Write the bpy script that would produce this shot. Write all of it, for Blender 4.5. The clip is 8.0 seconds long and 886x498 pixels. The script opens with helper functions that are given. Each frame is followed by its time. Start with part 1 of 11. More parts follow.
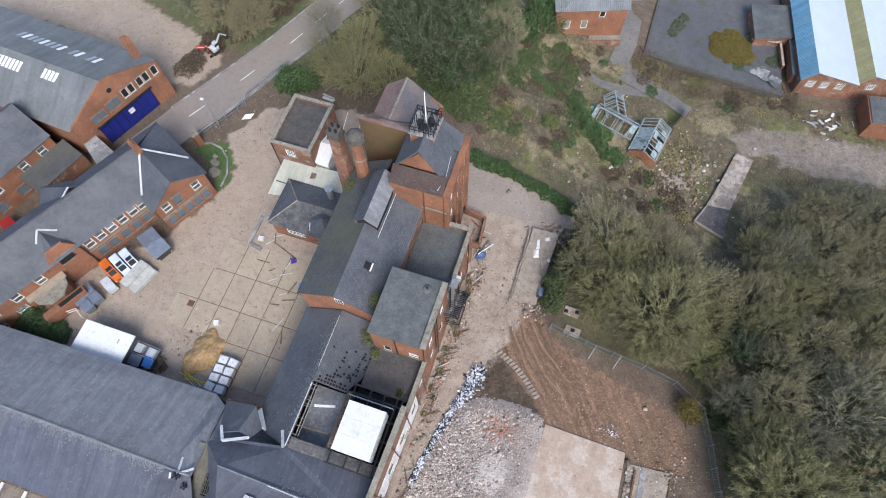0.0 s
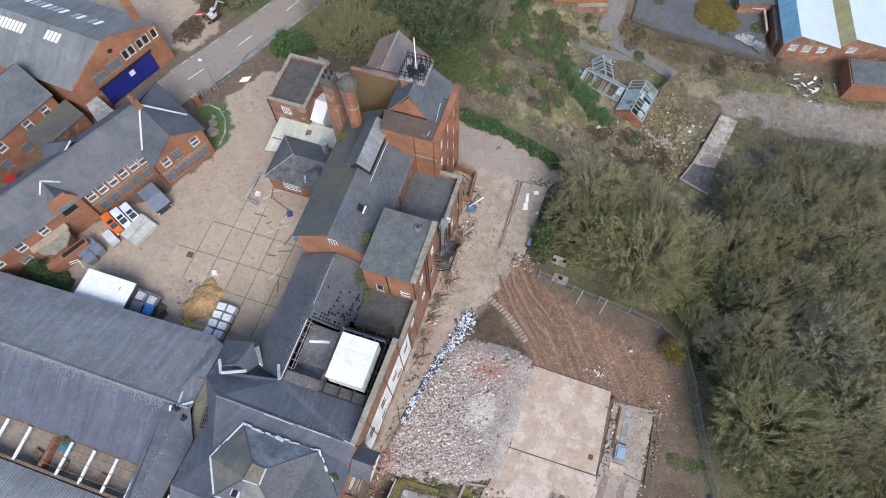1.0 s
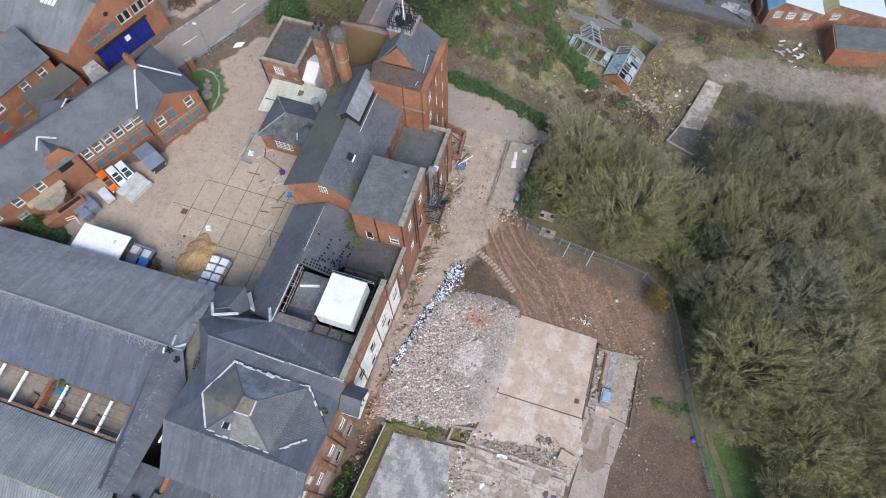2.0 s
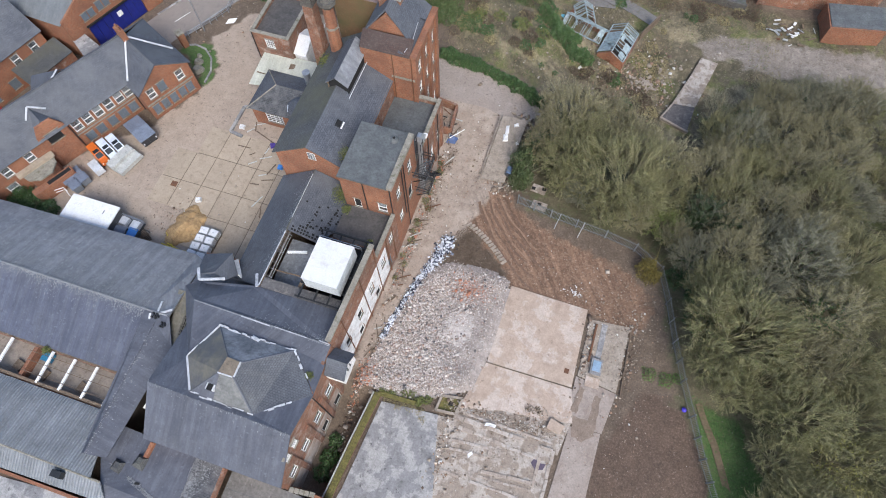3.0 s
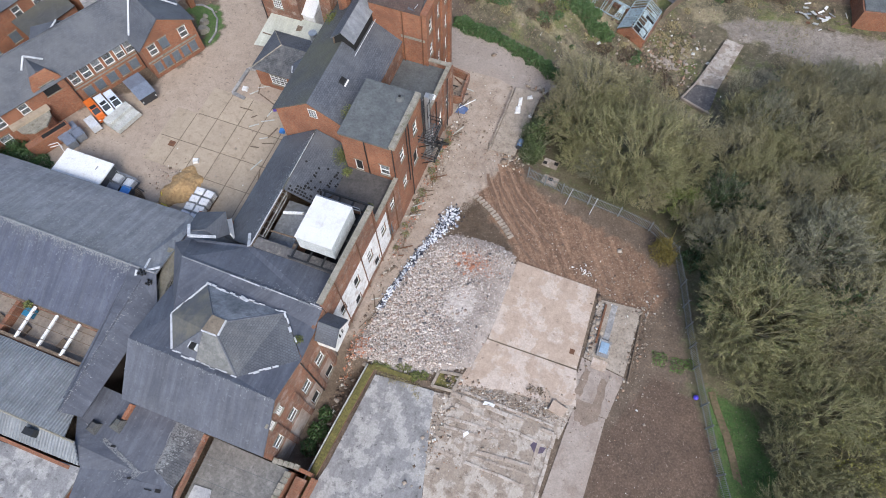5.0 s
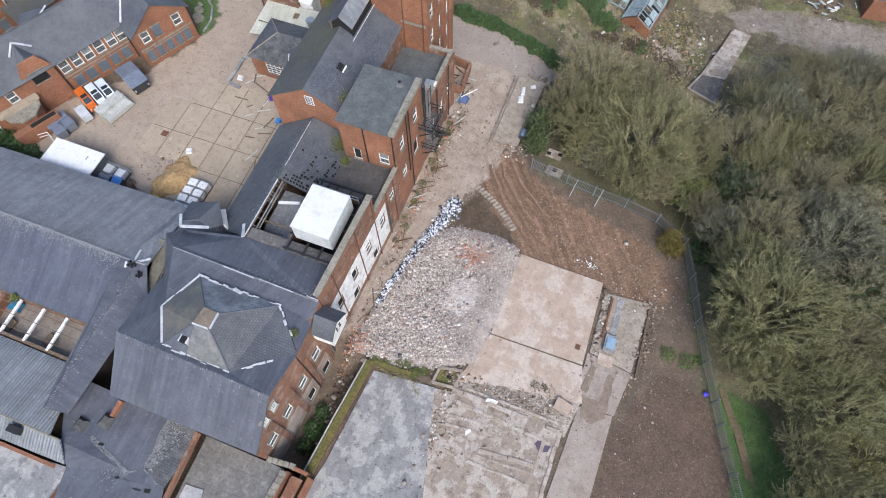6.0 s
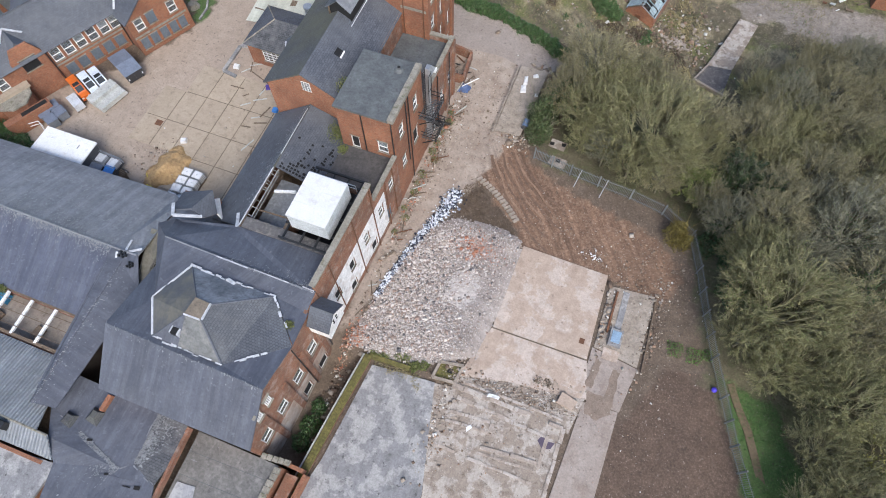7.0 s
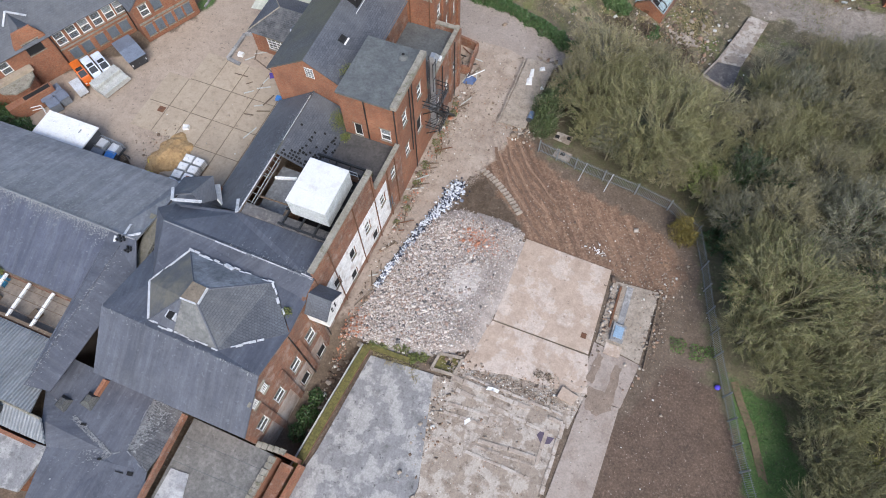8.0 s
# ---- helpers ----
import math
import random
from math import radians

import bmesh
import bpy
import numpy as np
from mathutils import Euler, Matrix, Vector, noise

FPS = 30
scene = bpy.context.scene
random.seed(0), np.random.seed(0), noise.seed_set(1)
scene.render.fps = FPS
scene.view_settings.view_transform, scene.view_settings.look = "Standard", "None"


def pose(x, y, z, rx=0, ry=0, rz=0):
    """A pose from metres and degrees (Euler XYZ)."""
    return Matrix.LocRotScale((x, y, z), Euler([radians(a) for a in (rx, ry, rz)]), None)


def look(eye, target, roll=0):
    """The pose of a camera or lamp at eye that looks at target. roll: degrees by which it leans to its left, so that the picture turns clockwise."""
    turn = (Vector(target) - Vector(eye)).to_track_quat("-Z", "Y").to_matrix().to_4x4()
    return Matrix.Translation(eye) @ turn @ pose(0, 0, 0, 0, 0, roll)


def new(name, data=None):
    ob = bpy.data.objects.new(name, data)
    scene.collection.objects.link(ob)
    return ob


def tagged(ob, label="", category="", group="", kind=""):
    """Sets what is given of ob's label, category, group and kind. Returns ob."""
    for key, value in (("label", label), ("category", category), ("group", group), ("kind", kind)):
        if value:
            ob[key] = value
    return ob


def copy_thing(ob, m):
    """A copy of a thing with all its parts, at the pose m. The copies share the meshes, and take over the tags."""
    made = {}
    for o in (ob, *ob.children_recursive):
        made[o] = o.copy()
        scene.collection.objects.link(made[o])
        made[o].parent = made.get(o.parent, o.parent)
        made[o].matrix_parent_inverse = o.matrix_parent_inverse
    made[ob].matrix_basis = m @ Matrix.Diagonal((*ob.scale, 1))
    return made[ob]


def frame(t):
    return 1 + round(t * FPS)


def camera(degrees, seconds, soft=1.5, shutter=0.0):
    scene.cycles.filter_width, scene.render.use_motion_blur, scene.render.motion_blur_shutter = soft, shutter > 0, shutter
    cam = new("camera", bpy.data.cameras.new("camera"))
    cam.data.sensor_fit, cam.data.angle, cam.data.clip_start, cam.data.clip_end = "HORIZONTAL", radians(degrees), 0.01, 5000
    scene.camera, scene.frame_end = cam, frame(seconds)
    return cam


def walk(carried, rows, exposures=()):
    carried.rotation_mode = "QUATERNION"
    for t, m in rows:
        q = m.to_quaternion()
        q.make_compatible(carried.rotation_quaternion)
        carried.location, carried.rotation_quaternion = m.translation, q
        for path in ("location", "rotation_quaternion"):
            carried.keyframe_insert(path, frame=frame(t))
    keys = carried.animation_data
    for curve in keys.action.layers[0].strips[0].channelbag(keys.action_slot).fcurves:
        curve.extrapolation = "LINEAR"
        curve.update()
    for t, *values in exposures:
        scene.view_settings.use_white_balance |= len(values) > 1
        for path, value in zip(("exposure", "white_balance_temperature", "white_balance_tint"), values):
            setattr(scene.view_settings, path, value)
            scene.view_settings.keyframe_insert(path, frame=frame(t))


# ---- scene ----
cam = camera(72.51, 8.0, soft=1.0)
# seconds, x, y, z, yaw, pitch, roll of the flight
PATH = [
    (0.0, 0.000, 0.000, 68.493, 19.50, -66.01, -1.32),
    (0.5, 1.444, -2.921, 68.310, 19.48, -65.93, -1.40),
    (1.0, 2.991, -6.011, 67.920, 19.39, -65.74, -1.50),
    (1.5, 4.517, -9.020, 67.408, 19.26, -65.59, -1.58),
    (3.0, 8.296, -14.069, 64.617, 19.67, -65.03, -1.79),
    (3.5, 9.014, -14.838, 63.456, 20.79, -64.91, -1.74),
    (4.0, 9.393, -15.308, 62.312, 21.70, -64.82, -1.62),
    (4.5, 9.563, -15.462, 61.201, 21.95, -64.79, -1.51),
    (6.0, 9.291, -15.576, 57.885, 21.66, -64.64, -1.19),
    (6.5, 9.236, -15.600, 56.741, 21.69, -64.60, -1.15),
    (7.0, 9.291, -15.684, 55.976, 21.70, -64.59, -1.11),
    (7.5, 9.527, -15.954, 55.737, 21.90, -64.52, -1.01),
    (8.0, 9.745, -16.156, 54.909, 22.63, -64.46, -0.89),
]
walk(cam, [(t, pose(x, y, z, 90 + pitch, 0, yaw) @ pose(0, 0, 0, 0, 0, roll)) for t, x, y, z, yaw, pitch, roll in PATH])

# ---- light ----
world = bpy.data.worlds.new("overcast")
scene.world = world
world.use_nodes = True
wn = world.node_tree
sky = wn.nodes.new("ShaderNodeTexSky")
sky.sky_type = "NISHITA"
sky.sun_disc = False
sky.sun_elevation, sky.sun_rotation = radians(42), radians(150)
sky.air_density, sky.dust_density, sky.ozone_density = 1.0, 2.2, 1.5
bright = wn.nodes["Background"]
bright.inputs["Strength"].default_value = 0.15
wn.links.new(sky.outputs["Color"], bright.inputs["Color"])
sun = new("sun", bpy.data.lights.new("sun", "SUN"))
sun.data.energy, sun.data.angle, sun.data.color = 1.6, radians(30), (1.0, 0.98, 0.95)
sun.matrix_world = look((40, -60, 80), (0, 0, 0))
scene.view_settings.exposure = 0.76


# ---- materials ----
def material(name):
    m = bpy.data.materials.new(name)
    m.use_nodes = True
    return m, m.node_tree, m.node_tree.nodes["Principled BSDF"]


def mixed(nt, a, b, fac, mode="MIX"):
    n = nt.nodes.new("ShaderNodeMix")
    n.data_type, n.blend_type = "RGBA", mode
    for socket, value in ((n.inputs[0], fac), (n.inputs[6], a), (n.inputs[7], b)):
        if hasattr(value, "is_linked"):
            nt.links.new(value, socket)
        elif isinstance(value, (int, float)):
            socket.default_value = value
        else:
            socket.default_value = (*value, 1)
    return n.outputs[2]


def coords(nt, kind="Object"):
    n = nt.nodes.new("ShaderNodeTexCoord")
    return n.outputs[kind]


def position(nt):
    return nt.nodes.new("ShaderNodeNewGeometry").outputs["Position"]


def speckle(nt, vec, scale, detail=5.0, rough=0.6, lo=0.35, hi=0.65, distort=0.0):
    n = nt.nodes.new("ShaderNodeTexNoise")
    n.inputs["Scale"].default_value, n.inputs["Detail"].default_value = scale, detail
    n.inputs["Roughness"].default_value, n.inputs["Distortion"].default_value = rough, distort
    nt.links.new(vec, n.inputs["Vector"])
    r = nt.nodes.new("ShaderNodeMapRange")
    r.inputs[1].default_value, r.inputs[2].default_value = lo, hi
    nt.links.new(n.outputs["Fac"], r.inputs[0])
    return r.outputs[0]


def stretched(nt, vec, sx, sy, sz, turn=0.0):
    n = nt.nodes.new("ShaderNodeMapping")
    n.inputs["Scale"].default_value = (sx, sy, sz)
    n.inputs["Rotation"].default_value = (0, 0, turn)
    nt.links.new(vec, n.inputs["Vector"])
    return n.outputs[0]


def bumped(nt, bsdf, height, strength, distance):
    n = nt.nodes.new("ShaderNodeBump")
    n.inputs["Strength"].default_value, n.inputs["Distance"].default_value = strength, distance
    nt.links.new(height, n.inputs["Height"])
    nt.links.new(n.outputs[0], bsdf.inputs["Normal"])


def times(nt, a, k):
    n = nt.nodes.new("ShaderNodeMath")
    n.operation = "MULTIPLY"
    nt.links.new(a, n.inputs[0])
    if hasattr(k, "is_linked"):
        nt.links.new(k, n.inputs[1])
    else:
        n.inputs[1].default_value = k
    return n.outputs[0]


def graded(nt, c, vec, scale, low, high, detail=6, rough=0.7):
    """Lightens and darkens a colour in a noise of its own scale."""
    r = speckle(nt, vec, scale, detail, rough, 0.25, 0.75)
    k = nt.nodes.new("ShaderNodeMapRange")
    k.inputs[3].default_value, k.inputs[4].default_value = low, high
    nt.links.new(r, k.inputs[0])
    return mixed(nt, c, k.outputs[0], 1.0, "MULTIPLY")


def flecked(nt, c, vec, colour, scale, low, high, amount, detail=3):
    """Small crisp spots of another colour."""
    return mixed(nt, c, colour, times(nt, speckle(nt, vec, scale, detail, 0.6, low, high), amount))


def rough_mat(name, base, second, scale=0.5, third=None, third_scale=4.0, rough=0.9, bump=0.3, fine=12.0, metal=0.0, amount=0.8, random_shift=0.0, depth=1.0):
    """Weathered plain surface: two colours in large patches, a third in small stains, fine grain."""
    m, nt, b = material(name)
    p = position(nt)
    c = mixed(nt, base, second, times(nt, speckle(nt, p, scale), amount))
    if third:
        c = mixed(nt, c, third, times(nt, speckle(nt, p, third_scale, 4, 0.65, 0.52, 0.7), 0.75))
    grain = speckle(nt, p, fine, 3, 0.7, 0.3, 0.7)
    c = graded(nt, c, p, 1.1, 1 - 0.2 * depth, 1 + 0.2 * depth)
    c = graded(nt, c, p, fine * 0.6, 1 - 0.3 * depth, 1 + 0.3 * depth, 4)
    c = flecked(nt, c, p, [k * 0.5 for k in second], 1.7, 0.62, 0.68, 0.5 * depth, 5)
    if random_shift:
        info = nt.nodes.new("ShaderNodeObjectInfo")
        ramp = nt.nodes.new("ShaderNodeMapRange")
        ramp.inputs[3].default_value, ramp.inputs[4].default_value = 1 - random_shift, 1 + random_shift
        nt.links.new(info.outputs["Random"], ramp.inputs[0])
        h = nt.nodes.new("ShaderNodeHueSaturation")
        nt.links.new(ramp.outputs[0], h.inputs["Value"])
        nt.links.new(c, h.inputs["Color"])
        c = h.outputs[0]
    nt.links.new(c, b.inputs["Base Color"])
    b.inputs["Roughness"].default_value, b.inputs["Metallic"].default_value = rough, metal
    if bump:
        bumped(nt, b, grain, bump, 0.02)
    return m


def course_mat(name, one, two, joint, w, h, gap, stain, stain_amount=0.5, stain_scale=0.35, rough=0.9, second=None, second_scale=1.2, second_amount=0.6, bump=0.5):
    """Brick, slate or tile courses laid in metres along the face."""
    m, nt, b = material(name)
    uv = coords(nt, "UV")
    p = position(nt)
    t = nt.nodes.new("ShaderNodeTexBrick")
    t.inputs["Color1"].default_value, t.inputs["Color2"].default_value, t.inputs["Mortar"].default_value = (*one, 1), (*two, 1), (*joint, 1)
    t.inputs["Scale"].default_value, t.inputs["Mortar Size"].default_value = 1.0, gap
    t.inputs["Brick Width"].default_value, t.inputs["Row Height"].default_value = w, h
    t.inputs["Bias"].default_value = 0.0
    nt.links.new(uv, t.inputs["Vector"])
    c = graded(nt, t.outputs["Color"], p, 1.3, 0.86, 1.14, 7)
    c = graded(nt, c, stretched(nt, uv, 1, 2.2, 1), 3.4, 0.8, 1.2, 4, 0.75)
    c = graded(nt, c, p, 0.22, 0.76, 1.24, 4)
    c = flecked(nt, c, p, [min(0.7, k * 2.0) for k in one], 3.4, 0.64, 0.68, 0.28)
    c = flecked(nt, c, p, [k * 0.4 for k in two], 2.6, 0.63, 0.68, 0.4)
    c = mixed(nt, c, stain, times(nt, speckle(nt, p, stain_scale, 6, 0.62, 0.42, 0.68), stain_amount))
    if second:
        c = mixed(nt, c, second, times(nt, speckle(nt, p, second_scale, 6, 0.7, 0.52, 0.66), second_amount))
    nt.links.new(c, b.inputs["Base Color"])
    b.inputs["Roughness"].default_value = rough
    bumped(nt, b, t.outputs["Fac"], -bump if bump else 0, 0.01)
    return m


def streaky(name, base, second, streak, rough=0.75, pitch=0.0, metal=0.0, amount=0.6, scale=0.4):
    """Sheet roofing with run-off streaks down the slope; pitch: metres between corrugations."""
    m, nt, b = material(name)
    uv = coords(nt, "UV")
    p = position(nt)
    c = mixed(nt, base, second, speckle(nt, p, scale, 6, 0.65, 0.35, 0.65))
    run = speckle(nt, stretched(nt, uv, 2.6, 0.22, 1), 1.0, 5, 0.7, 0.45, 0.72)
    c = mixed(nt, c, streak, times(nt, run, amount))
    c = graded(nt, c, stretched(nt, uv, 1.0, 0.1, 1), 0.9, 0.74, 1.22, 6, 0.62)
    c = graded(nt, c, p, 0.5, 0.82, 1.2, 5)
    c = graded(nt, c, p, 5.0, 0.84, 1.16, 4, 0.75)
    c = flecked(nt, c, p, [k * 1.4 for k in streak], 2.4, 0.63, 0.67, 0.25)
    c = flecked(nt, c, p, [k * 0.5 for k in base], 1.9, 0.63, 0.68, 0.3)
    nt.links.new(c, b.inputs["Base Color"])
    b.inputs["Roughness"].default_value, b.inputs["Metallic"].default_value = rough, metal
    if pitch:
        wv = nt.nodes.new("ShaderNodeTexWave")
        wv.inputs["Scale"].default_value = 0.314 / pitch
        nt.links.new(uv, wv.inputs["Vector"])
        bumped(nt, b, wv.outputs["Fac"], 0.8, pitch * 0.25)
        dark = mixed(nt, c, (0.04, 0.04, 0.045), times(nt, wv.outputs["Fac"], 0.12))
        nt.links.new(dark, b.inputs["Base Color"])
    return m


def stained(name, base, pale, dark, rough=0.92, size=1.0, crisp=1.0):
    """Swept concrete: crisp pale patches and brown stains over the base."""
    m, nt, b = material(name)
    p = position(nt)
    c = mixed(nt, base, pale, times(nt, speckle(nt, p, 0.32 * size, 7, 0.62, 0.51 - 0.03 / crisp, 0.51 + 0.03 / crisp, 0.15), 0.75))
    c = mixed(nt, c, dark, times(nt, speckle(nt, p, 0.45 * size, 7, 0.66, 0.54, 0.66, 0.25), 0.7))
    c = mixed(nt, c, dark, times(nt, speckle(nt, stretched(nt, p, 2.2, 0.3, 1), 1.0, 5, 0.6, 0.55, 0.75), 0.5))
    c = graded(nt, c, p, 1.2, 1 - 0.15 * crisp, 1 + 0.15 * crisp)
    c = graded(nt, c, p, 6.0, 1 - 0.2 * crisp, 1 + 0.2 * crisp, 4)
    c = flecked(nt, c, p, [k * 0.6 for k in dark], 1.8, 0.63, 0.68, 0.6 * crisp, 5)
    nt.links.new(c, b.inputs["Base Color"])
    b.inputs["Roughness"].default_value = rough
    return m


def plain(name, colour, rough=0.5, metal=0.0):
    return rough_mat(name, colour, [c * 0.8 for c in colour], 1.5, rough=rough, bump=0.05, metal=metal, fine=20)


BRICK = course_mat("orange_brick", (0.3, 0.118, 0.062), (0.22, 0.086, 0.048), (0.27, 0.17, 0.11), 0.225, 0.075, 0.008, (0.13, 0.06, 0.04), 0.55, 0.4)
BRICK_OLD = course_mat("weathered_brick", (0.26, 0.10, 0.055), (0.19, 0.075, 0.042), (0.25, 0.18, 0.13), 0.225, 0.075, 0.009, (0.10, 0.065, 0.05), 0.7, 0.5, second=(0.38, 0.31, 0.27), second_scale=0.9, second_amount=0.6)
BRICK_MOSS = course_mat("algae_brick", (0.25, 0.122, 0.068), (0.19, 0.092, 0.052), (0.2, 0.14, 0.09), 0.225, 0.075, 0.008, (0.12, 0.108, 0.048), 0.9, 0.2)
SLATE = course_mat("slate", (0.094, 0.103, 0.124), (0.068, 0.075, 0.092), (0.04, 0.044, 0.052), 0.3, 0.22, 0.012, (0.13, 0.138, 0.152), 0.6, 0.25, 0.75, bump=0.4)
SLATE_MOSS = course_mat("mossy_slate", (0.085, 0.09, 0.095), (0.068, 0.071, 0.075), (0.045, 0.045, 0.045), 0.3, 0.22, 0.012, (0.115, 0.115, 0.07), 0.6, 0.16, 0.85, bump=0.4)
SLATE_BROKEN = course_mat("lichen_slate", (0.09, 0.095, 0.105), (0.055, 0.058, 0.066), (0.03, 0.03, 0.032), 0.3, 0.22, 0.016, (0.15, 0.152, 0.155), 0.7, 1.1, 0.8, bump=0.6)
TILE_RED = course_mat("old_clay_tile", (0.26, 0.15, 0.12), (0.2, 0.12, 0.10), (0.12, 0.09, 0.08), 0.26, 0.2, 0.012, (0.3, 0.25, 0.24), 0.6, 0.5, 0.85)
TILE_GREYED = course_mat("greyed_clay_tile", (0.17, 0.165, 0.175), (0.14, 0.135, 0.145), (0.085, 0.075, 0.078), 0.26, 0.2, 0.012, (0.26, 0.17, 0.14), 0.5, 0.5, 0.85)
TILE_BROWN = course_mat("sooty_clay_tile", (0.07, 0.043, 0.037), (0.055, 0.034, 0.03), (0.032, 0.025, 0.023), 0.26, 0.2, 0.012, (0.075, 0.06, 0.056), 0.6, 0.5, 0.85, second=(0.2, 0.18, 0.17), second_scale=4.0, second_amount=0.15)
FELT = rough_mat("roof_felt", (0.088, 0.095, 0.098), (0.13, 0.14, 0.14), 0.55, (0.06, 0.06, 0.064), 2.2, 0.7, 0.15, 6.0)
ROOFING = streaky("dark_sheet_roofing", (0.066, 0.073, 0.096), (0.086, 0.094, 0.118), (0.145, 0.153, 0.176), 0.6, 0.0, 0.0, 0.45)
ROOFING_BLUE = streaky("bluish_sheet_roofing", (0.066, 0.075, 0.108), (0.085, 0.094, 0.13), (0.155, 0.165, 0.185), 0.55, 0.0, 0.0, 0.45)
ROOFING_GREY = streaky("lichened_sheet_roofing", (0.155, 0.165, 0.188), (0.2, 0.211, 0.228), (0.27, 0.278, 0.286), 0.8, 0.0, 0.0, 0.55, 1.2)
CORRUGATED = streaky("fibre_cement_sheet", (0.165, 0.18, 0.195), (0.21, 0.23, 0.248), (0.29, 0.305, 0.315), 0.85, 0.3, 0.0, 0.4)
SHEET_GREY = streaky("plain_grey_sheet", (0.125, 0.137, 0.146), (0.15, 0.162, 0.17), (0.185, 0.195, 0.2), 0.7, 0.0, 0.0, 0.4)
CORR_LIGHT = streaky("pale_corrugated_sheet", (0.39, 0.4, 0.35), (0.46, 0.47, 0.41), (0.38, 0.4, 0.32), 0.7, 0.0, 0.0, 0.5)
SHEET_PALE = stained("pale_worn_sheet", (0.33, 0.34, 0.36), (0.45, 0.46, 0.47), (0.22, 0.22, 0.225), size=1.2)
PLANKED = rough_mat("stained_planking", (0.17, 0.165, 0.155), (0.12, 0.118, 0.115), 0.35, (0.25, 0.245, 0.235), 0.8, 0.9, 0.2, 6.0)
GUTTER_TAN = rough_mat("tan_stained_sheet", (0.15, 0.145, 0.125), (0.19, 0.175, 0.14), 0.5, (0.13, 0.13, 0.08), 1.0, 0.8, 0.1, 6.0)
KILN_OLIVE = rough_mat("olive_stained_felt", (0.1, 0.103, 0.11), (0.185, 0.168, 0.125), 0.35, (0.075, 0.082, 0.098), 0.5, 0.75, 0.15, 6.0, depth=0.5)
KILN_PALE = rough_mat("pale_cement_roof", (0.155, 0.16, 0.16), (0.115, 0.12, 0.122), 0.6, (0.21, 0.21, 0.2), 1.0, 0.85, 0.2, 6.0)
KILN_NORTH = rough_mat("limewashed_slate", (0.1, 0.107, 0.12), (0.3, 0.31, 0.33), 0.42, (0.09, 0.095, 0.105), 1.5, 0.85, 0.2, 6.0)
KILN_CAP = rough_mat("brown_capping", (0.2, 0.165, 0.125), (0.16, 0.13, 0.1), 1.0, rough=0.85)
SLATE_GRID = course_mat("kiln_slate", (0.105, 0.113, 0.13), (0.085, 0.092, 0.107), (0.055, 0.06, 0.07), 0.26, 0.22, 0.02, (0.2, 0.205, 0.21), 0.6, 0.25, 0.75, bump=0.7)
LEAD = rough_mat("pale_lead_flashing", (0.55, 0.57, 0.6), (0.42, 0.43, 0.45), 2.0, rough=0.6, bump=0.1)
STONE = rough_mat("coping_stone", (0.28, 0.26, 0.22), (0.2, 0.185, 0.15), 1.2, (0.11, 0.11, 0.06), 2.0)
STONE_DARK = rough_mat("sooty_stone", (0.1, 0.094, 0.085), (0.07, 0.066, 0.06), 1.2, (0.15, 0.145, 0.13), 2.5)
CONCRETE = rough_mat("yard_concrete", (0.39, 0.325, 0.25), (0.33, 0.27, 0.205), 0.35, (0.25, 0.2, 0.15), 1.5, 0.92, 0.15, 7.0, random_shift=0.06, depth=0.45)
CONCRETE_PALE = stained("pale_concrete", (0.4, 0.315, 0.252), (0.5, 0.432, 0.385), (0.325, 0.248, 0.195), crisp=1.0)
FOOTING = stained("broken_footing", (0.35, 0.295, 0.25), (0.47, 0.425, 0.385), (0.2, 0.16, 0.13), size=2.2)
CONCRETE_GREY = stained("grey_concrete", (0.225, 0.223, 0.228), (0.37, 0.362, 0.352), (0.135, 0.131, 0.131), size=1.7, crisp=1.3)
# brick of the alley walls, the alley's shade put into its colour
BRICK_SHADED = course_mat("shaded_brick", (0.035, 0.026, 0.021), (0.028, 0.02, 0.017), (0.03, 0.026, 0.023), 0.225, 0.075, 0.009, (0.05, 0.04, 0.033), 0.7, 0.5)
FELT_DARK = rough_mat("dark_brown_felt", (0.07, 0.066, 0.064), (0.095, 0.088, 0.084), 0.5, (0.05, 0.048, 0.046), 1.5, 0.8, 0.15, 6.0)
# near-black alley floor colour, standing in for deep shade
ALLEY_SHADE = rough_mat("alley_shade", (0.022, 0.02, 0.018), (0.035, 0.032, 0.027), 0.6, (0.025, 0.024, 0.022), 2.0, 0.6)
CONCRETE_WORN = rough_mat("worn_concrete", (0.36, 0.31, 0.26), (0.25, 0.21, 0.17), 0.6, (0.17, 0.14, 0.11), 1.8, 0.95, 0.3, 8.0)
ASPHALT = rough_mat("worn_asphalt", (0.235, 0.205, 0.185), (0.27, 0.235, 0.208), 0.15, (0.2, 0.178, 0.162), 1.0, 0.9, 0.1, 9.0, depth=0.35)
SOOTY_PAD = rough_mat("sooty_rubble", (0.075, 0.07, 0.072), (0.13, 0.12, 0.12), 0.9, (0.22, 0.2, 0.19), 2.4, 0.95, 0.6, 5.0)
CONCRETE_BROKEN = stained("broken_concrete", (0.28, 0.232, 0.19), (0.44, 0.395, 0.35), (0.145, 0.112, 0.088), size=2.0, crisp=1.2)
CONCRETE_DUSTY = stained("dusty_driveway", (0.305, 0.255, 0.222), (0.335, 0.285, 0.25), (0.23, 0.18, 0.15))
ASPHALT_DARK = rough_mat("dark_asphalt", (0.085, 0.087, 0.1), (0.12, 0.12, 0.13), 0.12, (0.07, 0.095, 0.05), 0.5, 0.9, 0.15, 9.0)
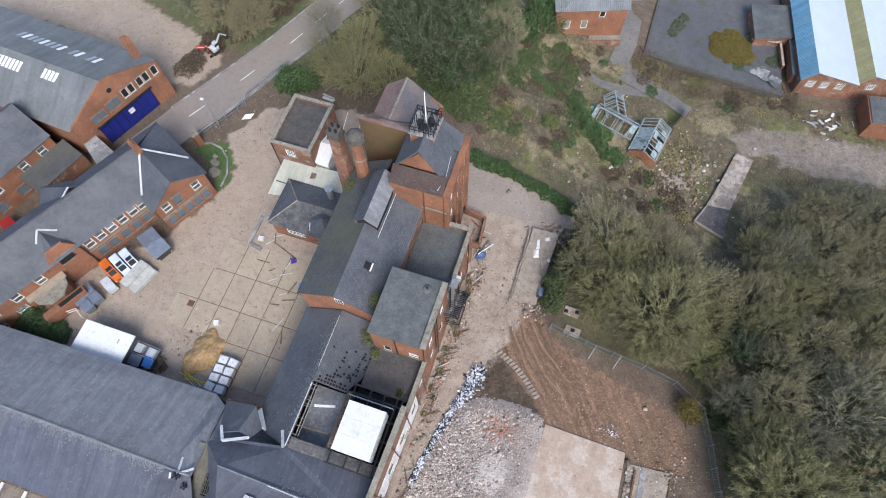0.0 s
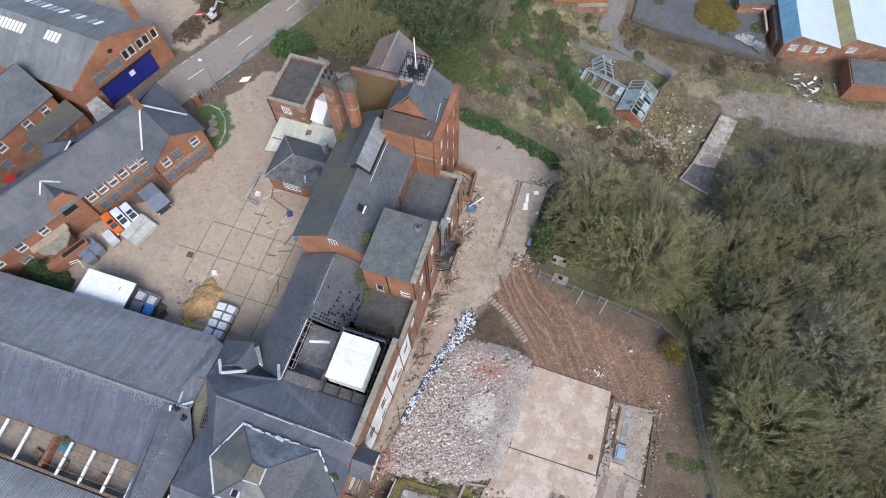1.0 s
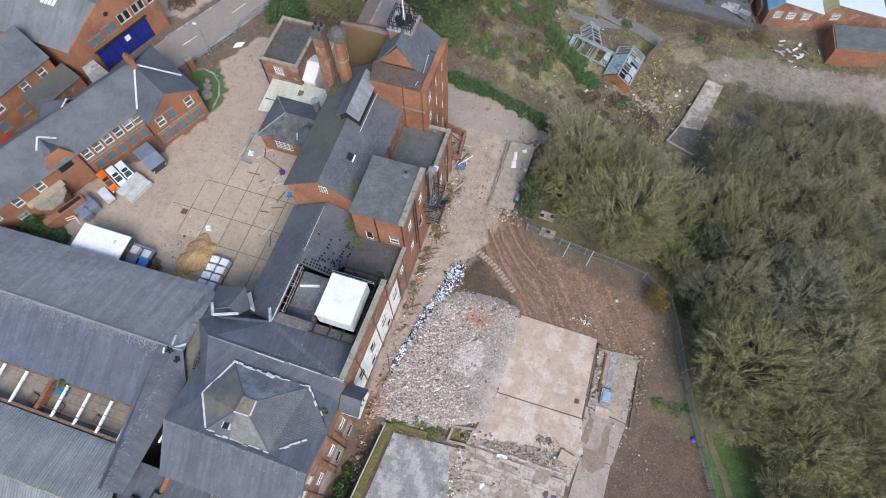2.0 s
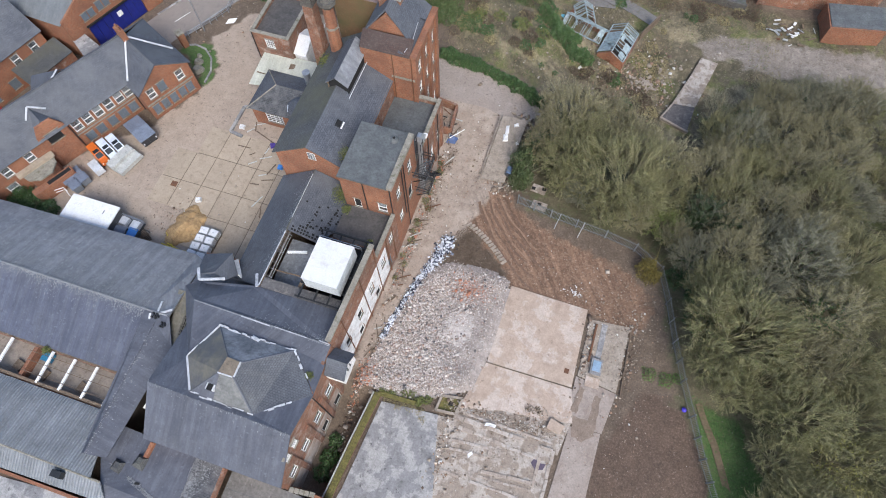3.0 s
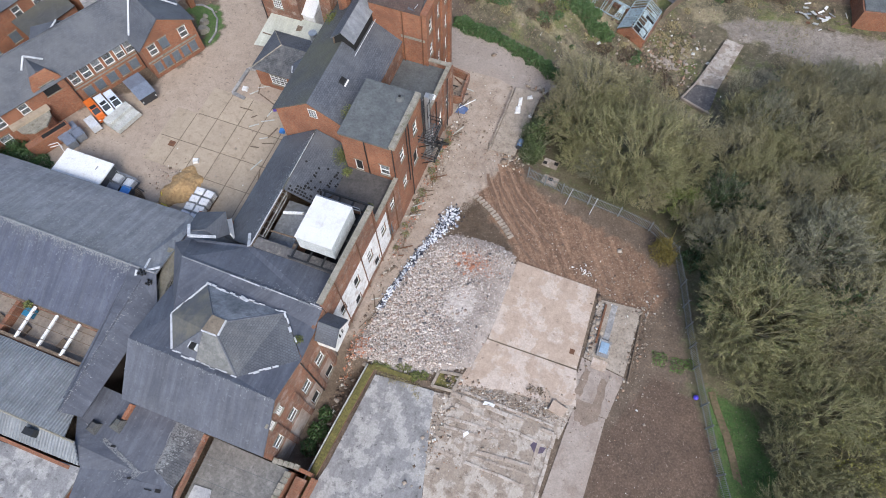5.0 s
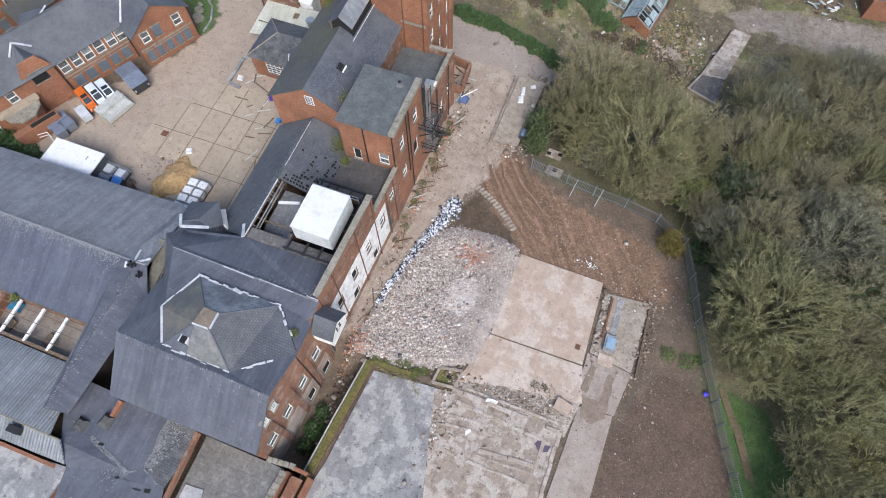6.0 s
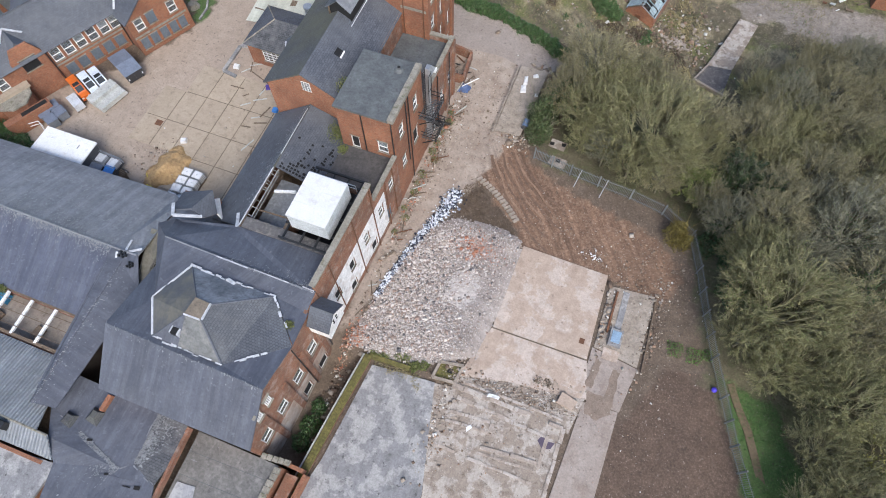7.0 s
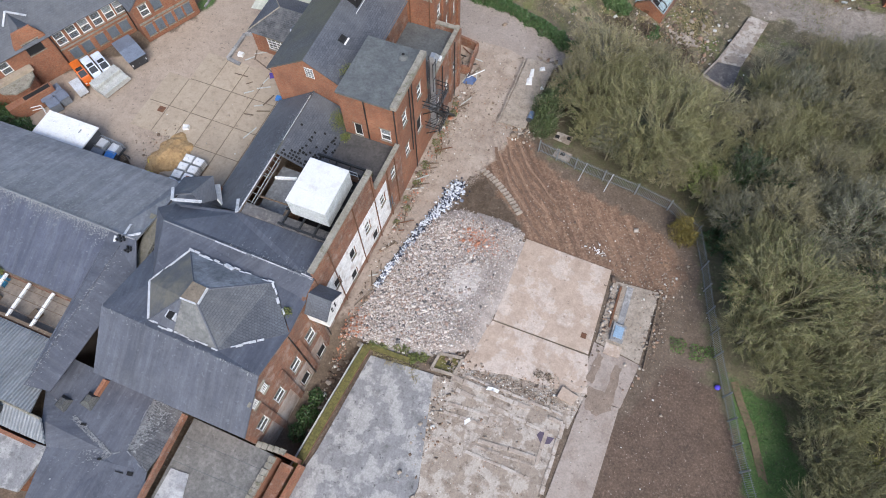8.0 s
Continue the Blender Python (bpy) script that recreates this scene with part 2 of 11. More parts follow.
ASPHALT_MID = rough_mat("weathered_asphalt", (0.15, 0.143, 0.14), (0.2, 0.185, 0.172), 0.25, (0.12, 0.12, 0.1), 1.2, 0.9, 0.15, 9.0)
PAINT_WHITE = rough_mat("white_paint", (0.78, 0.78, 0.77), (0.68, 0.68, 0.66), 0.8, rough=0.5, bump=0.05)
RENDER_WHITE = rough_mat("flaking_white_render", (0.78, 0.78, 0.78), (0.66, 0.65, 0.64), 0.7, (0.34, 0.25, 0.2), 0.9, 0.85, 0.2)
PANEL_WHITE = rough_mat("white_roof_panel", (0.76, 0.77, 0.78), (0.7, 0.71, 0.715), 0.5, (0.56, 0.54, 0.51), 2.2, 0.45, 0.03, depth=0.4)
TANK_ROOF = rough_mat("tank_roof_panel", (0.68, 0.685, 0.695), (0.64, 0.645, 0.65), 0.5, (0.56, 0.54, 0.51), 1.2, 0.5, 0.03, depth=0.25)
TANK_SIDE = rough_mat("pale_tank_panel", (0.55, 0.58, 0.59), (0.48, 0.51, 0.52), 0.8, (0.4, 0.42, 0.43), 1.5, 0.5, 0.03)
STEEL_DARK = plain("dark_steel", (0.035, 0.037, 0.04), 0.5, 0.4)
STEEL = plain("galvanised_steel", (0.42, 0.44, 0.46), 0.4, 0.6)
RUST = rough_mat("rusty_steel", (0.16, 0.07, 0.035), (0.1, 0.05, 0.03), 2.0, rough=0.85)
TIMBER = rough_mat("old_timber", (0.16, 0.115, 0.08), (0.1, 0.075, 0.055), 1.5, (0.25, 0.2, 0.15), 3.0)
BOARDING = rough_mat("grey_blue_boarding", (0.12, 0.15, 0.185), (0.1, 0.125, 0.15), 1.0, rough=0.7, bump=0.1)
# near black; also paints the shade on the tank well's floor
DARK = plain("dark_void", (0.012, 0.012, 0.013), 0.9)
BLUE_DOOR = rough_mat("blue_door_paint", (0.012, 0.022, 0.2), (0.01, 0.016, 0.15), 0.7, rough=0.45, bump=0.05)
BARK = rough_mat("bark", (0.22, 0.2, 0.135), (0.15, 0.135, 0.09), 1.5, (0.14, 0.15, 0.07), 2.0)


def glass_mat():
    m, nt, b = material("window_glass")
    b.inputs["Base Color"].default_value = (0.6, 0.65, 0.68, 1)
    b.inputs["Roughness"].default_value, b.inputs["IOR"].default_value = 0.05, 1.45
    b.inputs["Transmission Weight"].default_value = 0.85
    return m


GLASS = glass_mat()


# ---- building blocks ----
PLACE = {}


class Geo:
    """Collects faces in world metres; mesh() lays UVs in metres along every face."""

    def __init__(self):
        self.v, self.f = [], []

    def face(self, pts):
        n = len(self.v)
        self.v += [tuple(p) for p in pts]
        self.f.append(tuple(range(n, n + len(pts))))
        return self

    def hull(self, low, top):
        """A closed solid between two rings of the same count, both anticlockwise from above."""
        n, k = len(self.v), len(low)
        self.v += [tuple(p) for p in low] + [tuple(p) for p in top]
        self.f.append(tuple(range(n + k - 1, n - 1, -1)))
        self.f.append(tuple(range(n + k, n + 2 * k)))
        for i in range(k):
            j = (i + 1) % k
            self.f.append((n + i, n + j, n + k + j, n + k + i))
        return self

    def box(self, x0, y0, z0, x1, y1, z1):
        q = [(x0, y0), (x1, y0), (x1, y1), (x0, y1)]
        return self.hull([(*p, z0) for p in q], [(*p, z1) for p in q])

    def prism(self, ring, z0, z1):
        return self.hull([(x, y, z0) for x, y in ring], [(x, y, z1) for x, y in ring])

    def bar(self, a, b, w, h=None, up=(0, 0, 1)):
        a, b = Vector(a), Vector(b)
        d = (b - a).normalized()
        s = d.cross(Vector(up))
        if s.length < 1e-3:
            s = d.cross(Vector((1, 0, 0)))
        s.normalize()
        t = s.cross(d)
        h = w if h is None else h
        ring = [s * (w / 2 * i) + t * (h / 2 * j) for i, j in ((-1, -1), (1, -1), (1, 1), (-1, 1))]
        return self.hull([a + r for r in ring], [b + r for r in ring])

    def tube(self, a, b, r0, r1=None, n=8):
        a, b = Vector(a), Vector(b)
        r1 = r0 if r1 is None else r1
        d = (b - a).normalized()
        s = d.orthogonal().normalized()
        t = d.cross(s)
        ring = [(math.cos(i * math.tau / n), math.sin(i * math.tau / n)) for i in range(n)]
        return self.hull([a + s * (c * r0) + t * (e * r0) for c, e in ring], [b + s * (c * r1) + t * (e * r1) for c, e in ring])

    def slab(self, pts, thick=0.12):
        """A sheet through the points (anticlockwise from above), with its thickness below."""
        p = [Vector(q) for q in pts]
        nrm = Vector((0, 0, 0))
        for i in range(1, len(p) - 1):
            nrm += (p[i] - p[0]).cross(p[i + 1] - p[0])
        nrm.normalize()
        return self.hull([q - nrm * thick for q in p], p)

    def wall(self, p0, p1, z0, z1, holes=(), th=0.3, gable=()):
        """Upright wall from p0 to p1, its outer face on the right hand, with openings (u0, u1, low, high) cut through; gable: (u, z) points over the top."""
        a, b = Vector((*p0, 0)), Vector((*p1, 0))
        d = (b - a).normalized()
        length = (b - a).length
        inward = Vector((-d.y, d.x, 0)) * th
        us = sorted({0.004, length - 0.004, *[min(max(h[i], 0.004), length - 0.004) for h in holes for i in (0, 1)]})
        zs = sorted({z0, z1, *[h[i] for h in holes for i in (2, 3)]})

        def at(u, z, deep=False):
            return a + d * u + Vector((0, 0, z)) + (inward if deep else Vector())

        def solid(i, j):
            if not (0 <= i < len(us) - 1 and 0 <= j < len(zs) - 1):
                return False
            um, zm = (us[i] + us[i + 1]) / 2, (zs[j] + zs[j + 1]) / 2
            return z0 < zm < z1 and not any(h[0] < um < h[1] and h[2] < zm < h[3] for h in holes)

        for i in range(len(us) - 1):
            for j in range(len(zs) - 1):
                if not solid(i, j):
                    continue
                u, w, s, t = us[i], us[i + 1], zs[j], zs[j + 1]
                self.face([at(u, s), at(w, s), at(w, t), at(u, t)])
                self.face([at(w, s, 1), at(u, s, 1), at(u, t, 1), at(w, t, 1)])
                if not solid(i - 1, j):
                    self.face([at(u, s, 1), at(u, s), at(u, t), at(u, t, 1)])
                if not solid(i + 1, j):
                    self.face([at(w, s), at(w, s, 1), at(w, t, 1), at(w, t)])
                if not solid(i, j - 1):
                    self.face([at(u, s, 1), at(w, s, 1), at(w, s), at(u, s)])
                if not solid(i, j + 1):
                    self.face([at(u, t), at(w, t), at(w, t, 1), at(u, t, 1)])
        if gable:
            pts = [(0.004, z1), (length - 0.004, z1), *gable]
            front = [at(u, z) for u, z in pts]
            back = [at(u, z, 1) for u, z in pts]
            self.face(front)
            self.face(back[::-1])
            for i in range(len(pts)):
                j = (i + 1) % len(pts)
                self.face([front[j], front[i], back[i], back[j]])
        return self

    def mesh(self, name, mat):
        me = bpy.data.meshes.new(name)
        me.from_pydata([tuple(p) for p in self.v], [], self.f)
        me.update()
        uv = me.uv_layers.new(name="metres").data
        up = Vector((0, 0, 1))
        for poly in me.polygons:
            n = poly.normal
            s = Vector((1, 0, 0)) if abs(n.z) > 0.985 else up.cross(n).normalized()
            t = n.cross(s)
            for li in poly.loop_indices:
                co = me.vertices[me.loops[li].vertex_index].co
                uv[li].uv = (co.dot(s), co.dot(t))
        me.materials.append(mat)
        return me


def thing(name, at, label, category, group="", kind=""):
    ob = new(name)
    ob.location = at
    ob.empty_display_size = 0.5
    PLACE[ob.name] = Vector(at)
    return tagged(ob, label, category, group, kind)


def part(name, geo, mat, parent, label="", basis=None):
    """One mesh object under a thing or a part; its geometry is in world metres."""
    me = geo.mesh(name, mat) if isinstance(geo, Geo) else geo
    ob = new(name, me)
    ob.parent = parent
    if parent.name in PLACE:
        ob.matrix_parent_inverse = Matrix.Translation(-PLACE[parent.name])
    if basis is not None:
        ob.matrix_basis = basis
    return tagged(ob, label)


def alone(name, geo, mat, label, category, kind="", group=""):
    """A thing of one mesh."""
    me = geo.mesh(name, mat) if isinstance(geo, Geo) else geo
    return tagged(new(name, me), label, category, group, kind)


SHARED = {}


def shared(key, make, mat):
    if key not in SHARED:
        g = Geo()
        make(g)
        SHARED[key] = g.mesh(key[0], mat)
    return SHARED[key]


def window(parent, p0, p1, u, low, w, h, style="sash", wood=None):
    """A window set in the wall from p0 to p1 at distance u: outer plane x = along, y = inward."""
    d = (Vector((*p1, 0)) - Vector((*p0, 0))).normalized()
    at = Vector((*p0, low)) + d * u
    basis = Matrix.Translation(at) @ Matrix.Rotation(math.atan2(d.y, d.x), 4, "Z")
    wood = wood or (BOARDING if style == "board" else PAINT_WHITE)
    k = (round(w, 2), round(h, 2), style, wood.name)

    def ring(g):
        e, y0, y1 = 0.09, 0.06, 0.16
        g.box(-w / 2, y0, 0, -w / 2 + e, y1, h).box(w / 2 - e, y0, 0, w / 2, y1, h)
        g.box(-w / 2 + e, y0, 0, w / 2 - e, y1, e).box(-w / 2 + e, y0, h - e, w / 2 - e, y1, h)
        if style in ("sash", "half"):
            g.box(-w / 2 + e, y0 - 0.01, h / 2 - 0.04, w / 2 - e, y1, h / 2 + 0.04)
        if style == "bars":
            for i in range(1, 4):
                x = -w / 2 + w * i / 4
                g.box(x - 0.025, y0, e, x + 0.025, y1 - 0.02, h - e)
            for i in range(1, 4):
                z = h * i / 4
                g.box(-w / 2 + e, y0 + 0.01, z - 0.025, w / 2 - e, y1 - 0.03, z + 0.025)

    ob = part("window", shared(("window", *k), ring, wood), wood, parent, basis=basis)
    pane_mat = BOARDING if style == "board" else DARK if style == "open" else STONE if style == "pale" else GLASS
    part("pane", shared(("pane", *k), lambda g: g.box(-w / 2 + 0.08, 0.1, 0.08, w / 2 - 0.08, 0.115, h - 0.08), pane_mat), pane_mat, ob)
    if style == "half":
        part("blind", shared(("blind", *k), lambda g: g.box(-w / 2 + 0.09, 0.125, h * 0.45, w / 2 - 0.09, 0.135, h - 0.09), PAINT_WHITE), PAINT_WHITE, ob)
    part("sill", shared(("sill", *k), lambda g: g.box(-w / 2 - 0.08, -0.07, -0.1, w / 2 + 0.08, 0.2, 0), STONE), STONE, ob, "pale stone sill")
    part("lintel", shared(("lintel", *k), lambda g: g.box(-w / 2 - 0.1, -0.012, h, w / 2 + 0.1, 0.2, h + 0.16), STONE), STONE, ob)
    return ob


def holes_for(wins):
    return [(u - w / 2, u + w / 2, low, low + h) for u, low, w, h, *_ in wins]


def walled(parent, p0, p1, z0, z1, mat, wins=(), gable=(), th=0.3, extra=(), label=""):
    """A wall part with its windows."""
    part("wall", Geo().wall(p0, p1, z0, z1, [*holes_for(wins), *extra], th, gable), mat, parent, label)
    for u, low, w, h, *style in wins:
        window(parent, p0, p1, u, low, w, h, *style)


def roofed(parent, pts, mat, thick=0.14, name="roof", label=""):
    return part(name, Geo().slab(pts, thick), mat, parent, label)


def pipe(parent, p, z0, z1, mat=None, out=(0.09, 0)):
    g = Geo().tube((p[0] + out[0], p[1] + out[1], z0), (p[0] + out[0], p[1] + out[1], z1), 0.06, n=6)
    part("downpipe", g, mat or STEEL_DARK, parent)


# ---- ground ----
def smooth(a, b, x):
    t = np.clip((x - a) / (b - a), 0, 1)
    return t * t * (3 - 2 * t)


def swell(x, y, s):
    return np.sin(x * s * 1.3 + 1.7 * np.sin(y * s * 0.9)) * np.cos(y * s * 1.1 + 1.3 * np.sin(x * s * 0.7))


def land(x, y):
    """Height of the ground: level yard, falling away to the wooded north-east."""
    x, y = np.asarray(x, float), np.asarray(y, float)
    edge = -6 - 24 * smooth(50, 66, y)
    z = -6.0 * smooth(edge, 20, x) * smooth(18, 46, y)
    z = z - 3.0 * smooth(27, 60, x) * (1 - smooth(18, 46, y))
    ditch = smooth(-8.4, -7.6, x) * (1 - smooth(-4.0 + (y + 4) * 0.1, -3.4 + (y + 4) * 0.1, x)) * smooth(-17, -15, y) * (1 - smooth(-5.5, -3.5, y))
    rough = smooth(-12, 0, x) * (smooth(38, 46, y) + smooth(22, 30, x)) + smooth(44, 52, y) * smooth(-34, -26, x)
    z = z - 2.2 * ditch + 0.25 * np.clip(rough, 0, 1) * swell(x, y, 0.45)
    return z - 0.05


def within(x, y, ring, soft):
    """1 inside the ring, 0 outside, with a soft edge."""
    ring = np.asarray(ring, float)
    inside = np.zeros(x.shape, bool)
    dist = np.full(x.shape, 1e9)
    for i in range(len(ring)):
        (ax, ay), (bx, by) = ring[i], ring[(i + 1) % len(ring)]
        cross = ((ay > y) != (by > y)) & (x < (bx - ax) * (y - ay) / (by - ay + 1e-12) + ax)
        inside ^= cross
        t = np.clip(((x - ax) * (bx - ax) + (y - ay) * (by - ay)) / ((bx - ax) ** 2 + (by - ay) ** 2), 0, 1)
        dist = np.minimum(dist, np.hypot(x - ax - t * (bx - ax), y - ay - t * (by - ay)))
    return smooth(-soft, soft, np.where(inside, dist, -dist))


YARD = [(-54, 3), (-51, 12), (-44, 20), (-40.5, 27), (-40, 31), (-43, 35.5), (-40, 41), (-34, 44), (-25, 45), (-20, 38), (-20, 2)]
LANE = [(-12.5, 41.4), (-9.6, 42.2), (-4.4, 41.0), (4.4, 39.8), (4.6, 37.6), (3.3, 36.7), (-0.6, 35.1), (-2.7, 35.8), (-6.2, 35.5), (-12.5, 35.7)]
TRACK = [(-10.5, 41.5), (-5, 40.6), (3.6, 37.6), (2.8, 33), (2, 25), (0.3, 18), (-1.5, 13), (-4, 6), (-6.5, -3), (-7, -3), (-7, 28), (-9.5, 33)]
MUD = [(0.6, 24.5), (3.4, 24), (5.5, 22), (12, 19.5), (20, 18), (23, 14), (22, 10.5), (16, 11.5), (7, 11.5), (5.6, 14.2), (1.5, 17.2), (-0.2, 18.5), (0, 22)]
SOIL = [(20.3, -1.5), (22.5, 3), (24, 5.5), (28.3, 3.5), (33, -6), (44, -32), (18, -32), (19.8, -9)]
DUST = [(22.8, 61.5), (28.5, 64.5), (31, 64.5), (38, 65.5), (52, 67), (52, 58.5), (44, 59.2), (36, 58.6), (31, 58.4), (29.5, 60.5), (25.5, 58.6)]
LOT = [(-58, 41), (-52, 42), (-49.5, 47), (-53, 50), (-62, 52.5), (-85, 62), (-110, 55), (-110, 44), (-75, 46)]


def ground():
    xs = np.concatenate([-np.geomspace(1500, 112, 14), np.arange(-105, 85, 0.9), np.geomspace(86, 1500, 16)])
    ys = np.concatenate([-np.geomspace(1500, 42, 14), np.arange(-36, 106, 0.9), np.geomspace(107, 1800, 18)])
    x, y = np.meshgrid(xs, ys)
    z = land(x, y)
    nx, ny = len(xs), len(ys)
    i = np.arange(nx * ny).reshape(ny, nx)
    quads = np.stack([i[:-1, :-1], i[:-1, 1:], i[1:, 1:], i[1:, :-1]], -1).reshape(-1, 4)
    me = bpy.data.meshes.new("ground")
    me.from_pydata(np.stack([x.ravel(), y.ravel(), z.ravel()], 1).tolist(), [], quads.tolist())
    me.update()
    me.shade_smooth()
    px_, py_ = x.ravel() + 0.5 * swell(x, y, 0.9).ravel(), y.ravel() + 0.5 * swell(y, x, 1.1).ravel()
    sandy = np.maximum(within(px_, py_, YARD, 0.5), within(px_, py_, LOT, 1.0))
    track = within(px_, py_, TRACK, 1.0)
    dusty = within(px_, py_, DUST, 1.4)
    mud = within(px_, py_, MUD, 1.2)
    soil = within(px_, py_, SOIL, 1.0)
    woods = smooth(3, 9, px_) * smooth(20, 24, py_) * (1 - smooth(40, 48, py_ + 0.3 * (px_ - 20))) + smooth(24, 27, px_ + 0.3 * (py_ - 10)) * (1 - smooth(48, 56, py_))
    green = within(px_, py_, [(28.6, 5.5), (33.5, 5), (38, -4), (42, -16), (44, -32), (43, -32), (35.4, -12), (32.0, -4.2)], 1.0) + within(px_, py_, [(-46.8, 33), (-42.4, 35), (-40.2, 31), (-40.4, 27.3), (-42, 29)], 0.4)
    shade = smooth(46, 52, py_) * (1 - smooth(-16, -6, px_)) * (1 - within(px_, py_, LOT, 1.5))
    woods, green = woods + shade, green + 0.45 * shade
    scrub = smooth(-13, -8, px_) * smooth(41, 44, py_ + 0.15 * px_) * (1 - smooth(69, 74, py_))
    for name, rgb in (("cover", (sandy, track, mud)), ("growth", (woods, green, scrub)), ("earth", (soil, dusty, within(x.ravel(), y.ravel(), LANE, 0.7)))):
        layer = me.color_attributes.new(name, "FLOAT_COLOR", "POINT")
        flat = np.ones((nx * ny, 4), np.float32)
        for k in range(3):
            flat[:, k] = np.clip(rgb[k], 0, 1)
        layer.data.foreach_set("color", flat.ravel())
    m, nt, b = material("open_ground")
    p = position(nt)

    def weights(name):
        a = nt.nodes.new("ShaderNodeVertexColor")
        a.layer_name = name
        s = nt.nodes.new("ShaderNodeSeparateColor")
        nt.links.new(a.outputs[0], s.inputs[0])
        return s.outputs

    def frayed(w):
        """Ragged edge for a soft mask."""
        n = nt.nodes.new("ShaderNodeMath")
        n.operation = "ADD"
        nt.links.new(w, n.inputs[0])
        nt.links.new(speckle(nt, p, 0.9, 6, 0.7, 0.0, 1.0), n.inputs[1])
        r = nt.nodes.new("ShaderNodeMapRange")
        r.inputs[1].default_value, r.inputs[2].default_value = 0.82, 1.18
        nt.links.new(n.outputs[0], r.inputs[0])
        return r.outputs[0]

    def patch(a, c, e, s1=0.5, s2=3.5):
        k = mixed(nt, a, c, speckle(nt, p, s1, 6, 0.65, 0.35, 0.65))
        return mixed(nt, k, e, times(nt, speckle(nt, p, s2, 5, 0.7, 0.5, 0.7), 0.8))

    cover, growth, earth = weights("cover"), weights("growth"), weights("earth")
    c = patch((0.145, 0.108, 0.08), (0.105, 0.08, 0.058), (0.185, 0.143, 0.11), 0.4, 1.6)
    waste = patch((0.15, 0.12, 0.078), (0.07, 0.066, 0.038), (0.2, 0.165, 0.11), 0.35, 1.8)
    waste = mixed(nt, waste, (0.13, 0.145, 0.045), times(nt, speckle(nt, p, 0.16, 6, 0.65, 0.52, 0.62), 0.75))
    waste = mixed(nt, waste, (0.31, 0.26, 0.165), times(nt, speckle(nt, p, 0.2, 7, 0.72, 0.52, 0.62), 0.75))
    waste = mixed(nt, waste, (0.05, 0.042, 0.028), times(nt, speckle(nt, p, 0.27, 6, 0.7, 0.57, 0.68, 0.8), 0.7))
    c = mixed(nt, c, patch((0.14, 0.12, 0.075), (0.105, 0.1, 0.055), (0.09, 0.115, 0.045), 0.4, 0.9), frayed(growth[0]))
    c = mixed(nt, c, patch((0.06, 0.125, 0.032), (0.075, 0.12, 0.04), (0.1, 0.11, 0.05)), frayed(growth[1]))
    c = mixed(nt, c, waste, frayed(growth[2]))
    c = mixed(nt, c, patch((0.27, 0.235, 0.2), (0.2, 0.168, 0.14), (0.14, 0.115, 0.09), 0.4, 1.4), frayed(earth[1]))
    c = mixed(nt, c, patch((0.118, 0.08, 0.058), (0.092, 0.063, 0.046), (0.15, 0.107, 0.08), 0.4, 5.0), frayed(earth[0]))
    c = mixed(nt, c, patch((0.215, 0.132, 0.086), (0.165, 0.1, 0.066), (0.28, 0.195, 0.14), 0.4, 2.5), frayed(cover[2]))
    c = mixed(nt, c, patch((0.4, 0.335, 0.28), (0.3, 0.24, 0.195), (0.22, 0.17, 0.135), 0.3, 0.9), frayed(cover[1]))
    c = mixed(nt, c, patch((0.385, 0.315, 0.255), (0.325, 0.262, 0.21), (0.27, 0.215, 0.172), 0.25, 1.5), frayed(cover[0]))
    edge = nt.nodes.new("ShaderNodeMapRange")
    edge.inputs[1].default_value, edge.inputs[2].default_value = 0.4, 0.6
    nt.links.new(earth[2], edge.inputs[0])
    c = mixed(nt, c, patch((0.31, 0.265, 0.235), (0.27, 0.228, 0.2), (0.34, 0.293, 0.26), 0.2, 0.6), edge.outputs[0])
    calm = nt.nodes.new("ShaderNodeMath")
    calm.operation, calm.use_clamp = "ADD", True
    nt.links.new(cover[0], calm.inputs[0])
    nt.links.new(times(nt, cover[1], 0.75), calm.inputs[1])
    ruts = stretched(nt, stretched(nt, p, 1, 1, 1, -0.616), 1.7, 0.07, 1)
    worn = graded(nt, c, ruts, 1.0, 0.5, 1.4, 4, 0.55)
    c = mixed(nt, c, worn, cover[2])
    c = flecked(nt, c, p, (0.4, 0.35, 0.3), 3.6, 0.66, 0.69, 0.28)
    c = flecked(nt, c, p, (0.07, 0.055, 0.042), 2.3, 0.62, 0.67, 0.5, 5)
    rich = graded(nt, graded(nt, c, p, 1.0, 0.75, 1.25, 7), p, 5.0, 0.62, 1.38, 4, 0.75)
    c = mixed(nt, rich, graded(nt, graded(nt, c, p, 0.8, 0.88, 1.12, 7), p, 5.0, 0.86, 1.14, 4), calm.outputs[0])
    nt.links.new(c, b.inputs["Base Color"])
    b.inputs["Roughness"].default_value = 0.95
    bumped(nt, b, speckle(nt, p, 3.0, 6, 0.7, 0.2, 0.8), 0.5, 0.12)
    me.materials.append(m)
    tagged(new("ground", me), "earth, dust and rough grass of a derelict works site", "ground", kind="structure")


ground()


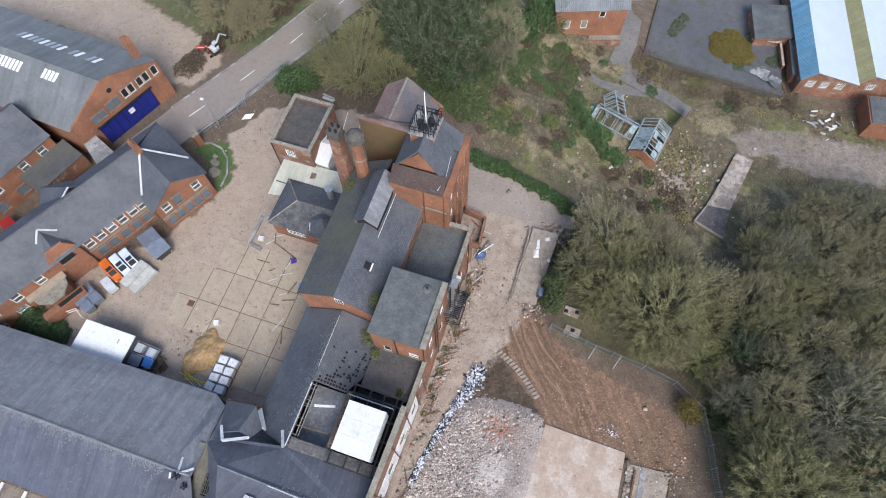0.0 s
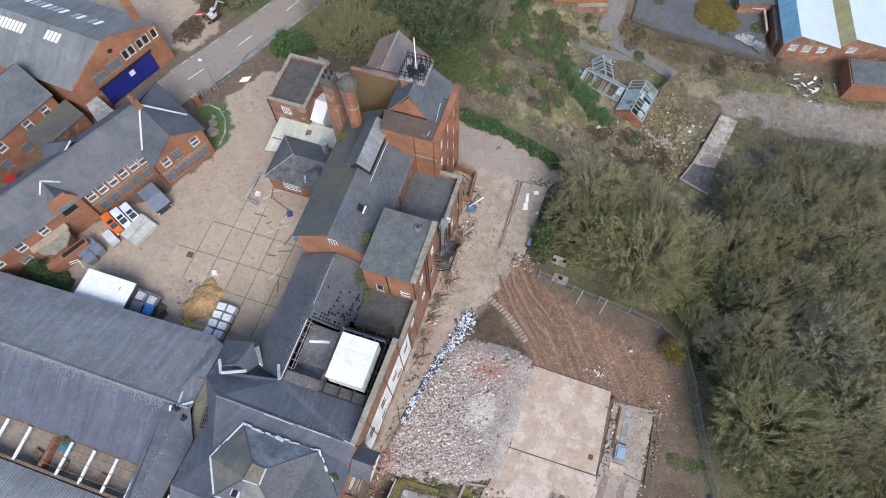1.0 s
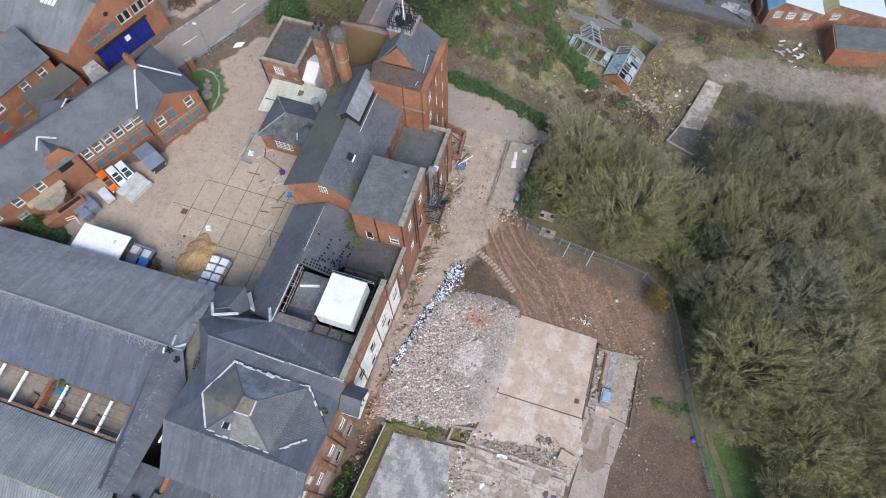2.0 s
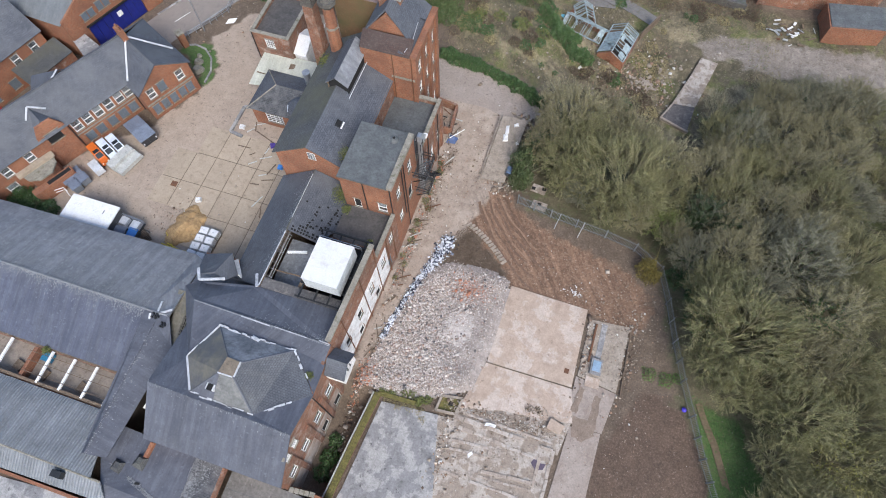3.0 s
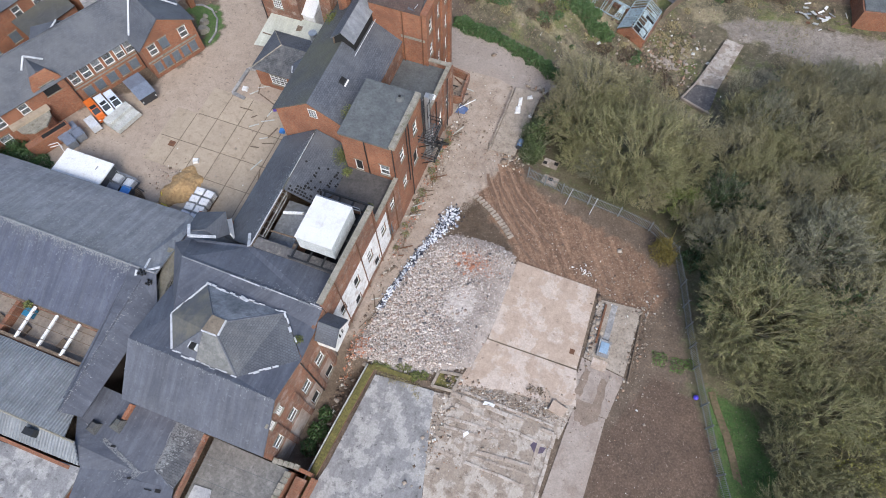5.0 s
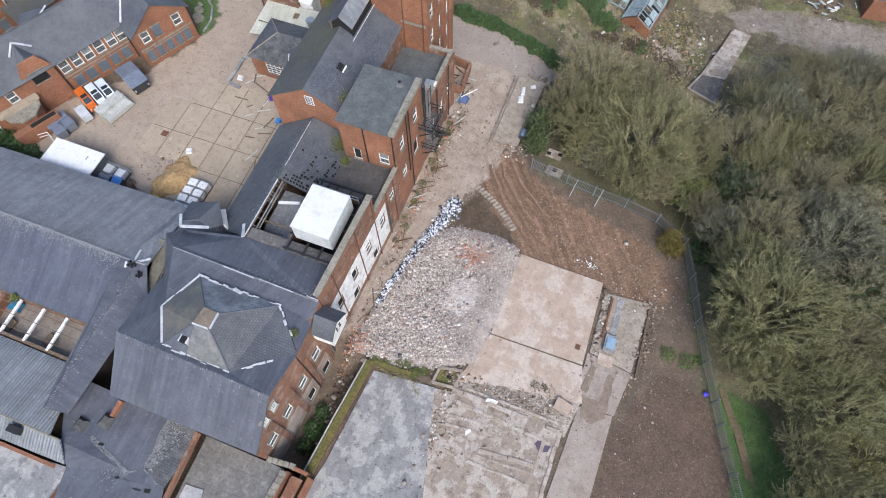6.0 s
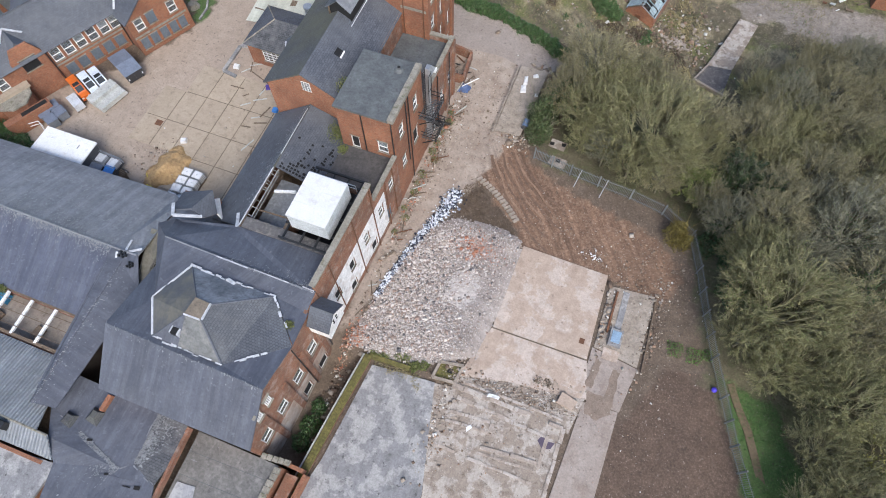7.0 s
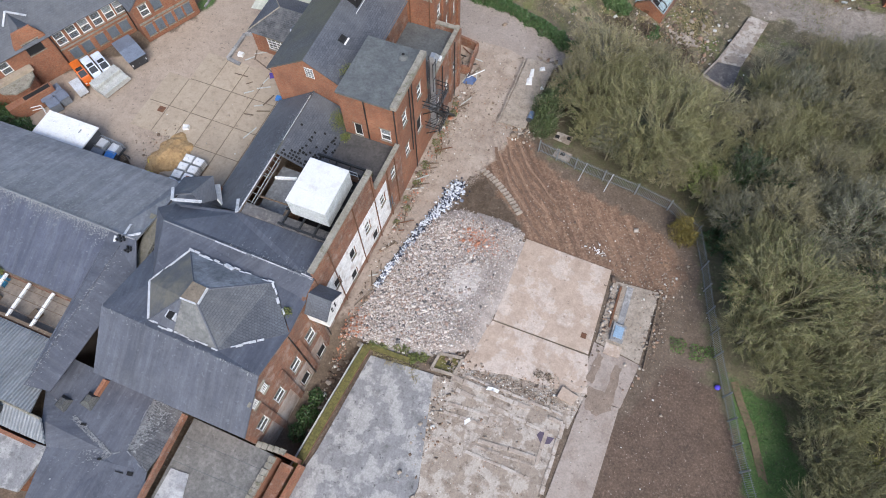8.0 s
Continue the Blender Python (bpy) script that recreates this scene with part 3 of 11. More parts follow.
def ribbon(name, mid, width, z, mat, label, kind="structure", category="road", thick=0.06):
    g = Geo()
    pts = [Vector((*p, 0)) for p in mid]
    left, right = [], []
    for i, p in enumerate(pts):
        d = (pts[min(i + 1, len(pts) - 1)] - pts[max(i - 1, 0)]).normalized()
        s = Vector((-d.y, d.x, 0)) * width / 2
        left.append(p + s)
        right.append(p - s)
    for i in range(len(pts) - 1):
        ring = [right[i], right[i + 1], left[i + 1], left[i]]
        tops = [(q.x, q.y, z + float(land(q.x, q.y)) + 0.05) for q in ring]
        g.hull([(a, b_, c - thick) for a, b_, c in tops], tops)
    return alone(name, g, mat, label, category, kind)


ROAD_MID = [(-75, -20), (-66, 0), (-57.5, 20), (-50.3, 36), (-46.2, 43.8), (-42.2, 52.2), (-38.4, 61.5), (-30, 80), (-20, 105), (-5, 150)]
ribbon("road", ROAD_MID, 5.8, 0.02, ASPHALT, "worn grey asphalt road with white dashes")


def road_marks():
    g = Geo()
    for i in range(len(ROAD_MID) - 1):
        a, b_ = Vector((*ROAD_MID[i], 0.0)), Vector((*ROAD_MID[i + 1], 0.0))
        d, n = (b_ - a).normalized(), int((b_ - a).length / 5.0)
        for k in range(n):
            p, q = a + d * (k * 5.0 + 1), a + d * (k * 5.0 + 3.6)
            s = Vector((-d.y, d.x, 0)) * 0.05
            g.prism([(v.x, v.y) for v in (p - s, q - s, q + s, p + s)], 0.012, 0.026)
    alone("road_marking", g, PAINT_WHITE, "worn white dashed line along the road", "road marking", "structure")


road_marks()


def edge_strip(name, pts, w, z0, z1, mat, label, category, kind="structure"):
    g = Geo()
    for a, b_ in zip(pts, pts[1:]):
        g.bar((*a, (z0 + z1) / 2), (*b_, (z0 + z1) / 2), w, z1 - z0)
    return alone(name, g, mat, label, category, kind)


edge_strip("kerb", [(-47.2, 34.8), (-43.4, 42.8), (-39.4, 51.4), (-36, 59)], 0.3, -0.1, 0.14, CONCRETE_GREY, "grey concrete kerb along the road", "kerb")
edge_strip("kerb", [(-52.9, 37.4), (-49.0, 45.0), (-45.0, 53.2), (-41.4, 62)], 0.25, -0.1, 0.12, CONCRETE_GREY, "grey concrete kerb along the road", "kerb")


# big demolition slab east of the buildings
def flat_slab(name, ring, z, mat, label, category="concrete slab", thick=0.25, kind="structure"):
    return alone(name, Geo().prism(ring, z - thick, z), mat, label, category, kind)


flat_slab("concrete_slab", [(6.9, 2.9), (16.2, 2.95), (16.0, 12.0), (7.1, 12.2)], 0.10, CONCRETE_PALE, "pinkish worn concrete floor slab of a demolished building")
flat_slab("concrete_slab", [(5.4, -2.7), (10, -1.6), (14.5, -1.2), (17.1, -0.6), (16.25, 2.8), (6.85, 2.75)], 0.09, CONCRETE_PALE, "pinkish stained concrete floor slab beside the driveway")
flat_slab("concrete_slab", [(16.55, 4.4), (18.2, 4.2), (20.8, 3.8), (20.9, 11.4), (16.5, 11.0)], 0.06, CONCRETE_WORN, "worn concrete strip with broken edges and a hatch")
flat_slab("concrete_slab", [(-2.5, -4.6), (3.6, -4.1), (6.0, -13.5), (5.0, -30), (-6.6, -30), (-3.3, -14)], 0.12, CONCRETE_GREY, "grey patchy concrete slab beside a mossy wall")
flat_slab("concrete_slab", [(3.4, -4.2), (9, -3.3), (15.9, -4.0), (15.9, -10), (14.5, -20), (5.4, -22), (6.05, -13.5)], 0.06, CONCRETE_BROKEN, "broken concrete floor with wall footings")
flat_slab("debris_strip", [(5.3, -3.5), (16.4, -4.2), (17.0, -0.55), (10.0, -1.4), (5.35, -2.6)], 0.03, CONCRETE_BROKEN, "debris-strewn broken concrete between two slabs")
flat_slab("driveway_apron", [(16.35, -0.7), (20.2, -0.75), (20.85, 3.7), (16.4, 4.3)], 0.045, CONCRETE_DUSTY, "dusty concrete apron between the slabs", "driveway")
flat_slab("driveway", [(16.9, -1.0), (20.1, -0.8), (19.9, -9), (18.4, -32), (14.6, -32), (16.3, -10)], 0.04, CONCRETE_DUSTY, "plain dusty concrete driveway", "driveway")
flat_slab("concrete_path", [(21.7, 48.7), (24.7, 48.9), (26.8, 58.0), (24.3, 58.4)], -5.6, CONCRETE_BROKEN, "broken pale concrete path on the waste ground", "path", 0.4)
flat_slab("burnt_pad", [(20.4, 45.8), (24.2, 44.4), (24.69, 48.86), (21.71, 48.66)], -5.62, SOOTY_PAD, "dark burnt rubble on a concrete pad", "pad", 0.4)
edge_strip("pad_kerb", [(20.3, 45.6), (21.6, 48.6), (23.0, 53.2)], 0.22, -5.9, -5.42, CONCRETE_WORN, "low pale kerb along the broken pad", "kerb")
edge_strip("pad_kerb", [(20.3, 45.6), (24.3, 44.2)], 0.3, -5.9, -5.42, CONCRETE_WORN, "low pale kerb along the broken pad", "kerb")
flat_slab("tarmac_yard", [(8.6, 72.2), (29.3, 70.7), (26, 100), (9, 100)], -5.2, ASPHALT_DARK, "dark mossy tarmac yard behind a brick wall", "yard", 1.5)


# ---- main works buildings ----
def tower_block():
    t = thing("brick_store_block", (-9.4, 16.3, 0), "square brick store block with a flat felt roof", "building")
    x0, x1, y0, y1, top = -12.25, -6.65, 12.95, 19.75, 13.2
    walled(t, (x0, y0), (x1, y0), 0, top, BRICK, [(1.45, 7.65, 0.85, 1.7, "open"), (4.3, 8.2, 1.05, 1.6, "half")])
    walled(t, (x1, y0), (x1, y1), 0, top, BRICK, [(1.6, 9.4, 1.0, 1.7, "sash"), (1.6, 4.6, 1.0, 1.6, "sash"), (5.0, 9.4, 1.0, 1.8, "sash"), (4.6, 4.8, 1.1, 2.0, "open")])
    walled(t, (x1, y1), (x0, y1), 0, top, BRICK_OLD)
    walled(t, (x0, y1), (x0, y0), 0, top, BRICK)
    roofed(t, [(x0 - 0.1, y0 - 0.15, top + 0.2), (x1 - 0.4, y0 - 0.15, top + 0.2), (x1 - 0.4, y1 + 0.05, top + 0.2), (x0 - 0.1, y1 + 0.05, top + 0.2)], FELT, 0.24, label="patched grey felt roof")
    for k in range(9):
        s = y0 - 0.1 + k * 0.765
        part("coping_stone", Geo().box(x1 - 0.45, s, top - 0.02, x1 + 0.12, s + 0.75, top + 0.42 + 0.02 * (k % 3)), STONE, t)
    part("roof_vent", Geo().tube((-8.3, 18.6, top + 0.2), (-8.3, 18.6, top + 0.45), 0.5, 0.28, 14).tube((-8.3, 18.6, top + 0.44), (-8.3, 18.6, top + 0.55), 0.18, 0.18, 10), FELT, t)
    part("roof_vent_mouth", Geo().tube((-8.3, 18.6, top + 0.55), (-8.3, 18.6, top + 0.56), 0.15, 0.15, 10), DARK, t)
    for x in (x0 + 2.55, x1 - 0.15):
        pipe(t, (x, y0), 7.6, top, out=(0, -0.09))
    pipe(t, (x1, y0 + 3.3), 0, top)
    pipe(t, (x1, y0 + 2.7), 4, top)


def flat_north():
    t = thing("brick_range", (-9.3, 24, 0), "brick range with a dark flat roof behind a parapet", "building")
    x0, x1, y0, y1 = -12.2, -6.6, 19.75, 28.5
    wins = [(2.4, 2.5, 1.0, 1.9, "sash"), (4.9, 2.6, 1.0, 1.9, "sash"), (7.2, 3.2, 1.0, 1.9, "sash"), (2.4, 0.2, 1.1, 1.9, "open")]
    walled(t, (x1, y0), (x1, y1), 0, 8.55, BRICK_OLD, wins)
    walled(t, (x1, y1), (x0, y1), 0, 8.4, BRICK_OLD)
    roofed(t, [(x0, y0, 7.75), (x1 - 0.3, y0, 7.75), (x1 - 0.3, y1 - 0.3, 7.75), (x0, y1 - 0.3, 7.75)], FELT, 0.2, label="dark wet felt roof")
    part("coping", Geo().box(x1 - 0.38, y0 + 0.02, 8.55, x1 + 0.08, y1 + 0.06, 8.7), STONE, t)
    part("coping", Geo().box(x0 + 2.8, y1 - 0.42, 8.4, x1 - 0.4, y1 + 0.06, 8.55), STONE, t)
    for y in (21.2, 23.6, 25.9, 28.3):
        part("pilaster", Geo().box(x1 + 0.002, y - 0.3, 0, x1 + 0.16, y + 0.3, 8.3), BRICK_OLD, t)
    pipe(t, (x1 + 0.1, 23.2), 0, 8.3)
    pipe(t, (x1 + 0.1, 26.6), 0, 8.3)


def nave():
    t = thing("brewhouse", (-16.5, 22, 0), "long brick hall with a slate roof and ridge lantern", "building")
    x0, x1, y0, y1, xr, zr, ze = -21.0, -12.25, 15.3, 31.5, -16.75, 13.2, 10.55
    part("wall", Geo().wall((x0, y0), (x1, y0), 0, ze, [], 0.3, [(xr - x0, zr - 0.12)]), BRICK, t)
    part("gable_window", Geo().box(-17.0, y0 - 0.03, 10.75, -16.1, y0 - 0.005, 12.0), PAINT_WHITE, t)
    for i in range(3):
        for j in range(4):
            part("pane", Geo().box(-16.94 + i * 0.28, y0 - 0.045, 10.82 + j * 0.29, -16.72 + i * 0.28, y0 - 0.032, 11.05 + j * 0.29), GLASS, t)
    walled(t, (x0, y1), (x0, y0), 0, ze, BRICK)
    walled(t, (x1, y0 + 4.4), (x1, y1 - 3.5), 0, ze, BRICK_OLD)
    roofed(t, [(x0 - 0.35, y0 - 0.2, ze - 0.2), (xr, y0 - 0.2, zr), (xr, y1, zr), (x0 - 0.35, y1, ze - 0.2)], SLATE_MOSS, label="mossy slate slope")
    roofed(t, [(xr, y0 - 0.2, zr), (x1 + 0.15, y0 - 0.2, ze - 0.1), (x1 + 0.15, y1 - 3.5, ze - 0.1), (xr, y1 - 3.5, zr)], SLATE, label="dark slate slope")
    for y in (20.3, 23.4):
        part("pilaster", Geo().box(x1 + 0.002, y - 0.2, 7.8, x1 + 0.14, y + 0.2, ze - 0.2), BRICK_OLD, t)
    # lantern along the ridge
    lx0, lx1, ly0, ly1, lz = -17.9, -15.2, 23.2, 29.3, 13.6
    part("lantern_side", Geo().box(lx0 + 0.15, ly0 + 0.2, 12.2, lx0 + 0.28, ly1, lz), TIMBER, t)
    part("lantern_side", Geo().box(lx1 - 0.28, ly0 + 0.2, 12.2, lx1 - 0.15, ly1, lz), DARK, t)
    part("lantern_end", Geo().wall((lx0 + 0.28, ly0 + 0.3), (lx1 - 0.28, ly0 + 0.3), 12.2, lz, [], 0.1, [((lx1 - lx0) / 2 - 0.28, lz + 1.0)]), DARK, t)
    xm, zt = (lx0 + lx1) / 2, lz + 1.15
    roofed(t, [(lx0, ly0, lz), (xm, ly0, zt), (xm, ly1, zt), (lx0, ly1, lz)], SLATE, 0.12, "lantern_roof")
    roofed(t, [(xm, ly0, zt), (lx1, ly0, lz), (lx1, ly1, lz), (xm, ly1, zt)], ROOFING_GREY, 0.12, "lantern_roof")
    part("flashing", Geo().slab([(lx1 + 0.15, ly0 - 0.6, 12.62), (lx1 + 0.21, ly0 - 0.6, 12.585), (lx1 + 0.21, ly1, 12.585), (lx1 + 0.15, ly1, 12.62)], 0.03), LEAD, t)
    part("skylight", Geo().slab([(-15.25, 19.1, 12.47), (-14.65, 19.1, 12.13), (-14.65, 19.9, 12.13), (-15.25, 19.9, 12.47)], 0.12), STEEL_DARK, t)
    part("skylight_apron", Geo().slab([(-14.66, 19.05, 12.16), (-14.52, 19.05, 12.08), (-14.52, 19.95, 12.08), (-14.66, 19.95, 12.16)], 0.08), PAINT_WHITE, t)
    part("skylight_glass", Geo().slab([(-15.22, 19.18, 12.48), (-14.78, 19.18, 12.23), (-14.78, 19.84, 12.23), (-15.22, 19.84, 12.48)], 0.02), DARK, t)


def tall_tower():
    t = thing("brick_tower", (-12.4, 31.8, 0), "tall brick brewery tower with slate roofs and a railed platform", "building")
    x0, x1, y0, y1, top = -15.6, -9.4, 28.0, 35.5, 14.9
    rows = [(u, z, 0.85, 1.6, "sash") for z in (1.2, 4.6, 8.0, 11.4) for u in (1.6, 3.7, 5.9)]
    walled(t, (x1, y0), (x1, y1), 0, top, BRICK, rows)
    walled(t, (x0, y0), (x1, y0), 0, top, BRICK)
    walled(t, (x1, y1), (x0, y1), 0, top, BRICK)
    walled(t, (x0, y1), (x0, y0), 0, top, BRICK_MOSS)
    for y in (28.3, 30.7, 32.9, 35.2):
        part("pilaster", Geo().box(x1 + 0.002, y - 0.35, 0, x1 + 0.22, y + 0.35, top - 0.2), BRICK, t)
    part("cornice", Geo().box(x1 - 0.4, y0 - 0.1, top, x1 + 0.3, y1 + 0.1, top + 0.25), BRICK, t)
    # pent slope under the gable, and the gable itself
    roofed(t, [(x0, y0 - 0.15, top), (x1 - 0.4, y0 - 0.15, top), (x1 - 0.4, y0 + 1.5, top + 1.2), (x0, y0 + 1.5, top + 1.2)], TILE_BROWN, label="sooty red-brown tiled pent slope")
    gx0, gx1, gy, gz = -15.2, -10.6, y0 + 1.75, top + 1.0
    xm = (gx0 + gx1) / 2
    part("gable", Geo().wall((gx0, gy), (gx1, gy), gz, gz + 0.05, [], 0.3, [((gx1 - gx0) / 2, gz + 2.6)]), BRICK, t, "orange brick gable")
    roofed(t, [(gx0 - 0.3, gy - 0.35, gz - 0.1), (xm, gy + 0.1, gz + 3.1), (xm, y1 - 1.5, gz + 3.1), (gx0 - 0.3, y1 - 1.5, gz - 0.1)], SLATE)
    roofed(t, [(xm, gy + 0.1, gz + 3.1), (gx1 + 0.3, gy - 0.35, gz - 0.1), (gx1 + 0.3, y1 - 1.5, gz - 0.1), (xm, y1 - 1.5, gz + 3.1)], SLATE)
    roofed(t, [(gx1 - 0.6, y0 + 0.1, top + 0.35), (x1 - 0.35, y0 + 0.1, top + 0.05), (x1 - 0.35, y1, top + 0.05), (gx1 - 0.6, y1, top + 0.6)], SLATE)
    roofed(t, [(-12.4, y1 - 3.2, gz + 1.2), (x1 - 0.4, y1 - 2.2, top + 0.4), (x1 - 0.4, y1, top + 0.3), (-12.4, y1, gz + 1.2)], SLATE)
    part("flashing", Geo().bar((gx1 + 0.15, y0 + 0.15, top + 0.5), (gx1 + 0.55, y0 + 1.6, top + 0.75), 0.05, 0.06).bar((gx1 + 0.55, y0 + 1.6, top + 0.75), (gx1 + 0.3, y0 + 4.2, top + 0.9), 0.05, 0.06), LEAD, t)
    for x in (-11.9, -9.7):
        pipe(t, (x, y0), 7.6, top - 0.1, RUST, out=(0, -0.09))
    part("string_course", Geo().box(-12.2, y0 - 0.06, 11.2, x1, y0 - 0.002, 11.5), STONE, t)
    # railed platform
    px0, px1, py0, py1, pz = -14.5, -12.0, 31.85, 34.4, 18.6
    part("platform_base", Geo().box(px0, py0, 14, px1, py1, pz), BRICK_OLD, t)
    part("platform", Geo().box(px0 - 0.15, py0 - 0.15, pz, px1 + 0.15, py1 + 0.15, pz + 0.2), CONCRETE_GREY, t)
    rail = Geo()
    corners = [(px0, py0), (px1, py0), (px1, py1), (px0, py1)]
    for a, b_ in zip(corners, corners[1:] + corners[:1]):
        for h in (0.5, 1.0):
            rail.bar((*a, pz + 0.2 + h), (*b_, pz + 0.2 + h), 0.06)
        for k in range(5):
            s = k / 5
            p = (a[0] + (b_[0] - a[0]) * s, a[1] + (b_[1] - a[1]) * s)
            rail.bar((*p, pz + 0.2), (*p, pz + 1.3), 0.06)
    part("railing", rail, STEEL_DARK, t, "dark steel railing")
    rnd = random.Random(5)
    clutter = Geo()
    for _ in range(26):
        x, y = rnd.uniform(px0 + 0.2, px1 - 0.2), rnd.uniform(py0 + 0.2, py1 - 0.2)
        clutter.bar((x, y, pz + 0.2), (x + rnd.uniform(-0.3, 0.3), y + rnd.uniform(-0.3, 0.3), pz + rnd.uniform(0.8, 2.2)), 0.05)
    for _ in range(5):
        x, y = rnd.uniform(px0 + 0.3, px1 - 0.8), rnd.uniform(py0 + 0.3, py1 - 0.8)
        clutter.box(x, y, pz + 0.2, x + 0.5, y + 0.4, pz + 0.2 + rnd.uniform(0.3, 0.8))
    part("aerial", clutter, STEEL_DARK, t)
    part("flagpole", Geo().tube((-13.2, 33.2, pz), (-13.75, 34.5, pz + 3.4), 0.07, 0.05, 8), PAINT_WHITE, t, "white painted pole")


def north_block():
    t = thing("brick_hall", (-16, 37.5, 0), "brick hall with a red tiled gable roof and algae-stained wall", "building")
    x0, x1, y0, y1, xr, zr = -21.2, -13.9, 33.9, 40.5, -18.0, 15.7
    walled(t, (x0, y0), (-15.0, y0), 0, 15.45, BRICK_MOSS)
    part("coping", Geo().box(x0 - 0.1, y0 - 0.06, 15.45, -15.0, y0 + 0.35, 15.55), TILE_RED, t)
    walled(t, (x0 + 0.4, y1), (x0 + 0.4, y0 + 0.3), 0, 13.2, BRICK)
    part("wall", Geo().wall((x1, y1), (x0 + 0.4, y1), 0, 12.2, [], 0.3, [(-x0 + x1 - 0.45, 13.2), (x1 - xr, zr - 0.15)]), BRICK, t)
    walled(t, (x1, 36.2), (x1, y1), 0, 12.0, BRICK)
    roofed(t, [(-20.7, 36.5, 13.3), (xr, 34.6, zr), (xr, y1, zr), (-20.7, y1 + 0.2, 13.3)], TILE_RED, label="pinkish clay tile slope")
    roofed(t, [(xr, 34.6, zr), (-15.2, 36.3, 13.9), (-14.0, y1 + 0.1, 12.2), (xr, y1, zr)], TILE_GREYED, label="greyed clay tile slope")
    roofed(t, [(x0 + 0.1, y0 + 0.4, 15.2), (-15.2, y0 + 0.4, 15.25), (-15.2, 36.3, 13.85), (xr, 34.9, 15.2), (-20.7, 36.6, 13.3)], TILE_RED, label="brown tiled shoulder behind the parapet")
    part("ridge", Geo().tube((xr, 34.6, zr), (xr, y1, zr), 0.12, n=6), STONE, t)


def chimneys():
    t = thing("square_chimney", (-21.9, 30.1, 3), "square brick chimney stack with a stone cap", "chimney")
    c = (-21.9, 30.1)
    g = Geo()
    g.hull([(c[0] + i * 0.8, c[1] + j * 0.8, 3) for i, j in ((-1, -1), (1, -1), (1, 1), (-1, 1))], [(c[0] + i * 0.58, c[1] + j * 0.58, 17.4) for i, j in ((-1, -1), (1, -1), (1, 1), (-1, 1))])
    part("shaft", g, BRICK_OLD, t)
    part("collar", Geo().box(c[0] - 0.7, c[1] - 0.7, 17.2, c[0] + 0.7, c[1] + 0.7, 17.6).box(c[0] - 0.64, c[1] - 0.64, 17.6, c[0] + 0.64, c[1] + 0.64, 18.4), STONE_DARK, t, "weathered stone cap")
    for i, j in ((-0.32, -0.32), (0.32, -0.32), (0.32, 0.32), (-0.32, 0.32)):
        part("chimney_pot", Geo().tube((c[0] + i, c[1] + j, 18.4), (c[0] + i, c[1] + j, 18.8), 0.15, 0.12, 8), DARK, t)
    t = thing("octagonal_chimney", (-19.6, 29.9, 9), "octagonal brick chimney with a domed cap", "chimney")
    c = (-19.6, 29.9)
    part("shaft", Geo().tube((*c, 8), (*c, 18.0), 0.82, 0.6, 8), BRICK, t)
    part("collar", Geo().tube((*c, 17.5), (*c, 18.0), 0.64, 0.98, 8).tube((*c, 18.0), (*c, 18.5), 1.02, 1.02, 8), STONE_DARK, t, "dark octagonal stone collar")
    dome = Geo()
    prev = None
    for k in range(6):
        a = k / 5 * math.pi / 2 * 0.96
        r, z = 0.74 * math.cos(a), 18.5 + 0.8 * math.sin(a)
        if prev:
            dome.tube((*c, prev[1]), (*c, z), prev[0], r, 14)
        prev = (r, z)
    part("band", Geo().tube((*c, 14.6), (*c, 14.85), 0.74, 0.74, 8), STONE, t)
    part("dome", dome, STONE_DARK, t, "rounded weathered dome")


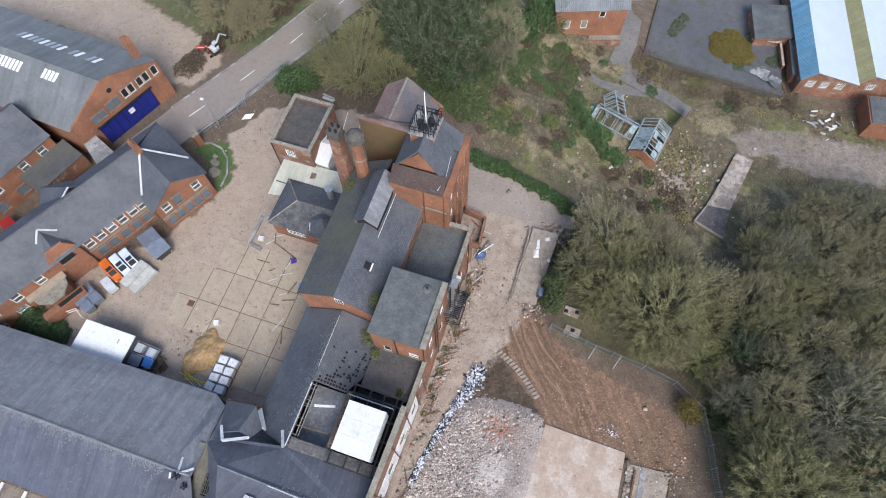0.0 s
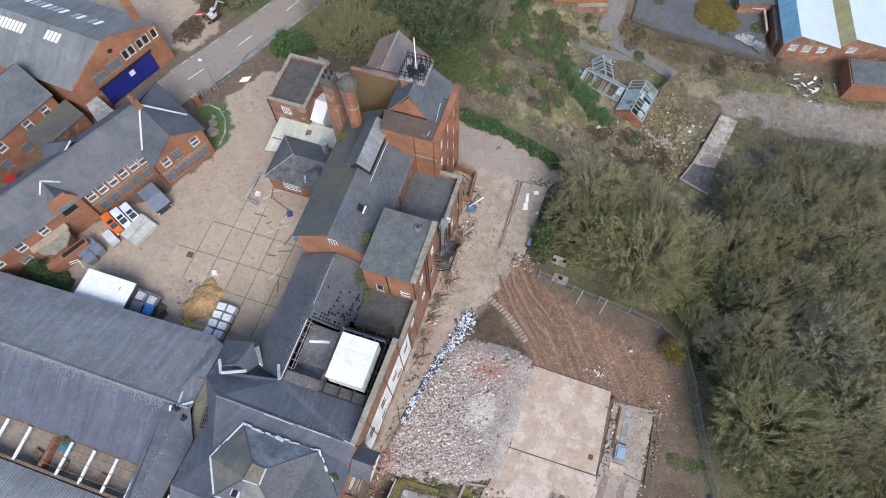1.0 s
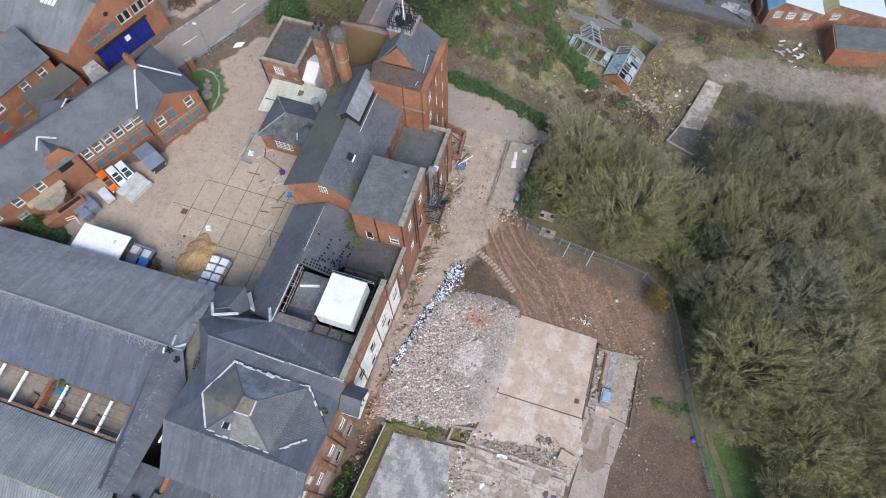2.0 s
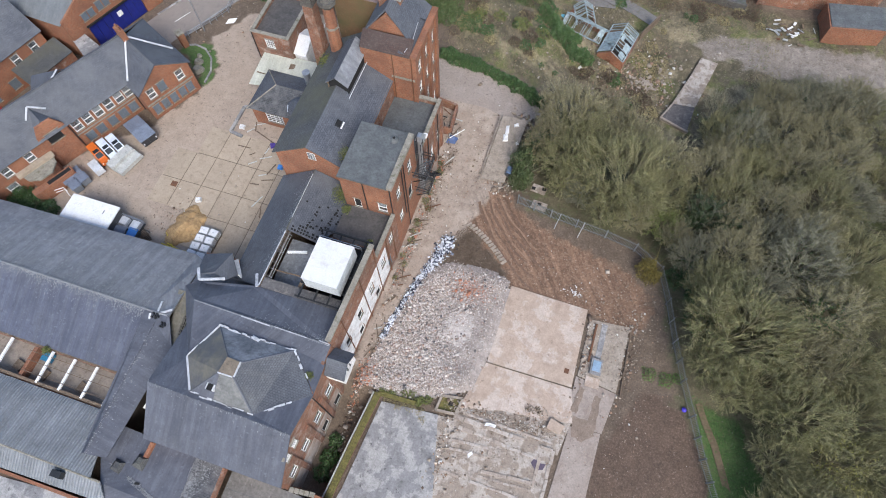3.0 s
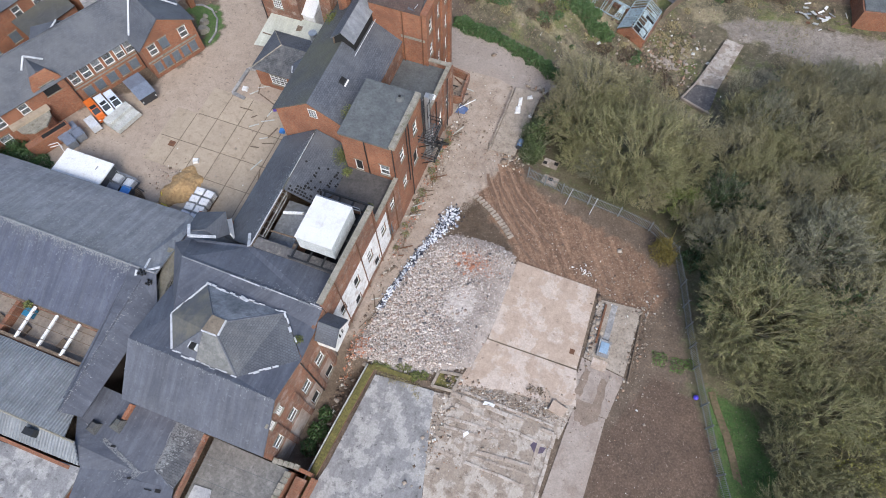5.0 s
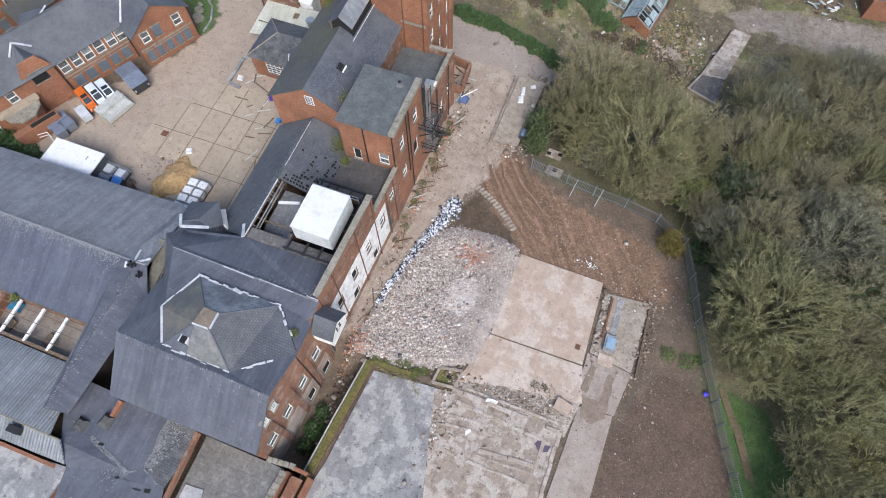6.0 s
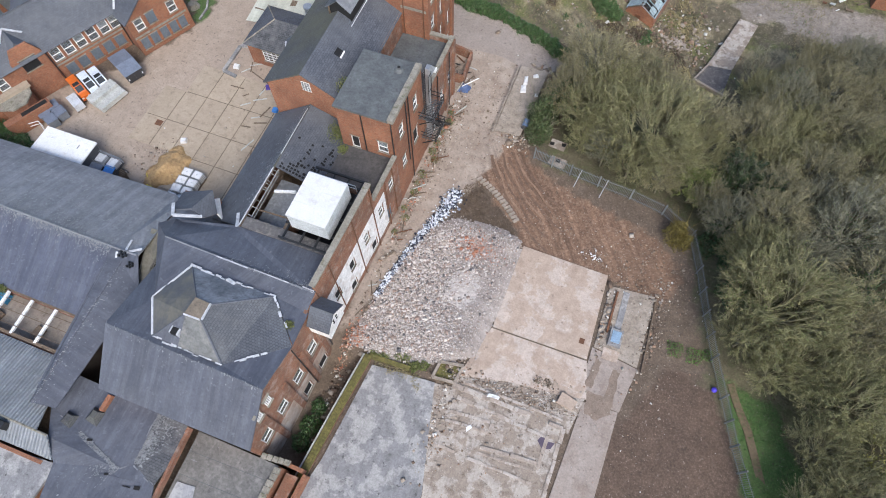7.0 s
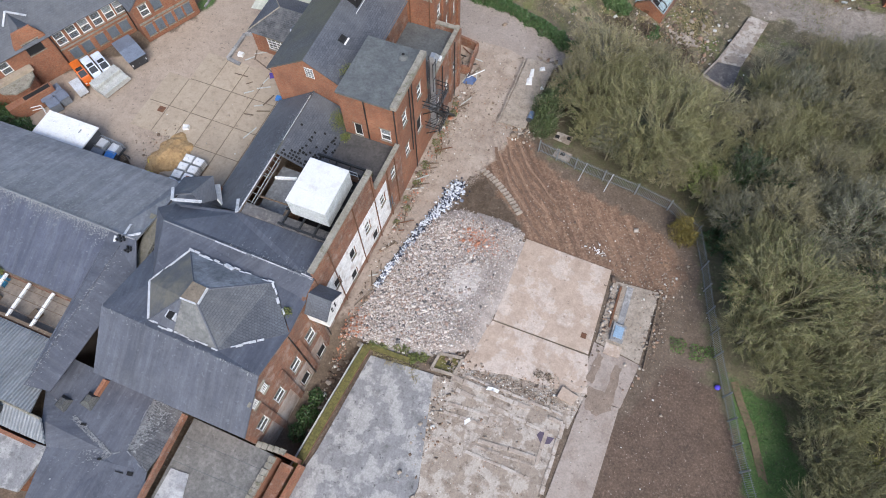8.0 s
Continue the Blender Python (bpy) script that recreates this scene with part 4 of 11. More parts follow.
def west_annexes():
    t = thing("slate_outbuilding", (-26, 26, 0), "low brick outbuilding with a hipped slate roof", "building")
    x0, x1, y0, y1, e = -30.75, -21.1, 24.45, 30.25, 3.2
    walled(t, (x0, y0), (x1 - 1, y0), 0, e, BRICK, [(3.0, 0.9, 2.4, 1.7, "bars"), (6.2, 1.0, 1.2, 1.5, "board")])
    walled(t, (x0, y1), (x0, y0), 0, e, BRICK, [(2.5, 1.0, 1.0, 1.6, "board")])
    walled(t, (x1 - 1, y0), (x1 - 1, y1), 0, e, BRICK)
    walled(t, (x1, y1), (x0, y1), 0, e, BRICK)
    o = 0.35
    ra, rb = (-28.0, 27.3, 5.0), (x1, 27.3, 5.0)
    roofed(t, [(x0 - o, y0 - o, e), (x1, y0 - o, e), rb, ra], SLATE_BROKEN, label="slate slope with slipped slates")
    roofed(t, [ra, rb, (x1, y1 + o, e), (x0 - o, y1 + o, e)], SLATE)
    roofed(t, [(x0 - o, y1 + o, e), (x0 - o, y0 - o, e), ra], SLATE)
    for q in ((x0 - o, y0 - o, e), (x0 - o, y1 + o, e)):
        part("hip", Geo().tube(q, ra, 0.08, n=6), STONE, t)
    b_ = thing("bay_turret", (-24.5, 26.5, 0), "small polygonal slate turret against the hall", "turret")
    c = (-24.1, 25.5)
    part("wall", Geo().tube((*c, 0), (*c, 4.1), 1.3, n=8), BRICK, b_)
    part("roof", Geo().tube((*c, 4.3), (*c, 5.5), 1.75, 0.25, 8), SLATE, b_)
    part("flashing", Geo().bar((-25.6, 25.2, 4.45), (-25.2, 24.3, 4.4), 0.16, 0.05), LEAD, b_)
    w = thing("pale_lean_to", (-28, 31.3, 0), "lean-to with a pale corrugated roof", "outbuilding")
    part("wall", Geo().wall((-32.6, 33), (-32.6, 29.9), 0, 2.9, [], 0.2), BRICK_OLD, w)
    part("wall", Geo().wall((-32.6, 29.9), (-23.9, 29.9), 0, 2.9, [], 0.2), TIMBER, w)
    roofed(w, [(-33.0, 28.1, 2.5), (-23.6, 29.4, 2.6), (-23.6, 33.2, 3.6), (-32.7, 33.1, 3.5)], CORR_LIGHT, 0.08, label="pale greenish corrugated roof")
    roofed(w, [(-28.6, 30.7, 3.02), (-27.9, 30.75, 3.02), (-27.9, 32.2, 3.4), (-28.6, 32.2, 3.4)], TIMBER, 0.02, "rooflight", "brown rooflight strip")
    roofed(w, [(-29.3, 33.2, 4.3), (-26.6, 33.0, 4.4), (-26.6, 35.6, 5.4), (-29.3, 35.6, 5.4)], PANEL_WHITE, 0.1, label="white sheet upper roof")
    roofed(w, [(-29.3, 35.6, 5.4), (-26.6, 35.6, 5.4), (-26.6, 37.4, 4.6), (-29.3, 37.4, 4.6)], PANEL_WHITE, 0.1)
    part("wall", Geo().box(-29.2, 33.4, 0, -26.7, 37.2, 4.3), PAINT_WHITE, w)
    part("flue", Geo().tube((-24.6, 29.4, 2.5), (-24.6, 29.4, 6.0), 0.42, n=12).tube((-24.6, 29.4, 6.0), (-24.6, 29.4, 6.15), 0.52, n=12), STEEL, w, "galvanised round flue")
    f = thing("flat_roofed_block", (-31.2, 36.8, 0), "brick block with a flat roof behind a stone coping", "building")
    x0, x1, y0, y1, top = -33.6, -28.4, 32.9, 40.3, 6.9
    walled(f, (x0, y0), (x1, y0), 0, top, BRICK_OLD, [(2.3, 4.6, 1.3, 1.5, "bars")])
    walled(f, (x1, y0), (x1, y1), 0, top, BRICK_OLD)
    walled(f, (x1, y1), (x0, y1), 0, top, BRICK_OLD)
    walled(f, (x0, y1), (x0, y0), 0, top, BRICK_OLD)
    roofed(f, [(x0 + 0.3, y0 + 0.3, top - 0.45), (x1 - 0.3, y0 + 0.3, top - 0.45), (x1 - 0.3, y1 - 0.3, top - 0.45), (x0 + 0.3, y1 - 0.3, top - 0.45)], FELT_DARK, 0.2)
    for bx in ((x0 - 0.08, y0 - 0.08, x1 + 0.08, y0 + 0.35), (x0 - 0.08, y1 - 0.35, x1 + 0.08, y1 + 0.08), (x0 - 0.08, y0 + 0.36, x0 + 0.35, y1 - 0.36), (x1 - 0.35, y0 + 0.36, x1 + 0.08, y1 - 0.36)):
        part("coping", Geo().box(bx[0], bx[1], top, bx[2], bx[3], top + 0.16), STONE, f)
    pipe(f, (x0, y0), 0, top, out=(0.1, -0.09))


PANEL_GREY_DULL = rough_mat("greyed_batten", (0.36, 0.36, 0.36), (0.26, 0.255, 0.25), 1.5, (0.3, 0.3, 0.29), 3.0)


WET_FLOOR = rough_mat("wet_felt", (0.22, 0.232, 0.25), (0.16, 0.17, 0.185), 0.5, (0.3, 0.31, 0.32), 0.9, 0.4, 0.1, 6.0)
LEDGE = rough_mat("grimy_ledge", (0.12, 0.115, 0.115), (0.085, 0.08, 0.08), 0.5, (0.2, 0.185, 0.165), 1.5, 0.85, 0.3, 5.0)


def mid_range():
    """Yard-side slate wing, roofless well with the white tank, and the east wall."""
    t = thing("slate_wing", (-19, 8, 0), "single-storey wing with a damaged slate roof", "building")
    xr, zr, xe, ze = -16.6, 8.9, -21.4, 5.4
    walled(t, (xe + 0.3, 15.3), (xe + 0.3, 3.0), 0, ze + 0.1, BRICK)
    roofed(t, [(xe, 2.0, ze), (xr, 0.9, zr), (xr, 15.2, zr), (xe, 15.2, ze)], SLATE, label="dark slate slope with slipped slates")
    roofed(t, [(xr, 7.6, zr), (-13.4, 7.6, 7.5), (-12.3, 9.6, 7.2), (-12.3, 15.2, 7.2), (xr, 15.2, zr)], SLATE, label="slate slope with missing slates and holes")
    rnd = random.Random(3)
    for k in range(120):
        if k < 46:
            x, y = xr + 0.35 + 0.3 * (k % 11), 7.75 + 0.34 * (k // 11)
            chance = 0.85 - 0.2 * (k // 11)
        elif k < 80:
            x, y = -13.0 - 0.3 * (k % 4) + 0.1 * (k // 8), 9.4 + 0.3 * ((k - 46) // 4)
            chance = 0.6
        else:
            x, y, chance = rnd.uniform(xr + 0.4, -12.9), rnd.uniform(8.0, 11.8), 0.45
        if rnd.random() > chance or (x > -13.3 and y < 9.3):
            continue
        z = zr - (x - xr) * (1.5 / 3.75)
        part("slate_hole", Geo().slab([(x, y, z + 0.03), (x + 0.2, y, z - 0.05), (x + 0.2, y + 0.2, z - 0.05), (x, y + 0.2, z + 0.03)], 0.03), DARK, t)
    part("ridge", Geo().tube((xr, 7.6, zr + 0.0), (xr, 15.2, zr + 0.0), 0.09, n=6), SLATE_MOSS, t)
    part("ridge_beam", Geo().bar((xr, 0.9, zr - 0.1), (xr, 7.6, zr - 0.1), 0.14), TIMBER, t)
    part("ridge_flashing", Geo().bar((xr - 0.05, 1.0, zr + 0.05), (xr, 7.4, zr + 0.05), 0.1, 0.05), LEAD, t)
    part("ridge_flashing", Geo().bar((xr, 9.0, zr + 0.1), (xr, 14.6, zr + 0.1), 0.05, 0.04), LEAD, t)
    part("purlin", Geo().bar((xr + 0.4, 1.3, zr - 0.35), (xr + 0.35, 7.6, zr - 0.35), 0.06), PANEL_GREY_DULL, t)
    part("batten", Geo().bar((xr + 0.62, 1.3, zr - 0.42), (xr + 0.6, 7.0, zr - 0.42), 0.05), PANEL_GREY_DULL, t)
    for k in range(17):
        y = 1.2 + k * 0.38 + rnd.uniform(-0.08, 0.08)
        if rnd.random() < 0.75:
            part("rafter", Geo().bar((xr + 0.02, y, zr - 0.08), (xr + rnd.uniform(0.4, 0.8), y + rnd.uniform(-0.1, 0.1), zr - 0.42), 0.05), PANEL_GREY_DULL, t)
    m = thing("roofless_well", (-13, 5, 0), "roofless brick well between the roofs", "building")
    part("floor", Geo().box(-16.5, 1.0, 6.2, -12.8, 7.6, 6.6), WET_FLOOR, m, "wet grey felted floor")
    part("ledge", Geo().box(-16.4, 0.95, 8.3, -7.25, 2.0, 8.95), LEDGE, m, "grimy flat ledge strewn with dirt")
    part("wall", Geo().wall((-12.55, 1.2), (-12.55, 7.7), 4, 8.6, [], 0.35), BRICK_OLD, m)
    part("coping", Geo().box(-12.95, 1.2, 8.6, -12.5, 7.7, 8.75), TIMBER, m)
    part("beam", Geo().bar((-16.4, 3.2, 8.3), (-12.8, 3.4, 8.2), 0.12), TIMBER, m)
    part("beam", Geo().bar((-15.6, 5.4, 8.4), (-13.6, 5.9, 8.6), 0.22), PAINT_WHITE, m)
    # floor under the tank: the well's deep shade is painted as near-black colour
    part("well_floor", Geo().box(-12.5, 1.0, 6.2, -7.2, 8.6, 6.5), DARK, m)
    for y in (0.9, 2.4, 4.2, 6.0, 7.6, 8.4):
        part("steel_beam", Geo().bar((-12.5, y, 9.75), (-7.2, y, 9.75), 0.16, 0.22), STEEL_DARK, m, "dark steel beam under the tank")
    for x in (-12.2, -10.6, -9.2, -7.9, -7.4):
        part("steel_beam", Geo().bar((x, 0.8, 9.55), (x, 8.5, 9.55), 0.14, 0.18), STEEL_DARK, m)
    walkway = Geo()
    for x in (-12.3, -11.2, -10.1, -9.0, -7.9):
        walkway.bar((x, 7.2, 9.9), (x, 7.2, 10.9), 0.05)
    walkway.bar((-12.3, 7.2, 10.9), (-7.9, 7.2, 10.9), 0.06).bar((-12.3, 7.2, 10.4), (-7.9, 7.2, 10.4), 0.05)
    part("walkway_rail", walkway, STEEL, m)
    k = thing("water_tank", (-9.95, 4.3, 9.86), "white panelled roof tank on steel beams", "tank")
    part("side", Geo().box(-11.75, 2.1, 9.86, -8.15, 6.55, 12.0), TANK_SIDE, k)
    for i in range(3):
        for j in range(2):
            x, y = -11.8 + j * 1.83, 2.05 + i * 1.51
            part("roof_panel", Geo().box(x, y, 12.0, x + 1.82, y + 1.5, 12.1 + 0.01 * ((i + j) % 2)), TANK_ROOF, k)
    # flat roof south of the store block
    s = thing("flat_roof_range", (-9.5, 10.7, 0), "brick range with a mossy flat roof", "building")
    part("roof", Geo().box(-12.2, 8.75, 7.2, -6.95, 12.93, 7.55), FELT_DARK, s)
    part("wall", Geo().wall((-12.2, 8.7), (-6.95, 8.7), 4, 7.5, [], 0.3), BRICK_OLD, s)
    e = thing("east_wall", (-6.8, 5, 0), "long brick outer wall with whitewashed lower storeys", "building")
    ring = [(-7.35, -2.6), (-6.95, 7.6)]
    wins = [(5.0, 4.2, 0.9, 1.6, "open"), (8.0, 4.2, 0.9, 1.6, "sash"), (2.0, 4.0, 0.9, 1.5, "open"), (4.4, 0.7, 1.0, 1.6, "open"), (9.0, 0.9, 1.0, 1.6, "open")]
    walled(e, (-7.1, -2.6), (-6.75, 7.6), 0, 11.1, BRICK_OLD, wins)
    part("coping", Geo().bar((-7.25, -2.7, 11.18), (-6.9, 7.7, 11.18), 0.55, 0.16), STONE, e)
    wins2 = [(1.0, 4.2, 0.9, 1.6, "sash"), (3.6, 5.2, 1.0, 1.6, "sash"), (2.4, 1.3, 1.0, 1.8, "board")]
    walled(e, (-6.75, 7.6), (-6.65, 12.95), 0, 8.2, BRICK_OLD, wins2)
    part("coping", Geo().bar((-6.88, 7.7, 8.28), (-6.8, 12.9, 8.28), 0.45, 0.16), STONE, e)
    bays = [(u - 0.6, lo, w, h) for u, lo, w, h, _ in wins] + [(10.6, 4.2, 0.9, 1.6)]
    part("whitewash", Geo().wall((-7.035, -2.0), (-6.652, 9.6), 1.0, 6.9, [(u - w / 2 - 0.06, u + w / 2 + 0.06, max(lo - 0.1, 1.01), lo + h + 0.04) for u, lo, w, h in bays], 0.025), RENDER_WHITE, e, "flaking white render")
    for y in (-0.4, 3.9, 7.2, 9.9, 11.6):
        x = -6.75 + (y - 7.6) * 0.034 if y < 7.6 else -6.7
        pipe(e, (x, y), 0, 10.8 if y < 7.6 else 8.1, RUST)


for build in (tower_block, flat_north, nave, tall_tower, north_block, chimneys, west_annexes, mid_range):
    build()


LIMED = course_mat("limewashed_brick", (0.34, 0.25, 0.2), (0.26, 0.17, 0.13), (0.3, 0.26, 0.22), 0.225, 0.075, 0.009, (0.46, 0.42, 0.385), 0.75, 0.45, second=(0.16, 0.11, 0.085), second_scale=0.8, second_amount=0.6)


def south_range():
    """Maltings with the kiln roof."""
    t = thing("maltings", (-14, -7, 0), "brick maltings with a dark hipped roof and kiln", "building")
    # cross roof north of the kiln: ridge along x
    zr, yr = 10.0, -2.75
    apex = (-21.6, -2.5, 9.8)
    roofed(t, [apex, (-7.2, yr, zr), (-7.0, 0.9, 8.9), (-16.6, 1.0, 8.75), (-22.8, -0.1, 8.0)], ROOFING, label="dark sheeted roof slope")
    roofed(t, [apex, (-22.8, -0.1, 8.0), (-24.4, -0.9, 7.6), (-22.1, -4.7, 7.9)], ROOFING, label="dark sheeted end slope")
    roofed(t, [apex, (-22.1, -4.7, 7.9), (-19.59, -7.7, 9.3), (-18.0, -4.1, 9.6), (-10.2, -4.1, 9.6), (-7.25, -4.5, 9.5), (-7.2, yr, zr)], ROOFING)
    part("ridge", Geo().tube((-21.6, -2.5, 9.78), (-7.2, yr, zr + 0.0), 0.07, n=6), ROOFING_GREY, t)
    for x0_, x1_, w in ((-16.4, -13.4, 0.1), (-13.0, -9.6, 0.07), (-8.4, -7.3, 0.2)):
        part("ridge_flashing", Geo().bar((x0_, yr + 0.1, zr - 0.03), (x1_, yr + 0.03, zr + 0.02), w, 0.06), LEAD, t)
    part("apron_wall", Geo().wall((-24.4, -0.9), (-22.0, -4.75), 0, 7.5, [(1.2, 3.2, 6.0, 7.1)], 0.3), BRICK, t)
    # south slope
    roofed(t, [(-21.3, -15.6, 6.7), (-7.3, -15.6, 6.7), (-7.35, -11.3, 10.3), (-21.8, -10.95, 10.0)], ROOFING, label="blue-grey sheeted slope with pale streaks")
    roofed(t, [(-21.8, -10.95, 10.0), (-17.66, -10.6, 9.95), (-19.59, -7.7, 9.3)], ROOFING)
    roofed(t, [(-21.8, -10.95, 10.0), (-19.59, -7.7, 9.3), (-22.1, -4.7, 7.9)], ROOFING)
    roofed(t, [(-17.66, -10.6, 9.95), (-21.8, -10.95, 10.0), (-7.35, -11.3, 10.3), (-11.35, -10.7, 10.0)], ROOFING)
    roofed(t, [(-11.35, -10.7, 10.0), (-7.35, -11.3, 10.3), (-7.0, -7.3, 9.7)], ROOFING)
    roofed(t, [(-7.0, -7.3, 9.7), (-7.1, -4.4, 9.5), (-10.2, -4.1, 9.6)], ROOFING)
    # kiln: a low pyramid of eight unlike faces under a square cap
    nw, w_, sw, s1, se, e_, ne = (-18.0, -4.1, 9.75), (-19.59, -7.7, 9.7), (-17.66, -10.58, 9.95), (-15.29, -10.7, 10.0), (-11.35, -10.67, 10.0), (-7.0, -7.4, 9.75), (-10.2, -4.1, 9.72)
    cz = 12.2
    c0, c1, c2, c3 = (-14.75, -7.05, cz), (-14.95, -8.36, cz), (-13.66, -8.35, cz), (-13.66, -7.14, cz)
    for pts, mat in (([nw, w_, c0], KILN_OLIVE), ([w_, sw, c1, c0], KILN_OLIVE), ([sw, s1, c1], ROOFING), ([s1, se, c2, c1], KILN_PALE), ([se, e_, ne, c3, c2], SLATE_GRID), ([ne, nw, c0, c3], KILN_NORTH)):
        for i in range(1, len(pts) - 1):
            roofed(t, [pts[0], pts[i], pts[i + 1]], mat, 0.1, "kiln_roof")
    part("kiln_cap", Geo().prism([(-15.02, -8.42), (-13.58, -8.4), (-13.58, -7.02), (-14.85, -6.96)], cz - 0.15, cz + 0.12), KILN_CAP, t, "square brown kiln cap")
    part("cap_rim", Geo().bar((-15.05, -8.47, cz + 0.02), (-13.7, -8.45, cz + 0.02), 0.1, 0.22).bar((-13.53, -8.4, cz + 0.02), (-13.53, -7.0, cz + 0.02), 0.09, 0.22), LEAD, t)
    part("hatch_rim", Geo().box(-16.0, -10.0, 10.5, -15.2, -9.3, 11.15), LEAD, t)
    part("kiln_hatch", Geo().box(-15.88, -10.02, 10.6, -15.35, -9.45, 11.17), DARK, t)
    for a, b_, s in ((se, c2, 0.09), (ne, c3, 0.08), (sw, c1, 0.07), (nw, c0, 0.05)):
        part("hip", Geo().tube((a[0], a[1], a[2] + 0.02), (b_[0], b_[1], b_[2] - 0.02), s, n=6), ROOFING, t)
    rnd = random.Random(44)

    def ragged(a, b_, low, high, keep=1.0):
        """Torn lead flashing between two points, in uneven lengths."""
        a, b_ = Vector(a), Vector(b_)
        n = max(2, int((b_ - a).length / 0.45))
        for k in range(n):
            if rnd.random() > keep:
                continue
            off = Vector((rnd.uniform(-0.1, 0.1), rnd.uniform(-0.1, 0.1), 0.1))
            part("flashing", Geo().bar(a.lerp(b_, k / n) + off, a.lerp(b_, (k + 1.05) / n) + off, rnd.uniform(low, high), 0.06), LEAD, t)

    def lift(p):
        return (p[0], p[1], p[2] + 0.06)
    mid_n, mid_e = (-14.23, -4.25, 9.85), (-8.11, -6.23, 9.8)
    part("flashing", Geo().bar(lift(nw), lift((-18.8, -5.9, 9.73)), 0.16, 0.08), LEAD, t)
    part("flashing", Geo().bar(lift(w_), lift((-17.75, -10.45, 9.93)), 0.18, 0.08), LEAD, t)
    ragged((-18.8, -5.9, 9.73), w_, 0.06, 0.16, 0.8)
    ragged(sw, s1, 0.08, 0.2)
    ragged(nw, mid_n, 0.06, 0.26)
    ragged(mid_n, ne, 0.08, 0.2, 0.7)
    ragged(ne, mid_e, 0.08, 0.3, 0.9)
    ragged(se, (-8.2, -8.4, 9.8), 0.06, 0.2, 0.5)
    ragged(s1, se, 0.05, 0.14, 0.5)
    part("flashing_lump", Geo().tube((-14.5, -4.2, 9.85), (-13.7, -4.4, 9.85), 0.24, n=6), LEAD, t)
    # walls
    part("wall", Geo().wall((-21.2, -15.5), (-7.6, -15.5), 0, 6.6, [], 0.3), BRICK, t)
    part("wall", Geo().wall((-21.7, -11.0), (-21.2, -15.5), 0, 6.5, [], 0.3, [(0.1, 9.85)]), BRICK, t)
    # this wall and the alley floor are coloured near black as painted shade
    part("wall", Geo().wall((-21.9, -4.7), (-21.7, -11.0), 0, 7.8, [], 0.3, [(6.2, 9.85)]), BRICK_SHADED, t)
    part("alley_floor", Geo().prism([(-25.0, -18.5), (-21.3, -15.6), (-21.8, -4.8), (-24.3, -1.0), (-25.0, -1.0)], -0.3, 0.05), ALLEY_SHADE, t, "alley floor with its deep shade put into the colour")
    part("gutter_sheet", Geo().slab([(-25.6, -1.2, 6.25), (-24.8, -4.2, 6.15), (-23.9, -7.0, 5.95), (-23.5, -10.0, 5.85), (-21.85, -9.9, 5.85), (-21.85, -4.8, 6.05), (-23.4, -1.2, 6.25)], 0.1), GUTTER_TAN, t, "tan-stained sheet gutter between the roofs")
    part("alley_roof", Geo().slab([(-24.1, -3.7, 4.9), (-23.0, -8.2, 4.6), (-21.9, -7.0, 4.7), (-22.7, -3.6, 5.0)], 0.1), TIMBER, t, "brown boarding in the recess")
    part("alley_rooflight", Geo().slab([(-24.1, -13.1, 4.2), (-23.85, -13.1, 4.2), (-23.75, -12.3, 4.25), (-24.0, -12.3, 4.25)], 0.05), PAINT_WHITE, t)
    part("grille", Geo().slab([(-23.3, -5.6, 6.2), (-22.6, -5.6, 6.2), (-22.8, -3.6, 6.35), (-23.5, -3.6, 6.35)], 0.04), DARK, t)
    for k in range(4):
        part("louvre", Geo().bar((-23.4 + k * 0.2, -5.5, 6.24), (-23.58 + k * 0.2, -3.7, 6.39), 0.06), GUTTER_TAN, t)
    for k in range(5):
        part("louvre", Geo().bar((-23.38 - 0.03 * k, -5.4 + k * 0.4, 6.25 + 0.03 * k), (-22.62 - 0.03 * k, -5.4 + k * 0.4, 6.25 + 0.03 * k), 0.06), GUTTER_TAN, t)
    p0, p1 = (-7.65, -15.6), (-7.12, -2.65)
    wins = [(1.7, 2.6, 1.2, 1.9, "sash"), (4.3, 2.5, 1.2, 1.9, "sash"), (7.1, 2.7, 1.2, 1.9, "sash"), (9.8, 3.1, 1.2, 2.0, "sash"), (7.0, -1.6, 1.2, 1.7, "open"), (9.9, -1.7, 1.3, 1.6, "open")]
    walled(t, p0, p1, -2.4, 6.6, BRICK_OLD, wins, [(12.9, 9.85), (10.4, 9.4), (4.4, 10.1)])
    low = [(u - w / 2 - 0.1, u + w / 2 + 0.1, lo - 0.12, lo + h + 0.18) for u, lo, w, h, _ in wins if lo < 0]
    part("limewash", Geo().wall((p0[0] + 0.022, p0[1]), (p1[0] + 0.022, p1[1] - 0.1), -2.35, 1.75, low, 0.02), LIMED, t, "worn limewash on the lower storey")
    for u in (2.55, 3.9):
        ob = window(t, p0, p1, u, 7.3, 0.7, 1.3, "bars")
        ob.matrix_basis = Matrix.Translation((0.14, 0, 0)) @ ob.matrix_basis
    for y in (-13.0, -10.0, -7.2, -4.6):
        x = -7.65 + (y + 15.6) * 0.041
        part("pilaster", Geo().box(x + 0.002, y - 0.3, -2.3, x + 0.17, y + 0.3, 6.3), BRICK_OLD, t)
    pipe(t, (-7.2, -7.6), -2, 9.0)
    pipe(t, (-7.1, -4.0), -1, 8)
    # hoist box on the wall
    h = thing("hoist_box", (-6.2, -3.7, 6.6), "white boarded hoist box with a slate roof", "hoist")
    x0, x1, y0, y1 = -7.1, -5.2, -5.1, -2.6
